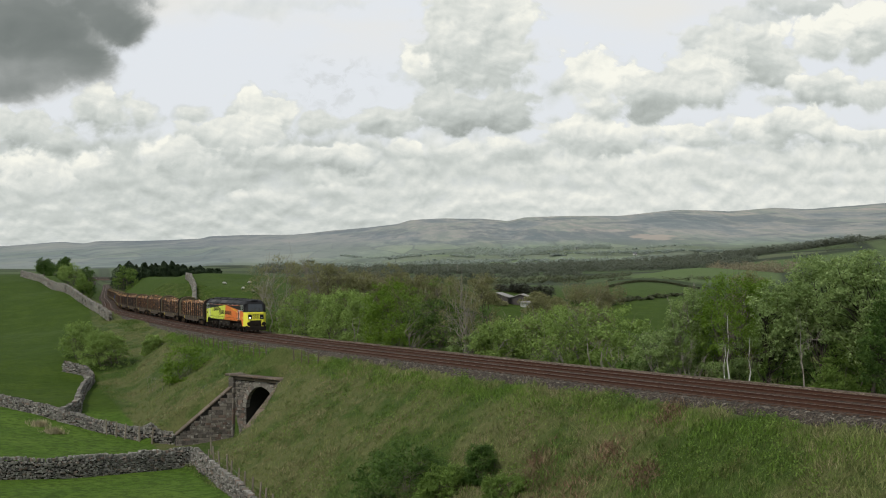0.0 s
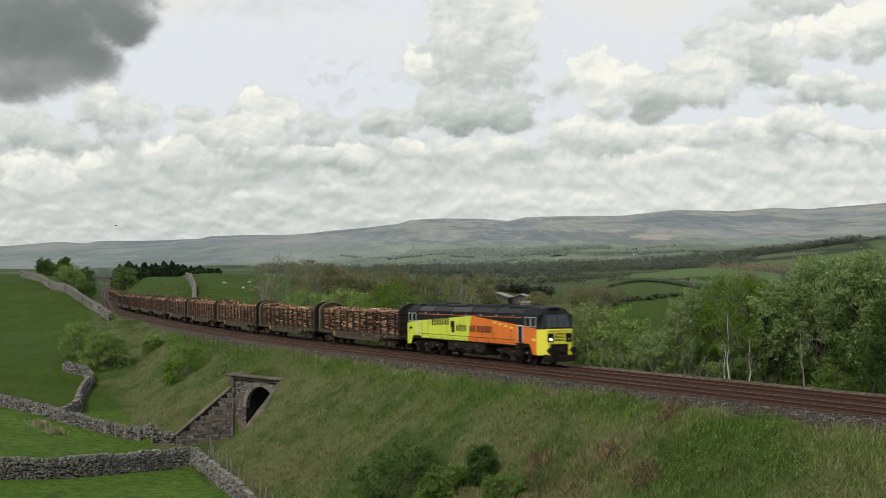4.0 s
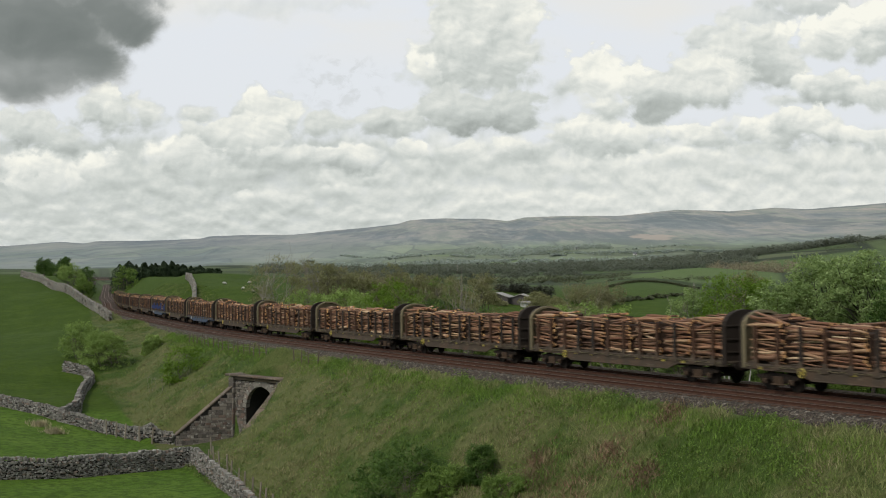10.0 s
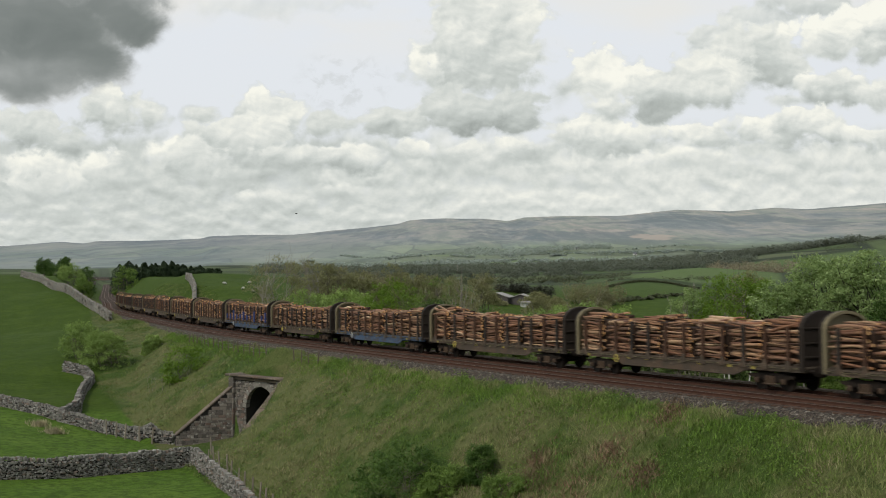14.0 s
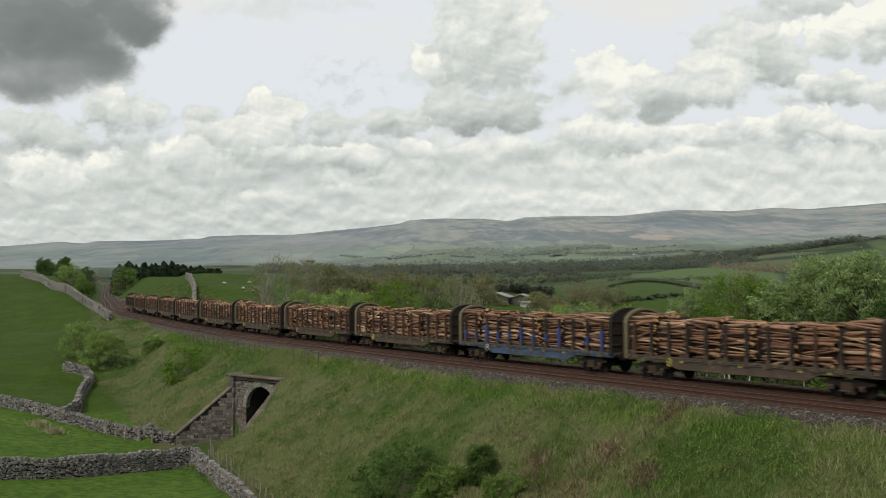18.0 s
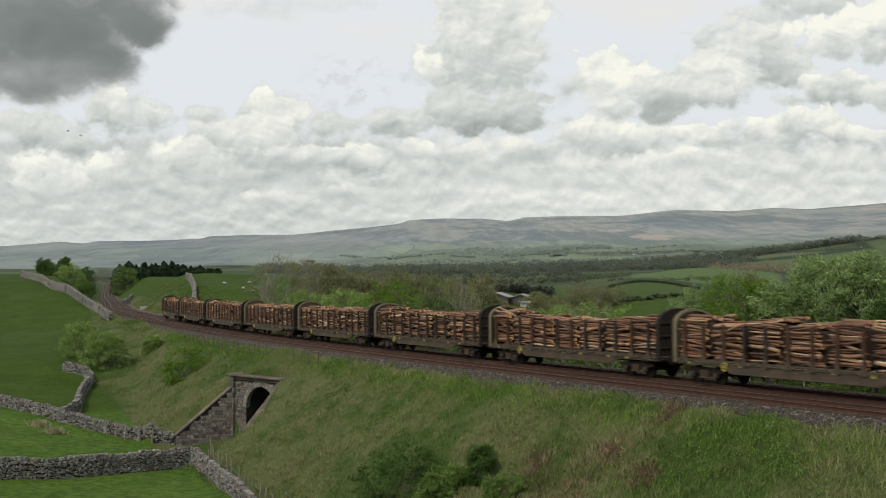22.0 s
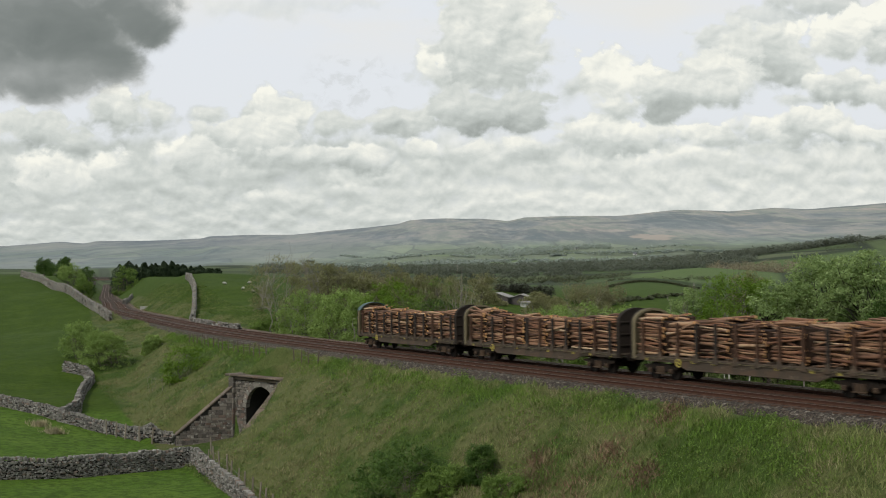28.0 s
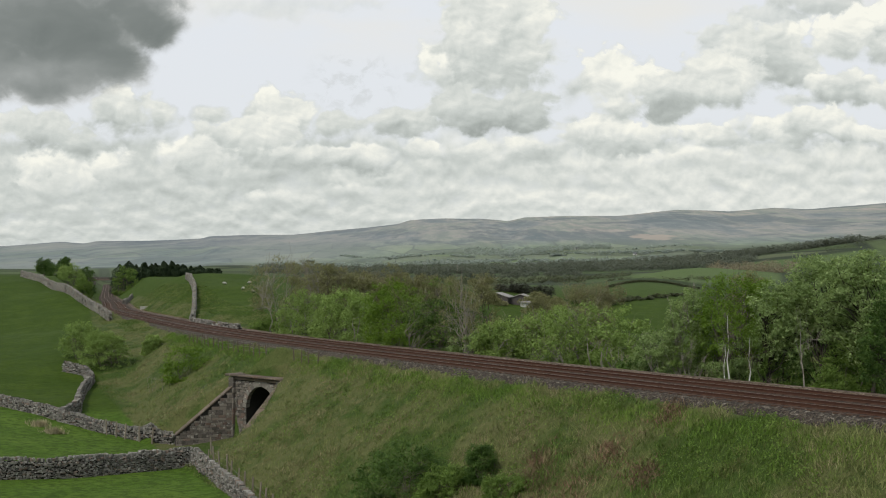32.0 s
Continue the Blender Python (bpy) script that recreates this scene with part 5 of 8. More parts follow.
def stone_material(name, c0, c1, lichen=(0.42, 0.42, 0.38), island=True):
    def build(n, b):
        co = n.position()
        r = n.island() if island else n.rand()
        fine = n.noise(co, 9, 6, 0.7)
        spots = n.noise(co, 3.5, 5, 0.65)
        c = n.mix(r, c0, c1)
        c = n.mix(n.step(n.m("FRACT", n.mul(r, 7.3)), 0.80, 0.95, 0, 0.6), c, (c1[0] * 0.75, c1[1] * 0.5, c1[2] * 0.42))
        c = n.mix(n.mul(fine, 0.6), c, (0.05, 0.047, 0.043))
        c = n.mix(n.step(spots, 0.56, 0.68, 0, 0.65), c, lichen)
        n.put(b.inputs["Base Color"], c)
        b.inputs["Roughness"].default_value = 0.95
        n.put(b.inputs["Normal"], n.bump(fine, 0.7, 0.03))
    return material(name, build)


# DRY_STONE's lichen is whitened so its spots also paint highlights
DRY_STONE = stone_material("dry_stone", (0.075, 0.070, 0.060), (0.36, 0.345, 0.305), (0.60, 0.60, 0.55))
ASHLAR = stone_material("weathered_gritstone", (0.055, 0.047, 0.039), (0.255, 0.222, 0.185), (0.46, 0.45, 0.40), island=False)
RING = stone_material("pale_ring_stone", (0.16, 0.145, 0.12), (0.30, 0.275, 0.235), (0.50, 0.49, 0.44), island=False)
COPING = stone_material("dark_coping_stone", (0.095, 0.070, 0.050), (0.19, 0.140, 0.100), (0.36, 0.33, 0.29), island=False)
JOINT = paint("wall_heart", (0.030, 0.028, 0.025), 0.95, 0, 0.5, (0.02, 0.02, 0.02), 0.4, 3.0)
POST_WOOD = paint("grey_post_wood", (0.145, 0.118, 0.088), 0.9, 0, 0.6, (0.10, 0.08, 0.06), 0.5, 4.0, 0.5)
PALE_POST = paint("bleached_post_wood", (0.25, 0.215, 0.165), 0.9, 0, 0.6, (0.12, 0.10, 0.075), 0.5, 4.0, 0.5)
WIRE = paint("galvanised_wire", (0.25, 0.25, 0.25), 0.5, 0.7, 0.2, (0.12, 0.1, 0.08), 0.3, 4.0)


# dry stone lightened in colour to paint the light on the hill walls
LIT_STONE = stone_material("lit_dry_stone", (0.14, 0.135, 0.115), (0.36, 0.345, 0.30), (0.50, 0.50, 0.45))


def stone_box(b, rnd, c, s, turn):
    """One rough stone: a box with pushed corners."""
    k = len(b.v)
    ca, sa = math.cos(turn), math.sin(turn)
    tilt = rnd.gauss(0, 0.30)
    ct, st = math.cos(tilt), math.sin(tilt)
    for x in (-1, 1):
        for y in (-1, 1):
            for z in (-1, 1):
                px, py, pz = (x * s[0] / 2 * rnd.uniform(0.6, 1.08), y * s[1] / 2 * rnd.uniform(0.6, 1.15), z * s[2] / 2 * rnd.uniform(0.55, 1.1))
                px, pz = px * ct - pz * st, px * st + pz * ct
                b.v.append((c[0] + px * ca - py * sa, c[1] + px * sa + py * ca, c[2] + pz))
    for f in ((0, 1, 3, 2), (4, 6, 7, 5), (0, 4, 5, 1), (2, 3, 7, 6), (0, 2, 6, 4), (1, 5, 7, 3)):
        b.f.append(tuple(k + q for q in f))
        b.mi.append(0)


def dry_wall(points, height, label, seed, size=0.30, gaps=0.0, stone=None):
    """A dry-stone wall along plan points: rubble heart, face stones on both sides, upright cope stones."""
    rnd = random.Random(seed)
    wall = tagged(new("stone_wall"), label, "stone wall", "dry-stone field walls")
    heart, face, cope = Builder(), Builder(), Builder()
    rows = []
    for (x0, y0), (x1, y1) in zip(points, points[1:]):
        length = math.hypot(x1 - x0, y1 - y0)
        n = max(2, int(length / 0.9))
        turn = math.atan2(y1 - y0, x1 - x0)
        nx, ny = -math.sin(turn), math.cos(turn)
        seg = []
        for i in range(n + 1):
            t = i / n
            x, y = x0 + (x1 - x0) * t, y0 + (y1 - y0) * t
            z = ground_z(x, y)
            hgt = height * (1 + 0.06 * math.sin(i * 1.3 + seed) - (gaps if rnd.random() < 0.08 else 0))
            seg.append((x, y, z, hgt))
        heart.grid([[(x + nx * 0.26, y + ny * 0.26, z - 0.3), (x + nx * 0.15, y + ny * 0.15, z + hg - 0.15), (x - nx * 0.15, y - ny * 0.15, z + hg - 0.15), (x - nx * 0.26, y - ny * 0.26, z - 0.3)] for x, y, z, hg in seg])
        zs = [(q[2], q[3]) for q in seg]
        course = 0.0
        while course < height - 0.12:
            ch = rnd.uniform(0.45, 0.7) * size
            u = rnd.uniform(-0.2, 0)
            while u < length:
                w = rnd.uniform(0.45, 1.7) * size
                t = min(max((u + w / 2) / length, 0), 1) * n
                i = min(int(t), n - 1)
                z = zs[i][0] + (zs[i + 1][0] - zs[i][0]) * (t - i)
                k = (zs[i][1]) / height
                for sd in (-1, 1):
                    off = sd * (0.27 - 0.10 * course / height) + rnd.uniform(-0.06, 0.05)
                    stone_box(face, rnd, (x0 + (x1 - x0) * (u + w / 2) / length + nx * off, y0 + (y1 - y0) * (u + w / 2) / length + ny * off, z + (course + ch / 2 - 0.05 + rnd.uniform(-0.5, 0.5) * ch) * k), (w * 0.95, 0.24, ch * rnd.uniform(0.6, 1.35)), turn + rnd.gauss(0, 0.22))
                u += w
            course += ch * 0.97
        u = 0.0
        while u < length:
            w = rnd.uniform(0.10, 0.22)
            t = min(u / length, 1) * n
            i = min(int(t), n - 1)
            z = zs[i][0] + (zs[i + 1][0] - zs[i][0]) * (t - i) + zs[i][1] - 0.06
            stone_box(cope, rnd, (x0 + (x1 - x0) * u / length, y0 + (y1 - y0) * u / length, z + 0.08), (w, rnd.uniform(0.34, 0.46), rnd.uniform(0.22, 0.36)), turn + rnd.uniform(-0.2, 0.2))
            u += w * 1.02
    part("wall_heart", heart, JOINT, wall, mend=False)
    tagged(part("face_stones", face, stone or DRY_STONE, wall, mend=False), kind="stuff")
    tagged(part("cope_stones", cope, stone or DRY_STONE, wall, mend=False), kind="stuff")
    return wall


dry_wall(((-60, 69), (-45, 75), (-31.4, 80.0), (-26.3, 82.9), (-21.1, 88.0), (-19.6, 88.8)), 1.38, "grey dry-stone field wall with upright cope stones across pasture", 1, 0.20)
dry_wall(((-19.3, 88.0), (-18.0, 84.6), (-16.4, 81.3), (-13.2, 72.8), (-9.5, 62)), 0.95, "grey dry-stone wall along the foot of the bank", 2, 0.20)
dry_wall(((-60, 121), (-45.2, 115.4), (-37.7, 110.3), (-31.4, 105.6), (-27.7, 103.7), (-24.6, 102.9)), 1.0, "mossy grey dry-stone wall running to the arch", 3, 0.28)
dry_wall(((-37.2, 110.6), (-36.9, 114.5), (-38.3, 118.9), (-40.6, 127.9), (-41.7, 134.4)), 1.1, "low grey dry-stone wall below bushes", 4, 0.30)
dry_wall(((-41.9, 135.0), (-43.6, 137.5), (-46.4, 138.8)), 1.05, "short grey dry-stone wall beside a bush", 5, 0.30)
dry_wall(((-61.8, 210), (-72, 231), (-85, 256), (-104, 293), (-123, 330)), 1.6, "long grey dry-stone wall climbing the hill field", 6, 0.55, 0.0, LIT_STONE)
dry_wall(((-38.6, 174), (-44, 200), (-50.5, 230), (-58.5, 262), (-66, 291)), 1.45, "grey dry-stone wall climbing a grassy mound", 7, 0.45, 0.0, LIT_STONE)
dry_wall(((-38.6, 174), (-33, 160), (-26.5, 147)), 0.8, "tumbled grey dry-stone wall behind the track", 8, 0.45, 0.5)
dry_wall(((-96, 340), (-104, 372), (-110, 400)), 1.4, "dry-stone wall on a distant bank, coloured as if lit", 9, 0.6, 0.0, LIT_STONE)


def arch_portal():
    """Stone cattle arch through the embankment, with parapet, pilasters and wing walls."""
    arch_ob = tagged(new("stone_arch"), "weathered stone arch under the railway with parapet and wing walls", "railway bridge")
    lx, ly = ARCH_L
    length = math.hypot(ARCH_R[0] - lx, ARCH_R[1] - ly)
    turn = math.atan2(ARCH_R[1] - ly, ARCH_R[0] - lx)
    base = Matrix.Translation((lx, ly, -5.9)) @ Matrix.Rotation(turn, 4, "Z")       # x along the face, -y out of it
    arch_ob.matrix_world = base
    top, cx, half, spring = 6.35, 4.28, 2.05, 3.55
    n = 14

    def curve(r):
        return [(cx + r * math.cos(math.pi * (1 - i / n)), spring + r * math.sin(math.pi * (1 - i / n))) for i in range(n + 1)]
    # backing wall and its opening; barrel behind, closed and coloured dark for shade
    b = Builder()
    inner = [(cx - half, 0.0)] + curve(half) + [(cx + half, 0.0)]
    outer = [(0.0, 0.0), (0.0, top)] + [(i * length / (n - 2), top) for i in range(1, n - 2)] + [(length, top), (length, 0.0)]
    k = len(inner)
    outer = [outer[min(int(round(i * (len(outer) - 1) / (k - 1))), len(outer) - 1)] for i in range(k)]
    for y in (0.0, 1.3):
        b.grid([[(x, y, z) for x, z in outer], [(x, y, z) for x, z in inner]])
    b.grid([[(x, 0.0, z) for x, z in outer], [(x, 1.3, z) for x, z in outer]])
    part("backing", b, JOINT, arch_ob)
    b = Builder()
    b.grid([[(x, 0.0, z) for x, z in inner], [(x, 8.6, z) for x, z in inner]])
    b.face([(x, 8.6, z) for x, z in inner])
    part("barrel", b, JOINT, arch_ob, "closed arch barrel, its shade put into the dark colour")
    # ring stones
    rnd = random.Random(5)
    m = 17
    for i in range(m):
        a0, a1 = math.pi * (1 - i / m) - 0.008, math.pi * (1 - (i + 1) / m) + 0.008
        q = Builder()
        r0, r1 = half - 0.02, half + 0.52 + (0.12 if i == m // 2 else 0)
        q.prism([(cx + r * math.cos(a), spring + r * math.sin(a)) for r, a in ((r0, a0), (r1, a0), (r1, a1), (r0, a1))], 1, -0.07 - rnd.uniform(0, 0.03), 0.3)
        part("ring_stone", q, RING, arch_ob)
    # coursed face blocks
    shared = {}

    def block(x0, x1, z0, z1, y=0.0, parent=arch_ob, mat=ASHLAR):
        w, hh = round((x1 - x0 - 0.02) * 20) / 20, round((z1 - z0 - 0.015) * 20) / 20
        if w < 0.06 or hh < 0.06:
            return
        key = (w, hh, mat.name, rnd.randrange(3))
        if key not in shared:
            q = Builder()
            q.box((0, 0, 0), (w, 0.16, hh), 0.025)
            shared[key] = q.mesh("stone_block", mat)
        part("stone_block", shared[key], None, parent, at=Matrix.Translation(((x0 + x1) / 2, y - rnd.uniform(0, 0.04), (z0 + z1) / 2)))
    z = 0.0
    while z < top - 0.42:
        hgt = rnd.uniform(0.20, 0.30)
        z1 = min(z + hgt, top - 0.40)
        x = rnd.uniform(-0.2, 0.0)
        while x < length:
            w = rnd.uniform(0.28, 0.75)
            x0, x1 = max(x, 0.0), min(x + w, length)
            for zz in ((z + z1) / 2,):
                reach = half + 0.5
                if zz < spring:
                    lo, hi = cx - half, cx + half
                else:
                    dz = zz - spring
                    lo, hi = (cx - math.sqrt(reach ** 2 - dz ** 2), cx + math.sqrt(reach ** 2 - dz ** 2)) if dz < reach else (99, 99)
                if lo > 90:
                    block(x0, x1, z, z1)
                else:
                    if x0 < lo:
                        block(x0, min(x1, lo), z, z1)
                    if x1 > hi:
                        block(max(x0, hi), x1, z, z1)
            x += w
        z = z1
    # pilasters and parapet coping
    for px in (0.35, length - 0.35):
        z = 0.0
        while z < top - 0.2:
            q = Builder()
            q.box((px, -0.16, z + 0.24), (0.74 - 0.004 * z, 0.42, 0.46), 0.04)
            part("pilaster_block", q, ASHLAR, arch_ob)
            z += 0.48
    x = -0.35
    while x < length + 0.3:
        q = Builder()
        q.box((x + 0.48, 0.35, top + 0.06 + rnd.uniform(-0.015, 0.015)), (0.94, 1.75, 0.19), 0.05)
        part("coping_stone", q, COPING, arch_ob)
        x += 0.96
    q = Builder()
    q.box((length / 2, -0.10, top - 0.22), (length, 0.22, 0.20), 0.04)
    part("string_course", q, COPING, arch_ob)
    # wing walls, running down to the foot of the bank
    for (ex, ey), sx, zt0, zt1, outward in ((WING_L, 0.1, 5.3, 1.0, 1), (WING_R, length + 0.25, 6.4, 2.25, -1)):
        inv = base.inverted() @ Vector((ex, ey, 0))
        a = Vector((sx, 0, 0))
        d = Vector((inv.x, inv.y, 0)) - a
        ln = d.length
        wing = new("wing_wall")
        wing.parent = arch_ob
        wing.matrix_basis = Matrix.Translation(a) @ Matrix.Rotation(math.atan2(d.y, d.x), 4, "Z")
        q = Builder()
        half_w = 0.5 if outward > 0 else 0.22
        q.prism([(0, -0.5), (ln, -0.5), (ln, zt1), (0, zt0)], 1, -half_w, half_w)
        part("wing_heart", q, JOINT, wing)
        z = -0.1
        while z < zt0 - 0.2:
            hgt = rnd.uniform(0.19, 0.30)
            x = rnd.uniform(-0.2, 0)
            while x < ln:
                w = rnd.uniform(0.25, 0.75)
                lim = zt0 + (zt1 - zt0) * (x + w) / ln
                if z + hgt * 0.6 < lim:
                    for yy in (-half_w, half_w + 0.04):
                        block(max(x, 0), min(x + w, ln), z, min(z + hgt, lim + 0.1), yy, wing)
                x += w
            z += hgt
        steps = max(3, int(ln / 0.9))
        ang = math.atan2(zt1 - zt0, ln)
        for i in range(steps):
            t = (i + 0.5) / steps
            q = Builder()
            q.box((ln * t, 0, zt0 + (zt1 - zt0) * t + 0.10), (ln / steps / math.cos(ang) - 0.02, 2 * half_w + 0.25, 0.15), 0.05, Matrix.Rotation(-ang, 3, "Y"))
            part("wing_coping", q, COPING, wing)
    return arch_ob


arch_portal()


def tunnel_cover():
    """The grassed earth over the barrel of the arch."""
    c = np.array([(u, w) for w in np.linspace(0.06, 1.15, 14) for u in np.linspace(-0.4, 1.4, 14)])
    p0, p1, p3 = (np.array(q) for q in (TUNNEL[0], TUNNEL[1], TUNNEL[3]))
    xy = p0 + c[:, :1] * (p1 - p0) + c[:, 1:] * (p3 - p0)
    z = land(xy[:, 0], xy[:, 1], False) + 0.03
    b = Builder()
    rows = [[(xy[i * 14 + j, 0], xy[i * 14 + j, 1], z[i * 14 + j]) for j in range(14)] for i in range(14)]
    rows.insert(0, [(x, y, min(h - 0.05, max(h - 2.4, -0.36))) for x, y, h in rows[0]])
    b.grid(rows)
    me = b.mesh("bank_cover", ground.data.materials[0], True)
    at = me.attributes.new("zone", "FLOAT_COLOR", "POINT")
    at.data.foreach_set("color", np.tile(np.array([1, 0, 0, 1], np.float32), len(me.vertices)))
    tagged(new("bank_over_arch", me), "rough grassed earth over the stone arch", "ground", kind="structure")


tunnel_cover()


def fence(points, spacing, label, seed, hgt=1.15, wires=3, thick=0.075, wood=None):
    rnd = random.Random(seed)
    fe = tagged(new("post_and_wire_fence"), label, "fence")
    b = Builder()
    b.box((0, 0, hgt / 2 - 0.15), (thick, thick, hgt + 0.3), 0.012)
    me = b.mesh("fence_post", wood or POST_WOOD)
    tops = []
    for (x0, y0), (x1, y1) in zip(points, points[1:]):
        n = max(1, round(math.hypot(x1 - x0, y1 - y0) / spacing))
        for i in range(n):
            x, y = x0 + (x1 - x0) * i / n + rnd.uniform(-0.1, 0.1), y0 + (y1 - y0) * i / n
            p = Vector((x, y, ground_z(x, y)))
            m = Matrix.Translation(p) @ Euler((rnd.gauss(0, 0.05), rnd.gauss(0, 0.05), rnd.uniform(0, 3))).to_matrix().to_4x4()
            part("post", me, None, fe, at=m)
            tops.append(p)
    for k in range(wires):
        q = Builder()
        q.tube([p + Vector((0, 0, hgt * (0.35 + 0.3 * k))) for p in tops], 0.006, 4)
        part("wire", q, WIRE, fe, mend=False)
    return fe


fence([tuple(line_at(s, 6.5).xy) for s in np.linspace(-78, -31, 9)], 2.3, "weathered post and wire fence along the railway bank", 1, 1.25, 3, 0.085)
fence([(-18.4, 88.6), (-17.0, 84.0), (-15.4, 80.6), (-12.2, 72.6), (-8.6, 62)], 2.4, "leaning wooden posts behind the wall at the bank's foot", 2, 1.3, 2, 0.10, PALE_POST)
fence([(-31.0, 104.6), (-29.0, 103.4), (-25.0, 102.0)], 1.5, "grey wooden posts against the stone wall", 3, 1.45, 1, 0.12, PALE_POST)


# ---------------- farm in the valley, over-bridge, trackside box ----------------
CONCRETE = paint("pale_concrete", (0.42, 0.41, 0.38), 0.9, 0, 0.3, (0.22, 0.2, 0.17), 0.5, 1.5)
SHED_ROOF = paint("fibre_cement_roof", (0.31, 0.295, 0.28), 0.85, 0, 0.3, (0.12, 0.11, 0.1), 0.6, 0.6)
SHED_WALL = paint("dark_shed_boarding", (0.095, 0.085, 0.078), 0.85, 0, 0.4, (0.1, 0.09, 0.08), 0.4, 0.8)
HOUSE_WHITE = paint("white_render", (0.62, 0.61, 0.58), 0.9, 0, 0.15, (0.4, 0.38, 0.34), 0.3, 0.5)
SLATE = paint("slate_roof", (0.10, 0.105, 0.115), 0.7, 0, 0.4, (0.06, 0.06, 0.06), 0.4, 0.8)


def shed(x, y, w, d, h, turn, wall_mat, roof_mat, label, name="farm_shed", doors=1, windows=0):
    z = ground_z(x, y)
    s = tagged(new(name), label, "farm building")
    s.matrix_world = Matrix.Translation((x, y, z - 0.5)) @ Matrix.Rotation(radians(turn), 4, "Z")
    h += 0.5
    rise = d * 0.16 if name == "farm_shed" else d * 0.42
    b = Builder()
    b.prism([(-d / 2, 0), (-d / 2, h), (0, h + rise), (d / 2, h), (d / 2, 0)], 0, -w / 2, w / 2)
    part("wall", b, wall_mat, s)
    for sg in (-1, 1):
        b = Builder()
        sl = math.atan2(rise, d / 2)
        b.prism([(sg * (d / 2 + 0.4), h - 0.4 * math.tan(sl)), (0, h + rise), (0, h + rise + 0.18), (sg * (d / 2 + 0.4), h + 0.18 - 0.4 * math.tan(sl))], 0, -w / 2 - 0.4, w / 2 + 0.4)
        part("roof", b, roof_mat, s)
    for i in range(doors):
        b = Builder()
        b.box(((i - (doors - 1) / 2) * w / max(doors, 1), -d / 2 - 0.03, h * 0.42), (w / (doors + 1) * 0.7, 0.08, h * 0.75), 0.02)
        part("door", b, SHED_WALL if wall_mat is not SHED_WALL else UNDER, s)
    for i in range(windows):
        b = Builder()
        b.box((-w / 2 + (i + 0.5) * w / windows, -d / 2 - 0.02, h * 0.72), (0.9, 0.08, 1.1), 0.02)
        part("window", b, GLASS, s)
    return s


shed(*polar(0.0490, 324), 8, 7.2, 1.5, 75, SHED_WALL, SHED_ROOF, "low dark farm shed with a grey sheeted roof")
shed(*polar(0.0700, 326), 9, 7.6, 1.6, 80, SHED_WALL, SHED_ROOF, "dark open-sided farm shed with a grey roof")
shed(*polar(0.0725, 317), 2.2, 2.0, 1.2, 10, HOUSE_WHITE, SHED_ROOF, "small white farm trailer beside a shed", doors=0)
for bt, ds, ww in ((0.118, 2350, 14), (0.125, 2380, 10), (0.19, 1650, 12), (0.21, 1700, 14), (0.17, 2000, 10)):
    shed(*polar(bt, ds), ww * 0.6, 4.5, 2.8, random.Random(int(ds)).uniform(-30, 30), HOUSE_WHITE, SLATE, "small white farmhouse with a slate roof far across the valley", "farmhouse", 1, 3)


def over_bridge():
    s = -690.0
    c = line_at(s, 1.7)
    t = float(np.interp(s, LINE_S, LINE_T))
    br = tagged(new("over_bridge"), "dark stone bridge over the railway cutting", "bridge")
    br.matrix_world = Matrix.Translation(c) @ Matrix.Rotation(t + math.pi / 2, 4, "Z")
    b = Builder()
    b.box((0, 0, 6.1), (34, 5, 0.9), 0.08)
    part("span", b, ASHLAR, br)
    for y in (-2.3, 2.3):
        b = Builder()
        b.box((0, y, 7.1), (36, 0.4, 1.2), 0.05)
        part("parapet", b, ASHLAR, br)
    for x in (-8, 8):
        b = Builder()
        b.prism([(x - 1.2, -1.5), (x - 0.8, 5.7), (x + 0.8, 5.7), (x + 1.2, -1.5)], 1, -2.4, 2.4)
        part("abutment", b, ASHLAR, br)


over_bridge()
cabinet = tagged(new("trackside_cabinet"), "pale grey concrete trackside box beside the rails", "cabinet")
cabinet.location = line_at(-214, -4.2, -0.6)
b = Builder()
b.box((0, 0, 0.55), (1.9, 0.9, 1.1), 0.05)
part("box", b, CONCRETE, cabinet)
b = Builder()
b.box((0, 0, 1.14), (2.05, 1.05, 0.10), 0.03)
part("lid", b, CONCRETE, cabinet)


def sheep(b_, d_, turn):
    x, y = polar(b_, d_)
    sh = tagged(new("sheep"), "white sheep grazing on green pasture", "sheep", "grazing sheep")
    sh.matrix_world = Matrix.Translation((x, y, ground_z(x, y))) @ Matrix.Rotation(radians(turn), 4, "Z") @ Matrix.Scale(0.68, 4)
    b = Builder()
    b.tube([(-0.55, 0, 0.62), (-0.42, 0, 0.66), (0, 0, 0.68), (0.38, 0, 0.66), (0.52, 0, 0.6)], [0.12, 0.27, 0.31, 0.28, 0.14], 10)
    part("body", b, WOOL, sh)
    b = Builder()
    b.tube([(0.5, 0, 0.66), (0.68, 0, 0.52), (0.8, 0, 0.36)], [0.12, 0.10, 0.06], 8)
    part("head", b, WOOL, sh)
    for x, y in ((-0.35, -0.14), (-0.35, 0.14), (0.33, -0.14), (0.33, 0.14)):
        b = Builder()
        b.tube([(x, y, 0.45), (x, y, 0)], 0.045, 6)
        part("leg", b, UNDER, sh)


WOOL = paint("wool", (0.50, 0.48, 0.43), 0.95, 0, 0.3, (0.35, 0.32, 0.26), 0.3, 4.0, 0.5)
for bt, ds, tn in ((-0.1935, 238, 20), (-0.1765, 225, 150), (-0.168, 222, 60), (-0.171, 250, 200)):
    sheep(bt, ds, tn)


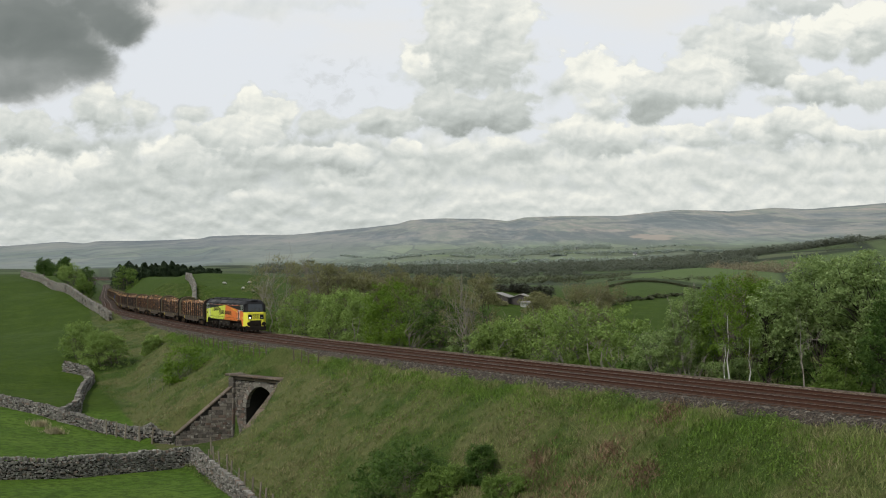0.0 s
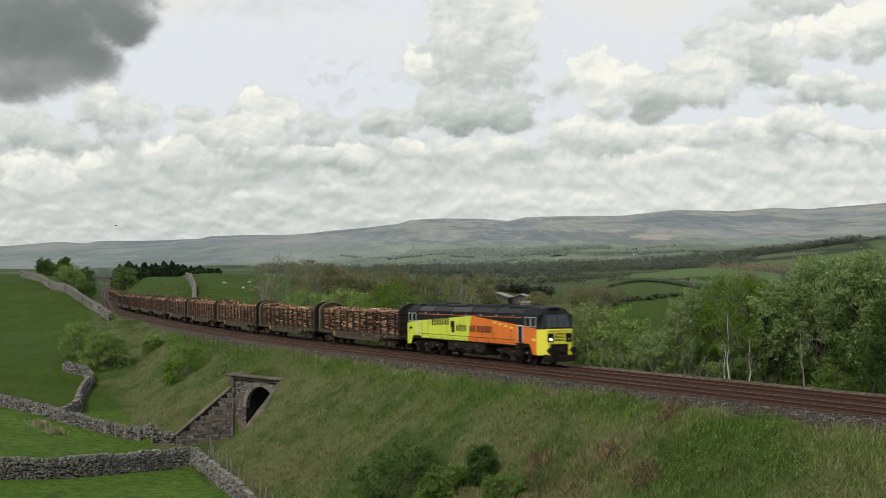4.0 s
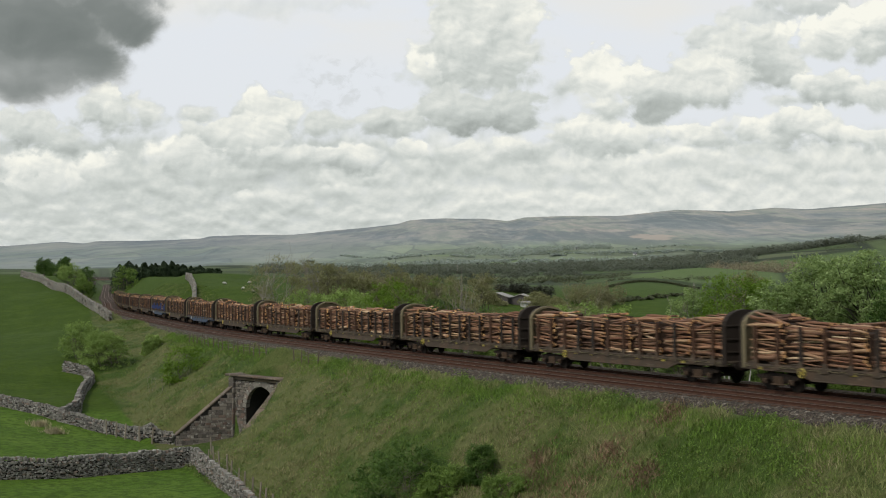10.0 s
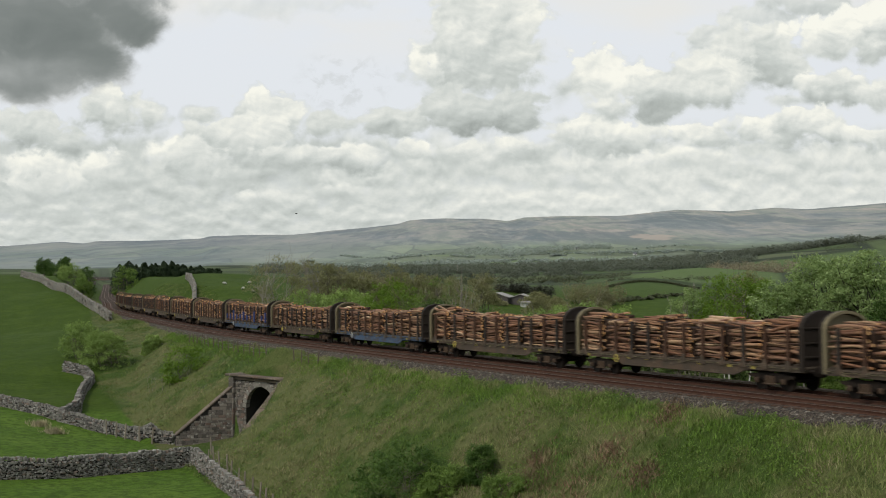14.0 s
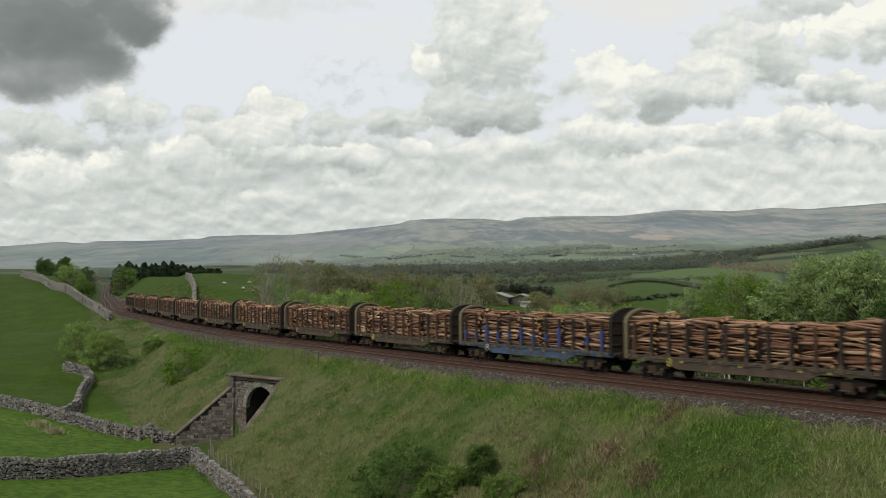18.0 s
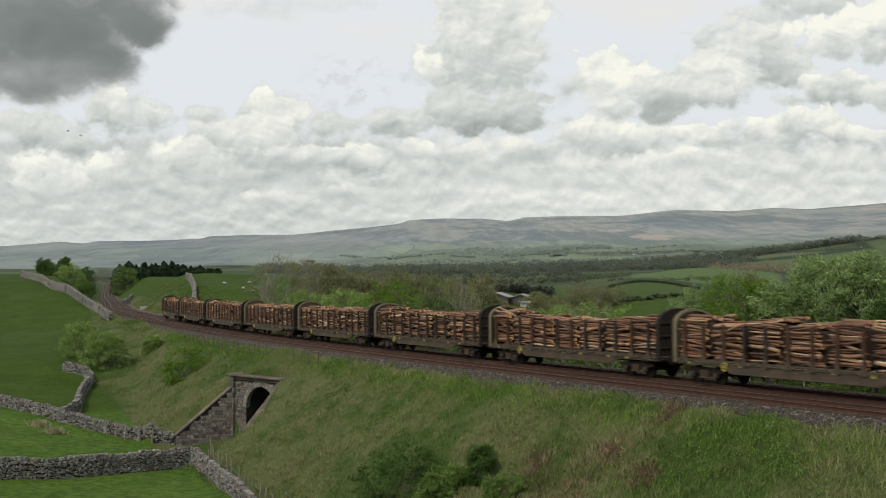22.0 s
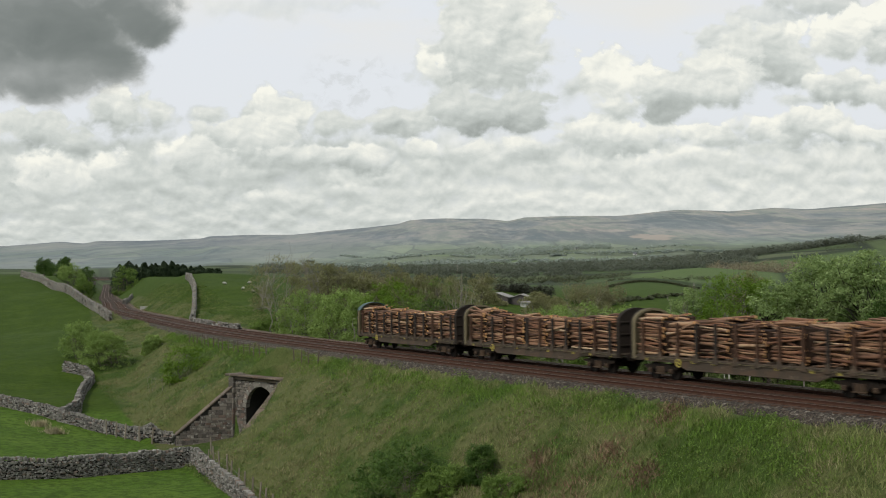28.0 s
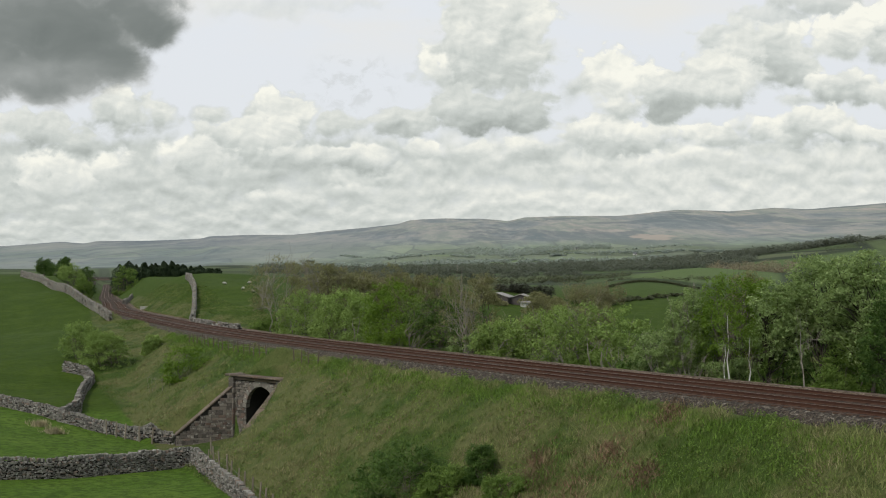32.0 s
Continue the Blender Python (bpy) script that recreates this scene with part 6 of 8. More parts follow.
# ---------------- vegetation ----------------
def leaf_material(name, c0, c1, dry=None, through_light=0.28):
    mat = bpy.data.materials.new(name)
    mat.use_nodes = True
    t = mat.node_tree
    n = Nodes(t)
    b = t.nodes["Principled BSDF"]
    out = t.nodes["Material Output"]
    co = n.position()
    col = n.mix(n.island(), c0, c1)
    col = n.mix(n.step(n.noise(co, 0.9, 4, 0.6), 0.4, 0.68, 0, 0.35), col, tuple(x * 0.65 for x in c0))
    col = n.mix(n.step(n.noise(co, 3.2, 3, 0.6), 0.40, 0.60, 0.35, 0), col, tuple(x * 0.55 for x in c0))
    col = n.mix(n.step(n.noise(co, 3.2, 3, 0.6), 0.56, 0.70, 0, 0.45), col, tuple(x * 1.25 for x in c1))
    if dry:
        col = n.mix(n.step(n.noise(co, 0.25, 4, 0.6), 0.5, 0.7, 0, 0.8), col, dry)
    n.put(b.inputs["Base Color"], col)
    b.inputs["Roughness"].default_value = 0.7
    b.inputs["Specular IOR Level"].default_value = 0.25
    tr, mx = t.nodes.new("ShaderNodeBsdfTranslucent"), t.nodes.new("ShaderNodeMixShader")
    n.put(tr.inputs[0], n.mix(0.5, col, (c1[0] * 1.3, c1[1] * 1.3, c1[2])))
    mx.inputs[0].default_value = through_light
    t.links.new(b.outputs[0], mx.inputs[1])
    t.links.new(tr.outputs[0], mx.inputs[2])
    t.links.new(mx.outputs[0], out.inputs[0])
    return mat


LEAF_FRESH = leaf_material("fresh_green_leaves", (0.095, 0.165, 0.028), (0.205, 0.300, 0.068), None, 0.36)
LEAF_SOFT = leaf_material("soft_yellow_green_leaves", (0.150, 0.232, 0.050), (0.310, 0.420, 0.125), None, 0.35)
LEAF_PALE = leaf_material("pale_silvery_leaves", (0.145, 0.225, 0.065), (0.370, 0.470, 0.200), None, 0.4)
LEAF_DARK = leaf_material("dark_green_leaves", (0.040, 0.090, 0.016), (0.105, 0.180, 0.034))
LEAF_BRIGHT = leaf_material("bright_spring_leaves", (0.090, 0.170, 0.018), (0.200, 0.310, 0.040), None, 0.42)
LEAF_OLIVE = leaf_material("olive_spring_buds", (0.165, 0.172, 0.076), (0.290, 0.285, 0.140), None, 0.4)
NEEDLE = leaf_material("dark_pine_needles", (0.024, 0.044, 0.022), (0.055, 0.084, 0.036))
# FAR_WOOD and FAR_PALE are lightened and greyed in colour to paint haze
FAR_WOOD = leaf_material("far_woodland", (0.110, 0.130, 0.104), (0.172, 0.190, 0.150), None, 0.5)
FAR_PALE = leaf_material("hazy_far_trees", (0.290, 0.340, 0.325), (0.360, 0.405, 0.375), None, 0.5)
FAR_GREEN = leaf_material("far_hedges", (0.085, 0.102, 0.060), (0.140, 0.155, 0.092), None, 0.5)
BARK_GREY = paint("grey_bark", (0.16, 0.14, 0.11), 0.9, 0, 0.6, (0.06, 0.05, 0.04), 0.5, 3.0, 0.5)
BARK_PALE = paint("pale_bark", (0.29, 0.265, 0.22), 0.9, 0, 0.5, (0.18, 0.16, 0.12), 0.4, 3.0, 0.4)
BARK_BIRCH = paint("white_birch_bark", (0.62, 0.60, 0.55), 0.8, 0, 0.4, (0.06, 0.055, 0.05), 0.6, 4.0, 0.4)
BARK_DARK = paint("dark_bark", (0.060, 0.050, 0.040), 0.95, 0, 0.6, (0.03, 0.03, 0.02), 0.5, 3.0, 0.5)


def fast_mesh(name, verts, faces, mat):
    """A mesh from arrays; faces all have the same number of corners."""
    me = bpy.data.meshes.new(name)
    nf, k = faces.shape
    me.vertices.add(len(verts))
    me.vertices.foreach_set("co", verts.astype(np.float32).ravel())
    me.loops.add(nf * k)
    me.loops.foreach_set("vertex_index", faces.astype(np.int32).ravel())
    me.polygons.add(nf)
    me.polygons.foreach_set("loop_start", np.arange(0, nf * k, k, dtype=np.int32))
    me.polygons.foreach_set("loop_total", np.full(nf, k, dtype=np.int32))
    me.materials.append(mat)
    me.update(calc_edges=True)
    me.validate()
    return me


def leaf_cards(rng, centres, size, up=0.35, away=None, wide=(0.55, 0.9)):
    """Small pointed leaf sprays round the given centres, facing mostly outwards and up."""
    n = len(centres)
    nrm = rng.normal(size=(n, 3))
    if away is not None:
        a = centres - away
        nrm = nrm * 0.6 + a / (np.linalg.norm(a, axis=1, keepdims=True) + 1e-6)
    nrm[:, 2] += up
    nrm /= np.linalg.norm(nrm, axis=1, keepdims=True)
    t = np.cross(nrm, rng.normal(size=(n, 3)))
    t /= np.linalg.norm(t, axis=1, keepdims=True) + 1e-9
    s = np.cross(nrm, t)
    ln = size * rng.uniform(0.6, 1.4, (n, 1))
    wd = ln * rng.uniform(*wide, (n, 1))
    v = np.stack([centres - t * ln * 0.5, centres + s * wd * 0.5 + t * ln * 0.15, centres - s * wd * 0.5 + t * ln * 0.45], 1)
    f = np.arange(3 * n).reshape(n, 3)
    return v.reshape(-1, 3), f


def bent(rng, p, q, k=3, sag=0.08):
    d = q - p
    ln = np.linalg.norm(d)
    pts = [p + d * (i / k) for i in range(k + 1)]
    for i in range(1, k):
        pts[i] = pts[i] + rng.normal(size=3) * ln * sag * 0.6 + np.array([0, 0, ln * sag * 0.5])
    return pts


def tree(name, label, category, b_, d_, width, leaf, bark, seed, top, cover=1.0, size=0.16, stems=1, crown_base=0.22, clusters=60, depth=None, sink=0.0, bare=0.0, lumpy=0.55, group=""):
    """A trunk or several stems, limbs to leafy clusters spread unevenly through the crown."""
    rng = np.random.default_rng(seed)
    x, y = polar(b_, d_)
    z = ground_z(x, y) - sink - (0.13 * width if stems > 3 else 0.0)
    height = max(top - z, 0.8)
    th = tagged(new(name), label, category, group)
    th.location = (x, y, z)
    depth = depth or width
    size *= 0.70
    slim = bark is BARK_BIRCH or leaf is None
    dome = stems >= 4                                     # bushes are leafy down to the ground
    clusters = int(clusters * (2.5 if dome else 1.0 if 0.5 < bare < 1 else 2.2))
    hw, hd = width / 2, depth / 2
    cz0 = height * crown_base
    ch = height - cz0
    # unevenly swollen crown: a few lobes
    lobes = []
    for i in range(7):
        a, e = rng.uniform(0, 6.283), rng.uniform(-0.5, 1.0)
        lobes.append((np.array([math.cos(a) * math.cos(e), math.sin(a) * math.cos(e), math.sin(e)]), rng.uniform(-0.25, 0.28) * lumpy))
    low = min(ground_z(x + hw * a * 0.8, y + hd * c * 0.8) for a, c in ((1, 0), (-1, 0), (0, 1), (0, -1))) - z + 0.1
    cen = []
    while len(cen) < clusters:
        u = rng.normal(size=3)
        u /= np.linalg.norm(u)
        r = rng.uniform(0.4 if dome else 0.25, 1.0) ** 0.45
        swell = 1.0 + sum(w * max(0, u @ l) ** 2 for l, w in lobes)
        if dome:
            q = np.array([u[0] * hw, u[1] * hd, math.copysign(abs(u[2]) ** 0.66, u[2]) * (height * 0.92 if u[2] > 0 else 1.6 * max(-low, 0.1))]) * r * min(swell, 1.12) + np.array([0, 0, 0.10 * height])
        else:
            q = np.array([u[0] * hw, u[1] * hd, u[2] * ch / 2]) * r * min(swell, 1.12) + np.array([0, 0, cz0 + ch / 2])
        if q[2] > (low if dome else 0.25) and u[2] > -0.85:
            cen.append(q)
    cen = np.array(cen)
    wood, limb = Builder(), Builder()
    heads = []
    for s in range(stems):
        off = rng.normal(size=2) * (0.10 * width if stems > 1 else 0.0)
        lean = rng.normal(size=2) * (0.03 if slim else 0.06) * height + off * 0.7
        r0 = max(0.03, 0.016 * height) * (1.0 if stems == 1 else 0.75) * (0.55 if bark is BARK_BIRCH or bare > 0.5 else 1.0)
        head = np.array([off[0] + lean[0], off[1] + lean[1], cz0 + ch * rng.uniform(0.45, 0.7)])
        pts = bent(rng, np.array([off[0], off[1], -0.4]), head, 6, 0.015 if slim else 0.05)
        wood.tube(pts, [r0 * (1.25 - 0.95 * i / 6) for i in range(7)], 9)
        heads.append(pts)
    for c in cen[: int(len(cen) * (0.3 if dome else 0.16 if slim else 0.4))]:
        pts = heads[rng.integers(len(heads))]
        k = int(np.clip(np.searchsorted([p[2] for p in pts], c[2] * rng.uniform(0.35, 0.75)), 2, len(pts) - 1))
        r = max(0.010, 0.0045 * height) * rng.uniform(0.5, 1.2)
        limb.tube(bent(rng, pts[k], c, 4, 0.12), [r * (1 - 0.19 * i) for i in range(5)], 5)
        if bare > 0:
            for j in range(int(8 * bare)):
                tip = c + rng.normal(size=3) * np.array([hw, hd, ch * 0.5]) * 0.22 + np.array([0, 0, 0.12 * ch])
                limb.tube(bent(rng, pts[k] * 0.35 + c * 0.65, tip, 3, 0.1), [r * 0.55, r * 0.42, r * 0.3, r * 0.15], 3, False)
    part("trunk", wood, bark, th, mend=False, smooth=True)
    part("branchwork", limb, BARK_GREY if bark is BARK_BIRCH else bark, th, mend=False)
    if leaf:
        rc = 0.86 * (hw * hd * ch / 2) ** (1 / 3) / clusters ** (1 / 3)
        total = int(min(19000, cover * clusters * (15.0 if dome else 6.5) * rc * rc / (0.45 * size * size)))
        weight = rng.uniform(0.6, 1.4, clusters)
        rad = rc * rng.uniform(0.7, 1.35, clusters)
        # leaves stand in short sprays along the twig ends
        m = 8
        sprays = max(total // m, 8)
        per = rng.multinomial(sprays, weight / weight.sum())
        who = np.repeat(np.arange(clusters), per)
        u = rng.normal(size=(sprays, 3))
        u[:, 2] = np.where(rng.random(sprays) < (0.80 if dome else 0.75), abs(u[:, 2]), u[:, 2])
        u /= np.linalg.norm(u, axis=1, keepdims=True)
        tip = cen[who] + u * (rad[who] * rng.uniform(0.45, 1.10, sprays) ** 0.6)[:, None] * np.array([1, 1, 0.75])
        way = u + rng.normal(size=(sprays, 3)) * 0.45 + np.array([0.15, 0, 0.55])
        way *= (size * rng.uniform(1.5, 3.2, (sprays, 1))) / np.linalg.norm(way, axis=1, keepdims=True)
        t = rng.uniform(-0.25, 1.0, (sprays, m, 1))
        pos = tip[:, None] + way[:, None] * t + rng.normal(size=(sprays, m, 3)) * size * (0.62 - 0.34 * t)
        pos = pos.reshape(-1, 3)
        pos[:, 2] = np.maximum(pos[:, 2], (low if dome else 0.05) + rng.uniform(0, 0.3, len(pos)))
        v, f = leaf_cards(rng, pos, size * 1.28, up=0.55, away=np.repeat(tip - way * 0.6, m, axis=0), wide=(0.38, 0.66))
        part("crown", fast_mesh("crown", v, f, leaf), None, th)
    return th


# wood on the far side of the line, from near to far
tree("tree", "tall broad tree with pale silvery-green leaves beside the railway", "tree", 0.3, 65.5, 3.6, LEAF_PALE, BARK_DARK, 10, 9.25, 1.0, 0.2, 2, 0.36, 60, 3.2, bare=0.0, lumpy=0.7)
tree("tree", "tall broad tree with pale silvery-green leaves beside the railway", "tree", 0.334, 65, 4.8, LEAF_PALE, BARK_DARK, 11, 10.85, 1.0, 0.2, 3, 0.38, 90, 4.4, bare=0.0, lumpy=0.7)
tree("tree", "tall broad tree with pale silvery-green leaves beside the railway", "tree", 0.38, 62, 5.4, LEAF_PALE, BARK_DARK, 12, 11.2, 1.0, 0.2, 3, 0.36, 95, 4.6, bare=0.0, lumpy=0.7)
tree("tree", "dark leafy tree at the edge of the trackside wood", "tree", 0.397, 56.5, 3.4, LEAF_DARK, BARK_DARK, 13, 9.0, 1.0, 0.15, 2, 0.15, 60, 3.0, bare=0.0, lumpy=0.7)
tree("tree", "tree with fine bright green spring leaves beside the railway", "tree", 0.2535, 71, 4.7, LEAF_BRIGHT, BARK_GREY, 14, 9.95, 1.0, 0.14, 2, 0.34, 90, 4.0, bare=0.0, lumpy=0.7)
tree("tree", "slim tree with fine bright green spring leaves", "tree", 0.281, 72, 2.6, LEAF_BRIGHT, BARK_GREY, 15, 9.8, 0.9, 0.14, 1, 0.4, 50, 2.6, bare=0.0, lumpy=0.7)
tree("tree", "slim tree with pale silvery leaves at the wood's edge", "tree", 0.214, 72, 2.9, LEAF_PALE, BARK_PALE, 9, 8.85, 0.9, 0.17, 3, 0.14, 60, 2.8, bare=0.2, lumpy=0.7)
tree("bush", "pale willow bush with silvery leaves by the track", "bush", 0.192, 73, 3.4, LEAF_PALE, BARK_PALE, 19, 6.6, 0.6, 0.16, 4, 0.06, 40, 3.0, bare=0.6, lumpy=0.7)
tree("bush", "tangle of pale stems and thin leaves by the track", "bush", 0.222, 70.5, 3.0, LEAF_FRESH, BARK_PALE, 8, 6.2, 0.25, 0.14, 4, 0.06, 34, 2.4, bare=0.9, lumpy=0.7)
# thickets added to block the field; their dark leaves paint the wood's shade
tree("bush", "added thicket behind the trackside trees, dark leaves standing for shade", "bush", 0.236, 76, 4.6, LEAF_DARK, BARK_DARK, 700, 6.6, 1.0, 0.17, 5, 0.03, 46, 4.0, bare=0.0, lumpy=0.7)
tree("bush", "added thicket behind the trackside trees, dark leaves standing for shade", "bush", 0.27, 76, 5, LEAF_DARK, BARK_DARK, 701, 6.9, 1.0, 0.17, 5, 0.03, 46, 4.0, bare=0.0, lumpy=0.7)
tree("bush", "added thicket behind the trackside trees, dark leaves standing for shade", "bush", 0.305, 73, 5, LEAF_DARK, BARK_DARK, 702, 6.6, 1.0, 0.17, 5, 0.03, 46, 4.0, bare=0.0, lumpy=0.7)
tree("bush", "added thicket behind the trackside trees, dark leaves standing for shade", "bush", 0.34, 71, 5, LEAF_DARK, BARK_DARK, 703, 6.8, 1.0, 0.17, 5, 0.03, 46, 4.0, bare=0.0, lumpy=0.7)
tree("bush", "added thicket behind the trackside trees, dark leaves standing for shade", "bush", 0.376, 69, 5, LEAF_DARK, BARK_DARK, 704, 7.2, 1.0, 0.17, 5, 0.03, 46, 4.0, bare=0.0, lumpy=0.7)
tree("bush", "added thicket behind the trackside trees, dark leaves standing for shade", "bush", 0.41, 66, 5, LEAF_DARK, BARK_DARK, 705, 7.4, 1.0, 0.17, 5, 0.03, 46, 4.0, bare=0.0, lumpy=0.7)
tree("bush", "green undergrowth bush beneath trackside trees", "bush", 0.337, 60.5, 2.0, LEAF_FRESH, BARK_GREY, 20, 4.9, 0.8, 0.13, 4, 0.03, 30, 1.8, bare=0.0, lumpy=0.7)
tree("bush", "green undergrowth bush beneath trackside trees", "bush", 0.292, 66.0, 2.6, LEAF_FRESH, BARK_GREY, 21, 5.0, 0.8, 0.13, 4, 0.03, 30, 2.0, bare=0.0, lumpy=0.7)
tree("bush", "dark undergrowth bush in the shade of trees", "bush", 0.186, 77.5, 4.4, LEAF_DARK, BARK_DARK, 22, 6.3, 1.0, 0.15, 5, 0.03, 60, 3.8, bare=0.0, lumpy=0.7)
tree("bush", "wide rounded pale green bush behind the track", "bush", 0.158, 81.5, 5.2, LEAF_SOFT, BARK_PALE, 23, 7.2, 1.0, 0.245, 4, 0.05, 70, 4.4, bare=0.2, lumpy=0.7)
tree("bush", "wide rounded pale green bush behind the track", "bush", 0.124, 85, 8.0, LEAF_SOFT, BARK_PALE, 24, 7.8, 1.0, 0.245, 4, 0.05, 90, 5.8, bare=0.25, lumpy=0.7)
tree("bush", "wide rounded green bush behind the track", "bush", 0.083, 88.5, 7.6, LEAF_SOFT, BARK_PALE, 25, 7.4, 1.0, 0.245, 4, 0.05, 80, 5.4, bare=0.25, lumpy=0.7)
tree("bush", "low green bush with pale stems behind the track", "bush", 0.052, 90, 5.4, LEAF_SOFT, BARK_PALE, 26, 6.3, 0.9, 0.245, 4, 0.05, 46, 3.4, bare=0.4, lumpy=0.7)
tree("birch_tree", "slender birch with a straight white trunk and bright leaves", "birch tree", 0.2535, 66.6, 1.7, LEAF_BRIGHT, BARK_BIRCH, 16, 8.3, 0.5, 0.12, 1, 0.62, 24, 1.5, bare=0.0, lumpy=0.7)
tree("birch_tree", "short slender birch stem beside a taller one", "birch tree", 0.2488, 66.6, 1.0, LEAF_BRIGHT, BARK_BIRCH, 316, 6.3, 0.4, 0.12, 1, 0.62, 14, 1.0, bare=0.0, lumpy=0.7)
tree("birch_tree", "leaning slender birch with a white trunk", "birch tree", 0.27, 65.2, 1.4, LEAF_FRESH, BARK_BIRCH, 17, 7.2, 0.4, 0.12, 1, 0.6, 16, 1.2, bare=0.0, lumpy=0.7)
tree("tree", "dead pale branching tree among green leaves", "tree", 0.3195, 61.5, 2.6, None, BARK_PALE, 18, 7.75, 0, 0.1, 1, 0.45, 20, 2.2, bare=0.6, lumpy=0.7)
tree("tree", "bare pale-branched tree barely in leaf", "tree", 0.0165, 98.5, 4.2, LEAF_OLIVE, BARK_PALE, 27, 9.85, 0.15, 0.13, 3, 0.2, 40, 3.8, bare=0.3, lumpy=0.7)
tree("tree", "dense twiggy tree just coming into leaf", "tree", -0.0115, 104.5, 6.6, LEAF_FRESH, BARK_GREY, 28, 8.75, 0.5, 0.15, 4, 0.06, 80, 6.6, bare=0.7, lumpy=0.7)
tree("tree", "dark green leafy tree behind a bare one", "tree", -0.0465, 110.5, 6.4, LEAF_BRIGHT, BARK_GREY, 29, 8.85, 1.0, 0.19, 3, 0.06, 80, 5.9, bare=0.0, lumpy=0.7)
tree("tree", "dark green leafy tree behind a bare one", "tree", 0.003, 104, 7.8, LEAF_DARK, BARK_GREY, 37, 7.92, 1.0, 0.19, 3, 0.06, 80, 6.6, bare=0.0, lumpy=0.7)
tree("bush", "bright green bush at the track's edge", "bush", -0.036, 105.0, 3.6, LEAF_BRIGHT, BARK_GREY, 30, 4.75, 1.0, 0.16, 5, 0.02, 50, 4.1, bare=0.0, lumpy=0.7)
tree("bush", "rounded pale green bush behind the track", "bush", -0.0895, 122.5, 8.0, LEAF_SOFT, BARK_GREY, 31, 7.5, 1.0, 0.245, 4, 0.05, 80, 6.5, bare=0.0, lumpy=0.7)
tree("bush", "rounded green bush behind the track", "bush", -0.1215, 134.0, 7.6, LEAF_SOFT, BARK_PALE, 32, 6.9, 1.0, 0.245, 4, 0.05, 60, 5.8, bare=0.3, lumpy=0.7)
tree("bush", "green bush behind the track beside paler ones", "bush", -0.0695, 115.0, 5.0, LEAF_SOFT, BARK_PALE, 33, 7.5, 1.0, 0.245, 4, 0.05, 50, 4.3, bare=0.3, lumpy=0.7)
tree("bush", "low green bush behind the track", "bush", -0.152, 149.5, 6.73, LEAF_FRESH, BARK_GREY, 38, 3.87, 0.9, 0.2, 4, 0.05, 44, 5.0, bare=0.0, lumpy=0.7)
tree("tree", "tall sparse tree with bare brown twigs", "tree", -0.146, 150, 8.25, LEAF_OLIVE, BARK_PALE, 34, 12.4, 0.45, 0.15, 3, 0.12, 60, 7.0, bare=0.9, lumpy=0.7)
tree("tree", "sparse grey tree with bare twigs", "tree", -0.1195, 168, 5.88, LEAF_OLIVE, BARK_PALE, 35, 12.2, 0.35, 0.15, 3, 0.3, 50, 5.0, bare=0.9, lumpy=0.7)
tree("tree", "low twiggy tree coming into leaf", "tree", -0.0995, 185, 7.4, LEAF_OLIVE, BARK_GREY, 36, 10.93, 0.5, 0.22, 4, 0.1, 60, 6.3, bare=0.8, lumpy=0.7)
tree("tree", "brown-green scrub tree barely in leaf across the field", "tree", -0.112, 200, 10.0, LEAF_OLIVE, BARK_GREY, 60, 8.8, 0.6, 0.27, 4, 0.06, 50, 8.5, bare=0.4, lumpy=0.7)
tree("tree", "brown-green scrub tree barely in leaf across the field", "tree", -0.072, 190, 10.45, LEAF_OLIVE, BARK_GREY, 61, 9.62, 0.6, 0.27, 4, 0.06, 50, 8.9, bare=0.4, lumpy=0.7)
tree("tree", "brown-green scrub tree barely in leaf across the field", "tree", -0.042, 200, 6.0, LEAF_OLIVE, BARK_GREY, 62, 10.2, 0.6, 0.27, 4, 0.06, 50, 5.1, bare=0.4, lumpy=0.7)
tree("tree", "brown-green scrub tree barely in leaf across the field", "tree", -0.0245, 195, 11.7, LEAF_OLIVE, BARK_GREY, 63, 9.41, 0.6, 0.27, 4, 0.06, 50, 9.9, bare=0.4, lumpy=0.7)
tree("tree", "brown-green scrub tree barely in leaf across the field", "tree", 0.008, 210, 11.55, LEAF_OLIVE, BARK_GREY, 64, 8.74, 0.6, 0.27, 4, 0.06, 50, 9.8, bare=0.4, lumpy=0.7)
tree("tree", "brown-green scrub tree barely in leaf across the field", "tree", 0.033, 180, 7.2, LEAF_OLIVE, BARK_GREY, 65, 9.28, 0.6, 0.27, 4, 0.06, 50, 6.1, bare=0.4, lumpy=0.7)
tree("tree", "brown-green scrub tree barely in leaf across the field", "tree", 0.083, 190, 6.65, LEAF_OLIVE, BARK_GREY, 66, 6.2, 0.6, 0.27, 4, 0.06, 50, 5.7, bare=0.4, lumpy=0.7)
tree("tree", "brown-green scrub tree barely in leaf across the field", "tree", 0.113, 195, 8.78, LEAF_OLIVE, BARK_GREY, 67, 6.29, 0.6, 0.27, 4, 0.06, 50, 7.5, bare=0.4, lumpy=0.7)
tree("tree", "brown-green scrub tree barely in leaf across the field", "tree", 0.138, 170, 5.1, LEAF_OLIVE, BARK_GREY, 68, 5.75, 0.6, 0.27, 4, 0.06, 50, 4.3, bare=0.4, lumpy=0.7)
tree("tree", "brown-green scrub tree barely in leaf across the field", "tree", 0.273, 125, 6.25, LEAF_OLIVE, BARK_GREY, 69, 10.62, 0.6, 0.27, 4, 0.06, 50, 5.3, bare=0.4, lumpy=0.7)
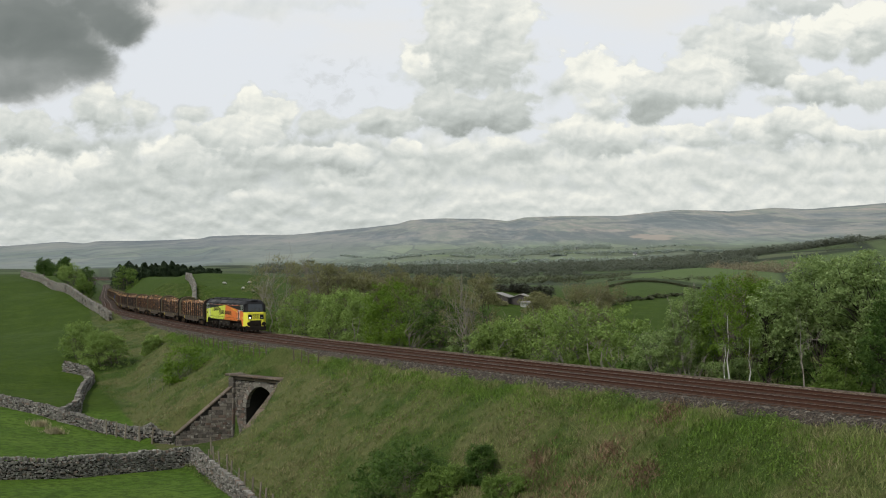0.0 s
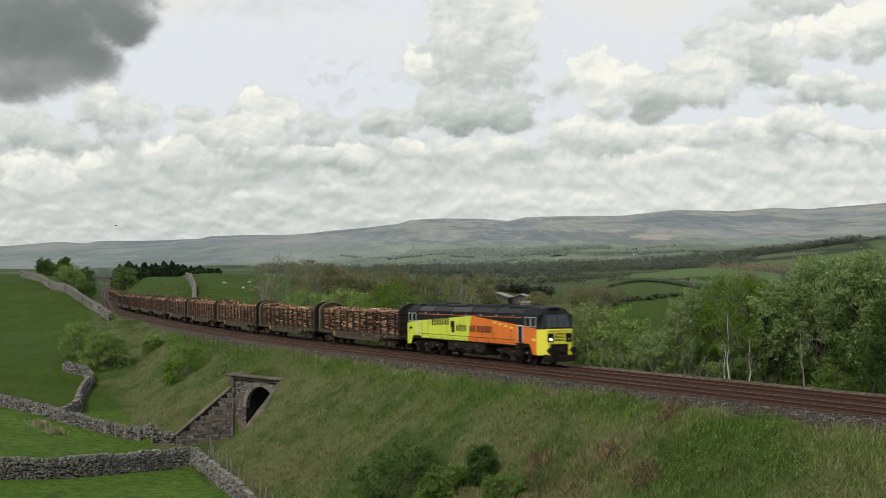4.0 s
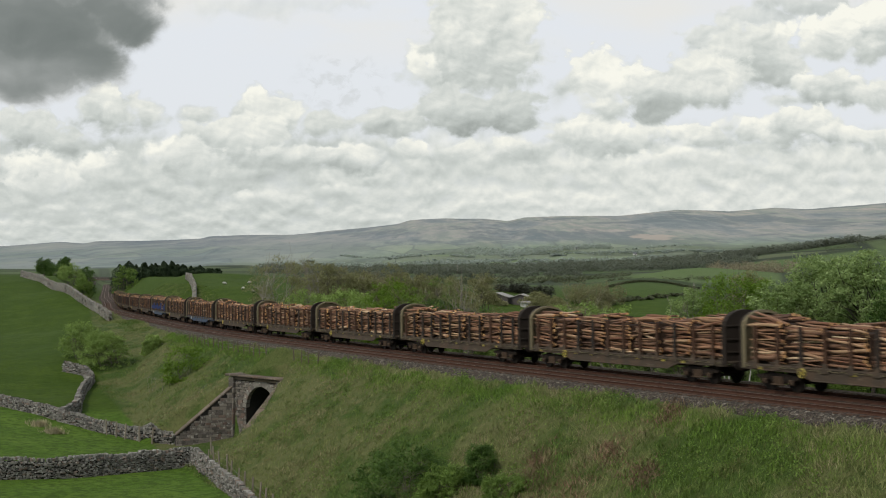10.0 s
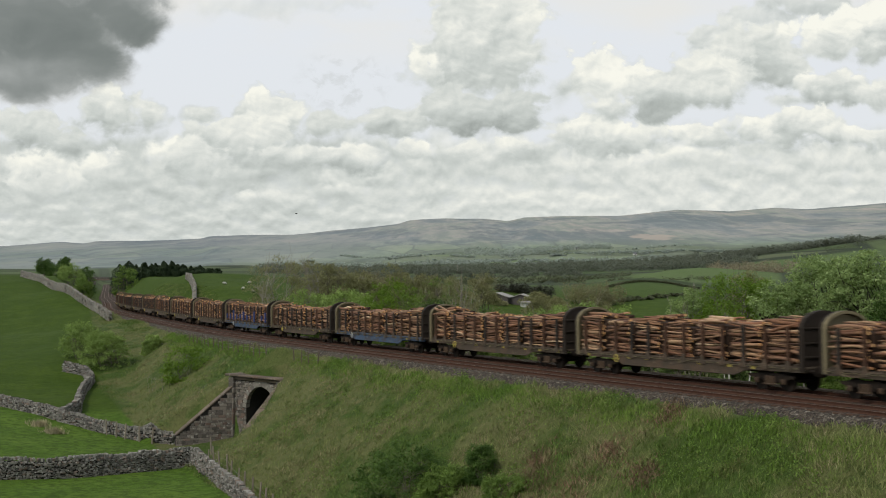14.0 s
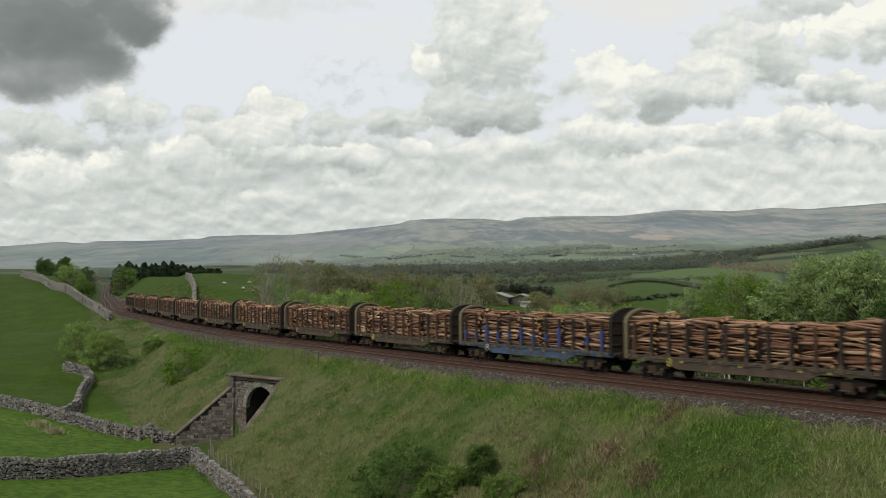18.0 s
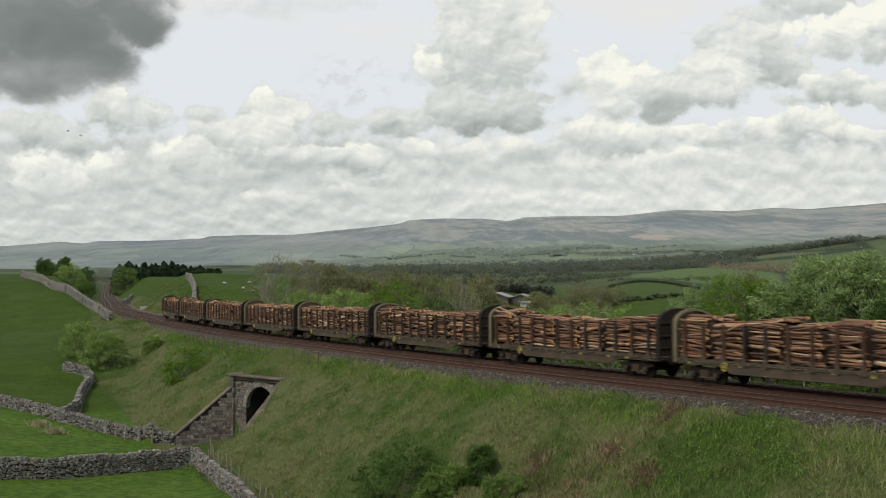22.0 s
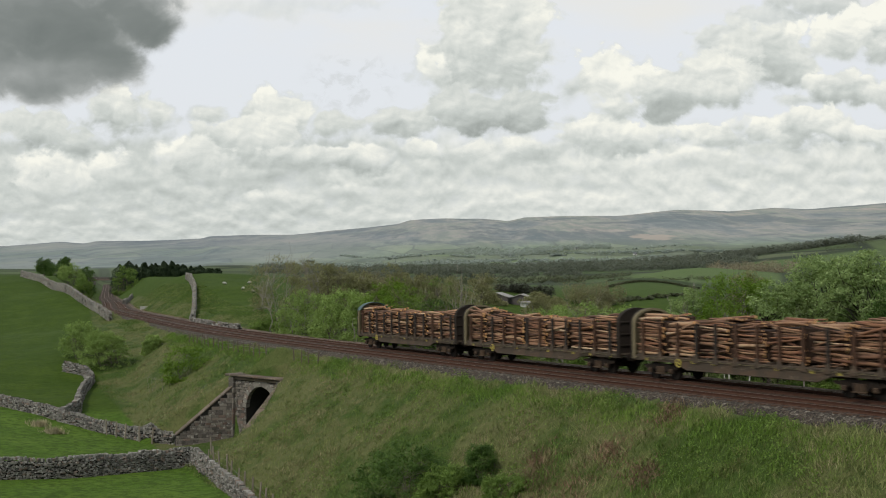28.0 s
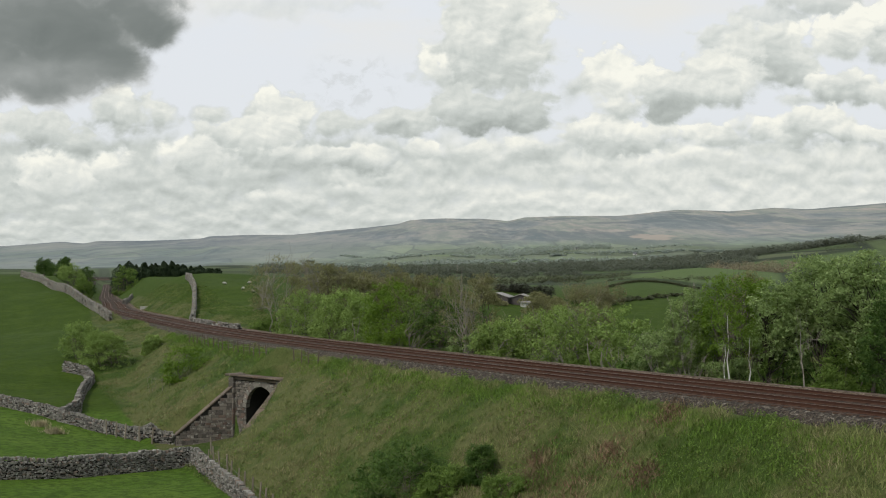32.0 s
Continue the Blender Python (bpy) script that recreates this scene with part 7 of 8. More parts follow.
# low growth closing the gaps along the far edge of the line
for i in range(17):
    p = line_at(-80 + i * 8.2, -6.4 - 0.9 * ((i * 7) % 3))
    tree("bush", "low green scrub bush along the railway edge", "bush", p.x / p.y, p.y, 3.8, (LEAF_FRESH, LEAF_DARK, LEAF_PALE, LEAF_FRESH)[i % 4], BARK_GREY, 90 + i, p.z + 0.7 + 0.3 * ((i * 5) % 4), 0.9, 0.15, 4, 0.02, 26, 2.4, group="railway scrub")
# bushes on the near bank, and trees on the left skyline
tree("bush", "soft green hawthorn bush on the railway bank", "bush", -0.314, 147, 6.6, LEAF_SOFT, BARK_GREY, 41, 3.45, 1.9, 0.2, 4, 0.04, 64, 5.1, bare=0.0, lumpy=0.7)
tree("bush", "soft green hawthorn bush on the railway bank", "bush", -0.2975, 141.5, 6.2, LEAF_SOFT, BARK_GREY, 42, 2.35, 1.9, 0.19, 4, 0.04, 64, 5.0, bare=0.0, lumpy=0.7)
tree("bush", "bright green gorse-like bush on the railway bank", "bush", -0.228, 119, 5.0, LEAF_BRIGHT, BARK_GREY, 43, 1.95, 1.9, 0.16, 4, 0.03, 60, 4.6, bare=0.0, lumpy=0.7)
tree("bush", "small green bush on the railway bank", "bush", -0.258, 145, 2.61, LEAF_SOFT, BARK_GREY, 44, 1.45, 1.9, 0.17, 4, 0.03, 30, 2.2, bare=0.0, lumpy=0.7)
tree("bush", "dark green hawthorn bush on the rough slope", "bush", -0.0295, 61.5, 5.5, LEAF_DARK, BARK_GREY, 45, 0.12, 1.8, 0.17, 5, 0.02, 100, 4.4, bare=0.0, lumpy=0.7)
tree("bush", "dark green hawthorn bush on the rough slope", "bush", 0.003, 59.0, 3.2, LEAF_FRESH, BARK_GREY, 46, -0.10, 1.5, 0.14, 4, 0.02, 60, 2.7, bare=0.0, lumpy=0.7)
tree("bush", "small upright dark green bush on the slope", "bush", 0.0345, 58.2, 1.6, LEAF_DARK, BARK_GREY, 47, 1.0, 1.1, 0.1, 4, 0.02, 46, 1.6, bare=0.0, lumpy=0.7)
tree("bush", "low green bramble bush on the slope", "bush", 0.0605, 55.5, 3.2, LEAF_FRESH, BARK_GREY, 48, -0.25, 1.5, 0.1, 4, 0.02, 36, 2.4, bare=0.0, lumpy=0.7)
tree("tree", "dark rounded tree on the skyline", "tree", -0.3525, 372, 5.6, LEAF_DARK, BARK_DARK, 51, 14.0, 2.4, 0.36, 1, 0.02, 70, 5.2, lumpy=0.5)
tree("tree", "dark rounded tree on the skyline", "tree", -0.3345, 385, 4.2, LEAF_DARK, BARK_DARK, 52, 14.5, 2.4, 0.36, 1, 0.05, 60, 4.0, lumpy=0.5)
tree("bush", "broad green bush on the skyline by the wall", "bush", -0.3305, 335, 8.4, LEAF_SOFT, BARK_GREY, 53, 11.6, 1.7, 0.34, 5, 0.04, 90, 8.0, lumpy=0.6)
tree("bush", "broad green bush on the skyline by the wall", "bush", -0.342, 352, 6.4, LEAF_DARK, BARK_GREY, 56, 11.8, 1.7, 0.34, 5, 0.04, 60, 6.0, lumpy=0.6)
for bt, dd, ww, tp, lf, sd in ((0.050, 312, 5.0, 1.2, LEAF_OLIVE, 71), (0.038, 318, 7.0, 3.4, LEAF_OLIVE, 72), (0.085, 320, 9.0, 3.6, LEAF_OLIVE, 73), (0.100, 300, 6.0, 2.2, LEAF_OLIVE, 74)):
    tree("bush", "brown-green scrub bush near the farm sheds", "bush", bt, dd, ww, lf, BARK_GREY, sd, tp, 1.0, 0.36, 5, 0.04, 36, ww, bare=0.2)
tree("bush", "broad green bush beside the cutting", "bush", -0.3175, 318, 4.0, LEAF_FRESH, BARK_GREY, 54, 7.6, 1.7, 0.32, 4, 0.04, 50, 4.8)
tree("bush", "dark bush beside the cutting", "bush", -0.316, 392, 6.5, LEAF_DARK, BARK_GREY, 55, 11.6, 1.7, 0.36, 4, 0.04, 50, 5.6)
tree("tree", "rounded light green tree among dark conifers", "tree", -0.281, 545, 12.5, LEAF_FRESH, BARK_GREY, 57, 12.4, 1.0, 0.5, 5, 0.04, 70, 9.0)


for bt, dd, ww, tp, sd in ((-0.247, 118, 2.2, 0.1, 81), (-0.256, 121, 1.6, 0.0, 82), (-0.214, 108, 1.8, -1.4, 83)):
    tree("dead_branches", "bleached dead branches lying on the grassy bank", "branches", bt, dd, ww, None, BARK_PALE, sd, tp, 0, 0.1, 3, 0.05, 14, ww, bare=0.8)


def pine(b_, d_, top, seed):
    rng = np.random.default_rng(seed)
    x, y = polar(b_, d_)
    th = tagged(new("pine_tree"), "dark conifer in a distant plantation", "pine tree", "conifer plantation")
    th.location = (x, y, ground_z(x, y) - 0.3)
    height = max(top - ground_z(x, y), 4.0) + 0.3
    w = Builder()
    w.tube([(0, 0, 0), (0.1, 0, height * 0.5), (0, 0, height * 0.97)], [0.2, 0.13, 0.03], 7)
    part("trunk", w, BARK_DARK, th, mend=False)
    n = 1300
    t = rng.uniform(0.05, 1.0, n) ** 0.8
    a = rng.uniform(0, 6.283, n)
    side = 1 + 0.35 * np.sin(a * 2 + seed) * np.sin(t * 9 + seed * 2)
    r = (1 - t ** rng.uniform(1.8, 6.0)) * height * rng.uniform(0.20, 0.44) * (0.45 + 0.55 * rng.uniform(0, 1, n) ** 0.5) * side * (1 + 0.2 * np.sin(t * 26 + seed)) + 0.15
    pos = np.stack([np.cos(a) * r, np.sin(a) * r, t * height - r * 0.25], 1)
    v, f = leaf_cards(rng, pos, 0.85, up=0.2, away=np.array([0, 0, height * 0.4]))
    part("crown", fast_mesh("crown", v, f, NEEDLE), None, th)


prng = np.random.default_rng(7)
PINE_B = (-0.2925, -0.289, -0.284, -0.278, -0.272, -0.264, -0.257, -0.2495, -0.246, -0.2395, -0.2295, -0.2195, -0.2145, -0.2095, -0.2045, -0.1985)
PINE_ROW = (466, 460, 470, 462, 467, 464, 467, 463, 461, 459, 468, 469, 470, 476, 474, 482)
for i in range(40):
    bt = -0.2865 + 0.092 * (i + prng.uniform(-0.7, 0.7)) / 40
    dd = 560 + prng.uniform(0, 60)
    pine(bt, dd, 10 + dd * (480 - np.interp(bt, PINE_B, PINE_ROW) - abs(prng.normal(0, 7))) / 2000, 200 + i)


def far_trees(name, label, spots, mat, card=1.5, per=46, seed=1):
    """Many distant trees and hedges, too small to tell apart, as one mesh of leaf clumps."""
    rng = np.random.default_rng(seed)
    xy = np.array([(b * d, d) for b, d, _, _ in spots])
    z = land(xy[:, 0], xy[:, 1])
    allp = []
    for (b, d, w, h), (x, y), zz in zip(spots, xy, z):
        u = rng.normal(size=(per, 3))
        u /= np.linalg.norm(u, axis=1, keepdims=True)
        u *= rng.uniform(0.5, 1, (per, 1))
        allp.append(np.stack([x + u[:, 0] * w / 2, y + u[:, 1] * w / 2, zz + h * 0.5 + u[:, 2] * h * 0.55], 1))
    pos = np.concatenate(allp)
    v, f = leaf_cards(rng, pos, card, up=2.4)
    ob = new(name, fast_mesh(name, v, f, mat))
    return tagged(ob, label, "woodland", kind="stuff")


frng = np.random.default_rng(21)


def along(spots, line, n, w, h, loose=0.0):
    """Trees or bushes strung along a hedge given as bearings and distances."""
    for (b0, d0), (b1, d1) in zip(line, line[1:]):
        for i in range(n):
            t = (i + frng.uniform(-0.4, 0.4)) / n
            spots.append((b0 + (b1 - b0) * t + frng.normal() * loose, d0 + (d1 - d0) * t + frng.normal() * loose * 900, w * frng.uniform(0.7, 1.3), h * frng.uniform(0.6, 1.3)))


def wood(spots, b0, b1, d_at_b0, d_at_b1, n, w, h):
    for i in range(n):
        b = frng.uniform(b0, b1)
        t = (b - b0) / (b1 - b0)
        lo, hi = (d_at_b0[k] + (d_at_b1[k] - d_at_b0[k]) * t for k in (0, 1))
        spots.append((b, frng.uniform(lo, hi), w * frng.uniform(0.6, 1.4), h * frng.uniform(0.55, 1.3)))


spots = []                                               # wooded belt across the valley
wood(spots, -0.16, 0.03, (820, 1150), (830, 1180), 300, 11, 6.5)
wood(spots, 0.03, 0.24, (860, 1230), (900, 1330), 380, 11, 7)
wood(spots, -0.06, 0.12, (640, 780), (700, 840), 60, 8, 4.5)
wood(spots, 0.25, 0.37, (1080, 1190), (1100, 1200), 230, 11, 7.5)
wood(spots, 0.36, 0.44, (1110, 1160), (1120, 1180), 60, 10, 6)
wood(spots, 0.235, 0.275, (930, 1240), (960, 1180), 80, 11, 6.5)
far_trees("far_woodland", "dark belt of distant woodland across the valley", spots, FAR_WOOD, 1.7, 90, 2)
spots = []                                               # hedgerows and bushes between the nearer fields
along(spots, ((0.146, 398), (0.158, 408), (0.172, 411), (0.198, 409), (0.226, 395)), 34, 1.5, 0.6, 0.0003)
along(spots, ((0.158, 349), (0.180, 358), (0.215, 374)), 12, 2.4, 1.3, 0.002)
along(spots, ((0.150, 470), (0.19, 492), (0.25, 520)), 12, 4, 2.0, 0.003)
along(spots, ((0.08, 560), (0.13, 585), (0.165, 640)), 22, 4, 2.6, 0.004)
along(spots, ((0.02, 470), (0.07, 500), (0.13, 520)), 22, 4, 3.0, 0.003)
along(spots, ((-0.06, 430), (0.0, 450), (0.05, 440)), 20, 4.5, 3.2, 0.004)
along(spots, ((0.20, 700), (0.26, 740), (0.33, 820), (0.40, 880)), 16, 5, 3.2, 0.004)
along(spots, ((0.34, 1010), (0.40, 1040)), 18, 6, 4, 0.003)
far_trees("hedgerows", "dark hedgerows and bushes between valley fields", spots, FAR_GREEN, 0.75, 70, 3)
copse = []
along(copse, ((0.060, 368), (0.078, 362), (0.097, 352)), 14, 2.6, 3.2, 0.001)
wood(copse, 0.045, 0.074, (372, 384), (360, 374), 20, 3.0, 2.0)
far_trees("dark_copse", "dark leafless copse on the rise behind the farm", copse, leaf_material("dark_copse_twigs", (0.048, 0.052, 0.042), (0.088, 0.090, 0.066), None, 0.4), 0.55, 160, 5)
spots = []                                               # bare ash and alder just budding, pinkish brown
wood(spots, 0.106, 0.160, (338, 350), (336, 350), 34, 3.4, 5.6)
wood(spots, 0.030, 0.046, (345, 360), (345, 360), 8, 4, 5)
wood(spots, -0.115, 0.03, (260, 330), (270, 330), 40, 5, 4.5)
far_trees("budding_trees", "brown-green trees just coming into bud beside the fields", spots, leaf_material("budding_twigs", (0.170, 0.160, 0.095), (0.280, 0.250, 0.150), None, 0.5), 0.42, 240, 6)
spots = []
wood(spots, 0.235, 0.315, (660, 790), (690, 820), 70, 9, 6.5)
far_trees("pale_wood", "pale pinkish-brown wood in bud behind the green knoll", spots, leaf_material("pale_budding_wood", (0.220, 0.200, 0.140), (0.330, 0.290, 0.205), None, 0.5), 1.1, 110, 7)
spots = []                                               # the valley floor and the foot of the moor
for h in range(46):
    b0, d0 = frng.uniform(-0.12, 0.4), frng.uniform(1400, 2300)
    b1, d1 = b0 + frng.uniform(-0.06, 0.08), d0 + frng.uniform(-60, 110)
    along(spots, ((b0, d0), (b1, d1)), 22, 10, 4.0, 0.0015)
wood(spots, 0.020, 0.115, (2120, 2420), (2250, 2460), 210, 17, 8)
wood(spots, 0.112, 0.150, (2330, 2460), (2350, 2480), 70, 16, 8)
wood(spots, -0.10, 0.04, (1480, 1620), (1480, 1640), 120, 13, 6)
wood(spots, 0.06, 0.30, (1420, 1560), (1450, 1600), 150, 13, 6.5)
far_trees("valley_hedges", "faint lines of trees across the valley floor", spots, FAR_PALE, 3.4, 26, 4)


# ---------------- grass on the banks ----------------
def blade_material(name, c0, c1, c2):
    """Grass blades: each between two tones, with patches of a third kind and darker herbs."""
    def build(n, b):
        co = n.position()
        patch = n.add(n.mul(n.noise(co, 0.13, 5, 0.62, 0.3), 0.65), n.mul(n.noise(co, 0.45, 4, 0.6), 0.35))
        col = n.mix(n.island(), c0, c1)
        col = n.mix(n.step(patch, 0.54, 0.44), col, n.mix(n.island(), tuple(x * 0.7 for x in c2), tuple(x * 1.5 for x in c2)))
        col = n.mix(n.step(n.noise(co, 0.55, 4, 0.6, 0.4), 0.56, 0.66, 0, 0.65), col, tuple(x * 0.6 for x in c2))
        n.put(b.inputs["Base Color"], col)
        b.inputs["Roughness"].default_value = 0.8
        b.inputs["Specular IOR Level"].default_value = 0.15
    return material(name, build)


def blades(name, label, x, y, height, mat, seed, per=5, width=0.035, lean=0.35, spread=0.16, dug=True):
    rng = np.random.default_rng(seed)
    z = land(x, y, dug)
    n = len(x) * per
    bx, by, bz = (np.repeat(q, per) for q in (x, y, z))
    h = np.repeat(height, per) * rng.uniform(0.55, 1.25, n)
    bx, by = bx + rng.normal(size=n) * spread, by + rng.normal(size=n) * spread
    a = rng.uniform(0, 6.283, n)
    w = width * rng.uniform(0.6, 1.4, n)
    lx, ly = rng.normal(size=n) * lean * h + 0.12 * h, rng.normal(size=n) * lean * h
    p0 = np.stack([bx - np.cos(a) * w, by - np.sin(a) * w, bz - 0.06], 1)
    p1 = np.stack([bx + np.cos(a) * w, by + np.sin(a) * w, bz - 0.06], 1)
    p2 = np.stack([bx + lx, by + ly, bz + h], 1)
    v = np.stack([p0, p1, p2], 1).reshape(-1, 3)
    ob = new(name, fast_mesh(name, v, np.arange(3 * n).reshape(n, 3), mat))
    return tagged(ob, label, "grass", kind="stuff")


def scatter(n, seed, d_lo, d_hi, b_lo=-0.41, b_hi=0.41):
    rng = np.random.default_rng(seed)
    d = np.exp(rng.uniform(math.log(d_lo), math.log(d_hi), n))
    b = rng.uniform(b_lo, b_hi, n)
    return b * d, d


_c = np.mean(np.array(TUNNEL), axis=0)
GROW = [tuple(_c + (np.array(p) - _c) * 1.35) for p in TUNNEL]


def bank_points(n, seed, d_lo=34, d_hi=175):
    x, y = scatter(n, seed, d_lo, d_hi)
    side, _ = near_line(x, y)
    keep = (rough_grass_mask(x, y) > 0.45) & ~inside(NOTCH, x, y) & ~inside(GROW, x, y) & ((side > 5.2 + 0.45 * wave(x, y, 0.9, 33)) | (side < -3.4))
    return x[keep], y[keep]


PALE_BLADES = blade_material("pale_grass_blades", (0.105, 0.150, 0.038), (0.235, 0.255, 0.100), (0.150, 0.190, 0.060))
GRASS_GREEN = blade_material("green_grass_blades", (0.110, 0.150, 0.038), (0.235, 0.252, 0.100), (0.082, 0.132, 0.026))
GRASS_STRAW = blade_material("straw_grass_blades", (0.165, 0.150, 0.072), (0.330, 0.295, 0.165), (0.150, 0.165, 0.058))
BRACKEN = blade_material("dead_bracken", (0.145, 0.090, 0.055), (0.280, 0.190, 0.120), (0.130, 0.095, 0.055))
gx, gy = bank_points(76000, 5)
gh = 0.20 + 0.08 * wave(gx, gy, 0.8, 3) + 0.07 * wave(gx, gy, 2.6, 13)
blades("bank_grass", "rough green grass covering the railway bank", gx, gy, np.clip(gh, 0.08, 0.5), GRASS_GREEN, 6, 7, 0.020, 0.6, 0.14)
gx, gy = scatter(13000, 51, 98, 112, -0.19, -0.06)
side, _ = near_line(gx, gy)
k = inside(GROW, gx, gy) & ~inside(NOTCH, gx, gy) & (side > 5.2)
blades("arch_grass", "rough green grass over the stone arch", gx[k], gy[k], np.full(int(k.sum()), 0.26), PALE_BLADES, 52, 6, 0.018, 0.35, 0.1, False)
gx, gy = bank_points(75000, 8)
clump = 0.7 * wave(gx, gy, 0.28, 9) + 0.6 * wave(gx, gy, 0.9, 10) + 0.6 * wave(gx, gy, 2.9, 14)
k = clump + 0.30 * np.clip((gx - 4) / 12, 0, 1) > 0.34
k |= np.random.default_rng(77).random(len(gx)) < 0.07
blades("dry_grass", "straw-coloured tussocks of last year's grass on the bank", gx[k], gy[k], np.clip(0.26 + 0.10 * clump[k], 0.15, 0.5), GRASS_STRAW, 9, 9, 0.013, 0.75)
gx, gy = scatter(60000, 15, 120, 340, -0.34, -0.10)
side, _ = near_line(gx, gy)
k = ((side < -3.6) & (side > -13) | (side > 5.4) & (side < 9)) & (gy > 165)
blades("cutting_grass", "long pale green grass on the sides of the cutting", gx[k], gy[k], np.clip(0.15 + 0.08 * wave(gx[k], gy[k], 0.5, 40), 0.06, 0.3), GRASS_GREEN, 16, 4, 0.045, 0.7, 0.3)
gs = np.random.default_rng(17).uniform(-260, 60, 5200)
gp = np.array([line_at(q, -2.9 - 0.9 * abs(math.sin(q * 37.7)))[:2] for q in gs])
blades("cess_grass", "dry straw-coloured grass along the far edge of the track", gp[:, 0], gp[:, 1], np.full(len(gp), 0.22), GRASS_STRAW, 18, 5, 0.02, 0.5, 0.2)
vr = np.random.default_rng(71)
vs, vo = vr.uniform(-95, 62, 6500), 5.75 + abs(vr.normal(size=6500)) * 0.75
gp = np.array([line_at(q, o + 0.25 * math.sin(q * 0.9))[:2] for q, o in zip(vs, vo)])
gp = gp[~inside(GROW, gp[:, 0], gp[:, 1])]
blades("verge_grass", "fresh green grass along the edge of the ballast", gp[:, 0], gp[:, 1], np.full(len(gp), 0.22), blade_material("verge_blades", (0.090, 0.160, 0.022), (0.185, 0.265, 0.055), (0.105, 0.180, 0.028)), 72, 7, 0.018, 0.6, 0.16)
BRACKEN_SPOTS = ((4.5, 54.8, 0.50), (6.0, 52.7, 0.55), (8.0, 53.3, 0.35), (5.0, 56.8, 0.35), (8.9, 50.0, 0.30), (10.9, 53.7, 0.30))
bracken = np.random.default_rng(61)
gx, gy = (np.concatenate([c[a] + bracken.normal(size=110) * c[2] * (1.3 if a == 0 else 1.9) for c in BRACKEN_SPOTS]) for a in (0, 1))
k = rough_grass_mask(gx, gy) > 0.4
blades("dead_bracken", "red-brown patches of dead bracken on the slope", gx[k], gy[k], np.full(int(k.sum()), 0.26), BRACKEN, 13, 7, 0.022, 0.9, 0.2)


def ground_leaves():
    gx, gy = bank_points(56000, 31, 34, 120)
    clump = wave(gx, gy, 0.42, 29) + 0.6 * wave(gx, gy, 1.3, 30)
    k = clump > 0.25
    gx, gy = gx[k], gy[k]
    rng = np.random.default_rng(4)
    z = land(gx, gy)
    pos = np.repeat(np.stack([gx, gy, z], 1), 4, axis=0)
    pos = pos + rng.normal(size=pos.shape) * np.array([0.16, 0.16, 0.05]) + np.array([0, 0, 0.16])
    v, f = leaf_cards(rng, pos, 0.11, up=1.2)
    tagged(new("bank_weeds", fast_mesh("bank_weeds", v, f, LEAF_FRESH)), "nettles and dock leaves among the bank grass", "weeds", kind="stuff")


ground_leaves()
rush = np.random.default_rng(1)
rx, ry = (np.concatenate([c + rush.normal(size=70) * s for c in cs]) for cs, s in (((-37.8, -35.5), 0.45), ((106.3, 103.5), 0.35)))
blades("rush_tussock", "straw-coloured rush tussocks in the pasture", rx, ry, np.full(140, 0.55), blade_material("pale_rush", (0.24, 0.21, 0.12), (0.46, 0.41, 0.26), (0.24, 0.22, 0.13)), 44, 7, 0.03, 0.4, 0.15)


# ---------------- birds crossing the valley ----------------
PLUMAGE = paint("dark_plumage", (0.014, 0.014, 0.016), 0.8, 0, 0.4, (0.02, 0.02, 0.02), 0.4, 20.0)
BIRD_D = 150.0


def bird():
    th = tagged(new("bird"), "small dark bird in flight with spread wings", "bird", "flying birds")
    b = Builder()
    b.tube([(-0.15, 0, 0), (-0.10, 0, 0.004), (0, 0, 0), (0.08, 0, 0.004), (0.115, 0, 0.012), (0.14, 0, 0.008)], [0.018, 0.036, 0.055, 0.042, 0.030, 0.004], 8)
    part("body", b, PLUMAGE, th, mend=False, smooth=True)
    b = Builder()
    b.prism([(-0.12, -0.012), (-0.22, -0.045), (-0.205, 0.0), (-0.22, 0.045), (-0.12, 0.012)], 2, -0.003, 0.003)
    part("tail", b, PLUMAGE, th)
    wings = []
    for sg in (-1, 1):
        b = Builder()
        b.prism([(0.08, 0.02 * sg), (0.10, 0.15 * sg), (0.03, 0.31 * sg), (-0.08, 0.34 * sg), (-0.07, 0.17 * sg), (-0.09, 0.02 * sg)], 2, -0.004, 0.004)
        wings.append((part("wing", b, PLUMAGE, th), sg))
    return th, wings


def sky_spot(px, py):
    return ((px - 784) / 2000 * BIRD_D, BIRD_D, 10 - (py - 480) / 2000 * BIRD_D)


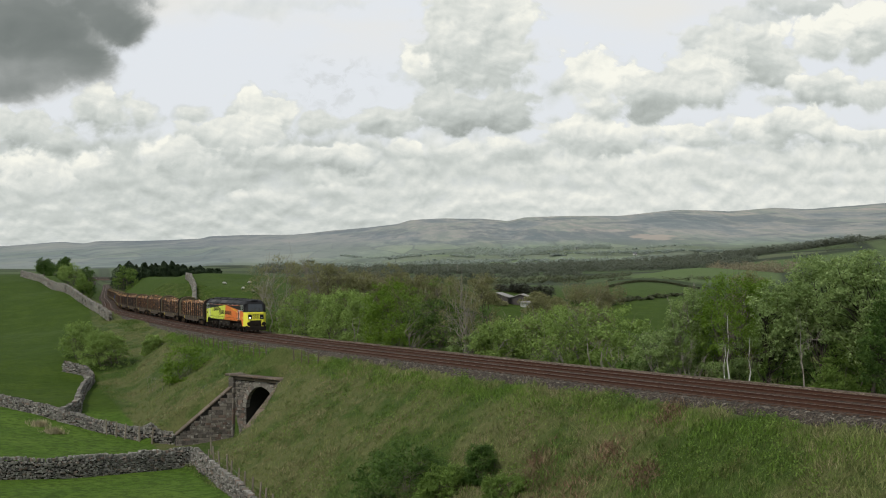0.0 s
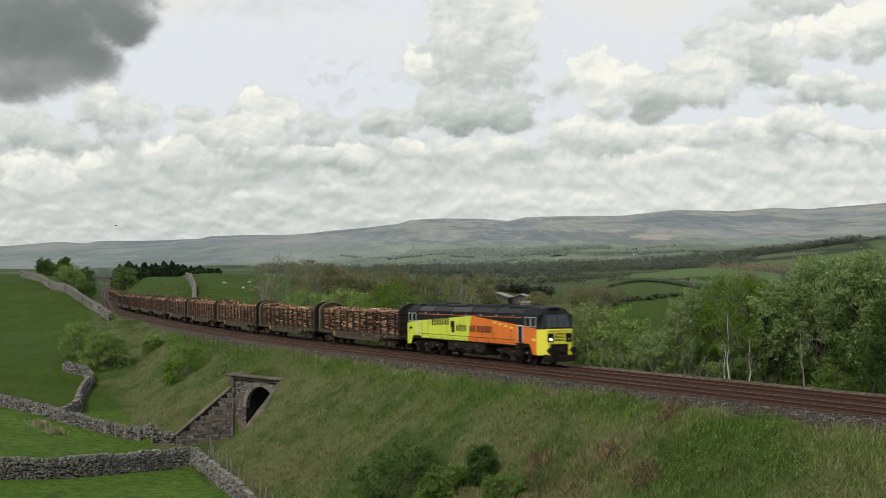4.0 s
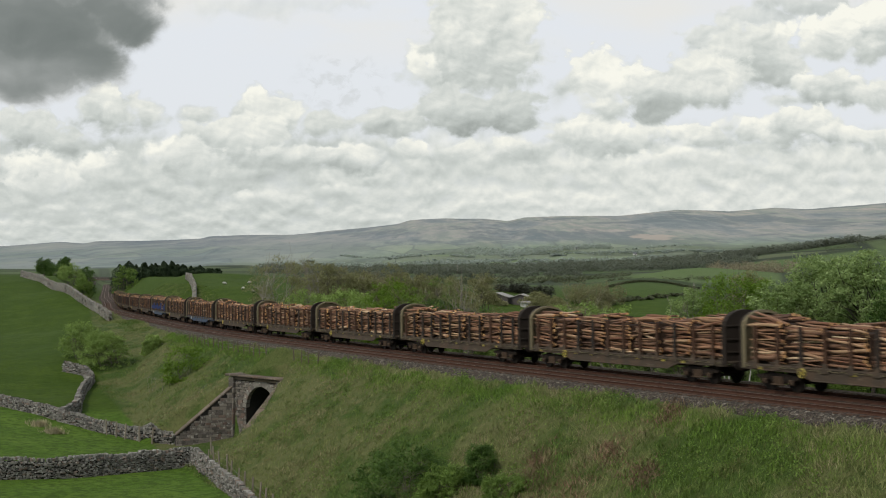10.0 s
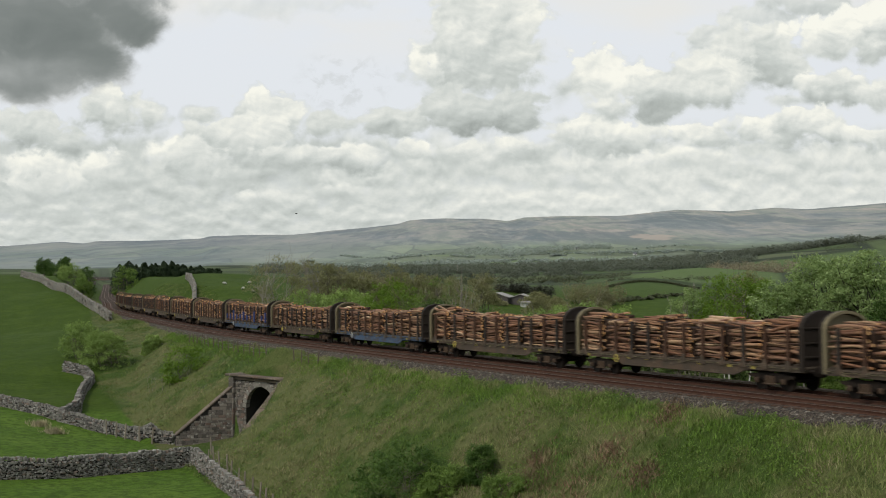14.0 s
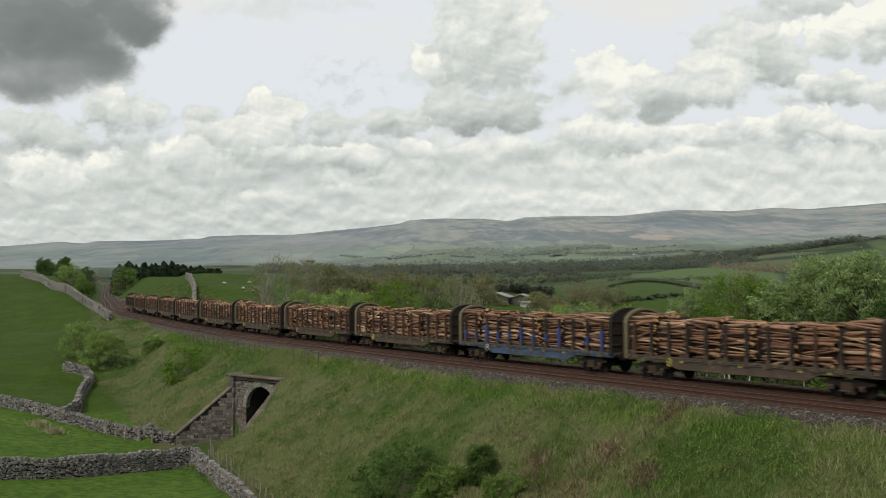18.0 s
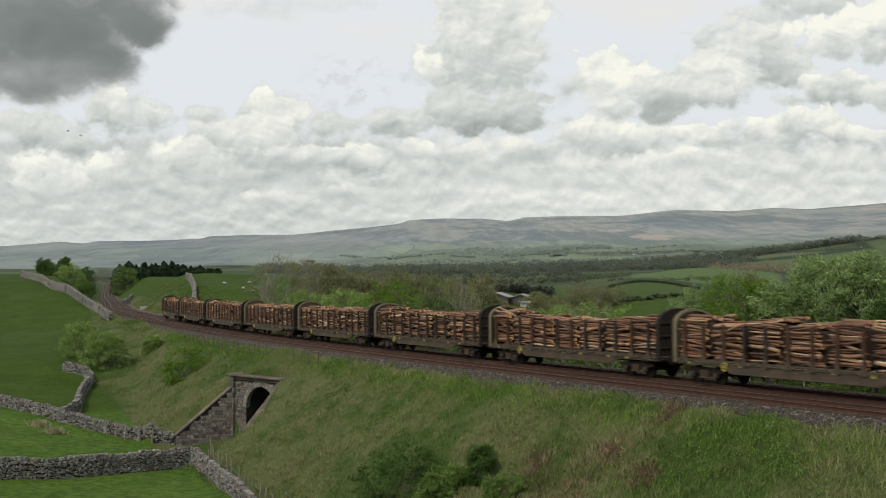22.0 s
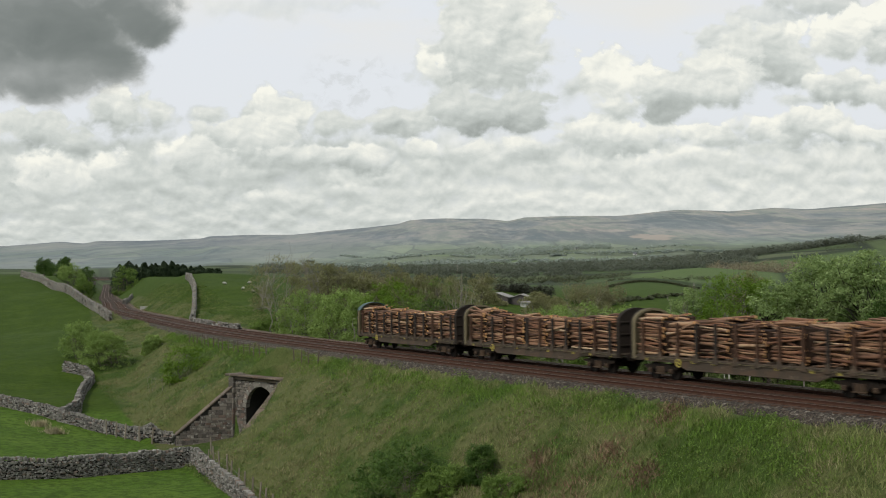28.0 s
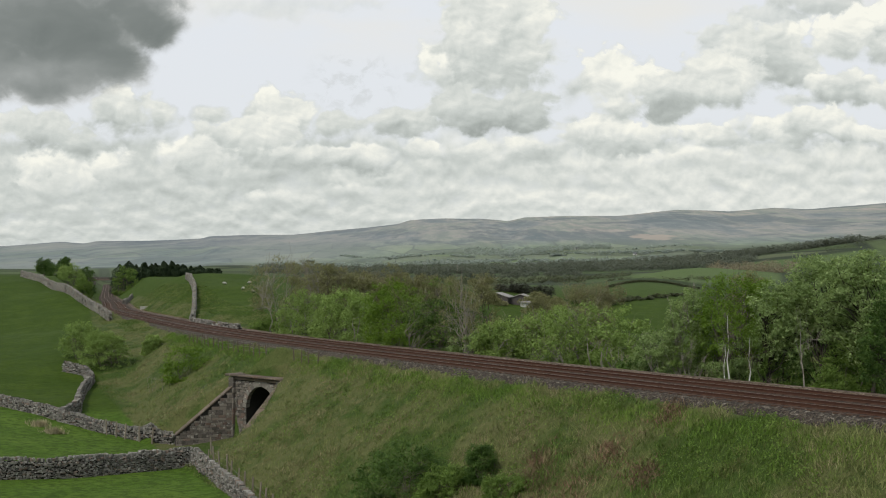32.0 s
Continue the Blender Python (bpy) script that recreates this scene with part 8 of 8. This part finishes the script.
# each flight: seconds, column and row of its line of sight
FLIGHTS = (((0.0, -760, 560), (3.5, 88, 420), (5.5, 542, 335), (6.0, 650, 316), (6.4, 739, 310), (6.8, 828, 315), (7.0, 875, 318), (9.0, 1367, 386), (10.2, 1700, 430), (32.0, 1900, 440)),
           ((0.0, 1900, 520), (7.6, 1700, 500), (9.2, 1040, 497), (10.0, 845, 467), (10.4, 814, 446), (11.2, 756, 409), (11.6, 729, 400), (12.0, 700, 398), (13.0, 621, 392), (13.8, 545, 378), (16.5, 215, 378), (17.1, 134, 393), (17.5, 75, 414), (17.8, 29, 438), (18.6, -130, 470), (32.0, -300, 480)),
           ((0.0, -400, 280), (20.6, -120, 262), (21.4, 30, 256), (22.0, 119, 231), (22.4, 180, 223), (23.0, 260, 200), (23.6, 364, 177), (24.1, 455, 120), (24.8, 560, -60), (32.0, 900, -260)),
           ((0.0, 1100, -300), (19.0, 900, -200), (20.6, 560, -30), (21.3, 340, 172), (21.7, 231, 207), (22.0, 141, 239), (22.4, 34, 257), (23.0, -120, 280), (32.0, -400, 300)))
BIRDS = [bird() for _ in FLIGHTS]


# ---------------- what moves: the train along its line, the clouds across the sky ----------------
def train_s(t):
    dt = t - 3.0
    return 16.544 * dt - 0.0158 * dt * dt + 0.013 * max(t - 20.0, 0.0) ** 2      # picks up a little towards the end


def vehicle_pose(s, half):
    p, q = line_at(s - half), line_at(s + half)
    d = (q - p).normalized()
    left = Vector((0, 0, 1)).cross(d).normalized()
    up = d.cross(left)
    m = Matrix((d, left, up)).transposed().to_4x4()
    m.translation = (p + q) / 2
    return m


def motions():
    for thing, offset, half in TRAIN:
        walk(thing, [(k * 0.5, vehicle_pose(train_s(k * 0.5) + offset, half)) for k in range(65)])
    # wheels roll with the train
    for thing, offset, half in TRAIN:
        for frame_part in thing.children:
            for wheel in frame_part.children:
                if wheel.name.startswith("wheelset"):
                    at = wheel.matrix_basis.translation.copy()
                    step = math.radians(80) * at.z / 16.9
                    n = int(32.0 / step) + 1
                    walk(wheel, [(32.0 * k / n, pose(at.x, at.y, at.z, 0, math.degrees(train_s(32.0 * k / n) / at.z) % 360.0, 0)) for k in range(n + 1)])
    for thing, deg in ((cloud_bank, 0.88), (rain_cloud, 1.5)):
        walk(thing, [(0.0, pose(0, 0, 10, 0, 0, 0.5 * deg)), (16.0, pose(0, 0, 10)), (32.0, pose(0, 0, 10, 0, 0, -0.5 * deg))])
    for (thing, wings), flight in zip(BIRDS, FLIGHTS):
        rows = []
        for i, (t, px, py) in enumerate(flight):
            (_, xa, _), (_, xb, _) = flight[max(i - 1, 0)], flight[min(i + 1, len(flight) - 1)]
            x, y, z = sky_spot(px, py)
            rows.append((t, pose(x, y, z, 0, 0, 12 if xb > xa else 168)))
        walk(thing, rows)
        beats = [(k * 0.25, 24 if k % 2 else -14) for k in range(129)]
        for wing, sg in wings:
            walk(wing, [(t, pose(0, 0, 0, a * sg, 0, 0)) for t, a in beats])


motions()
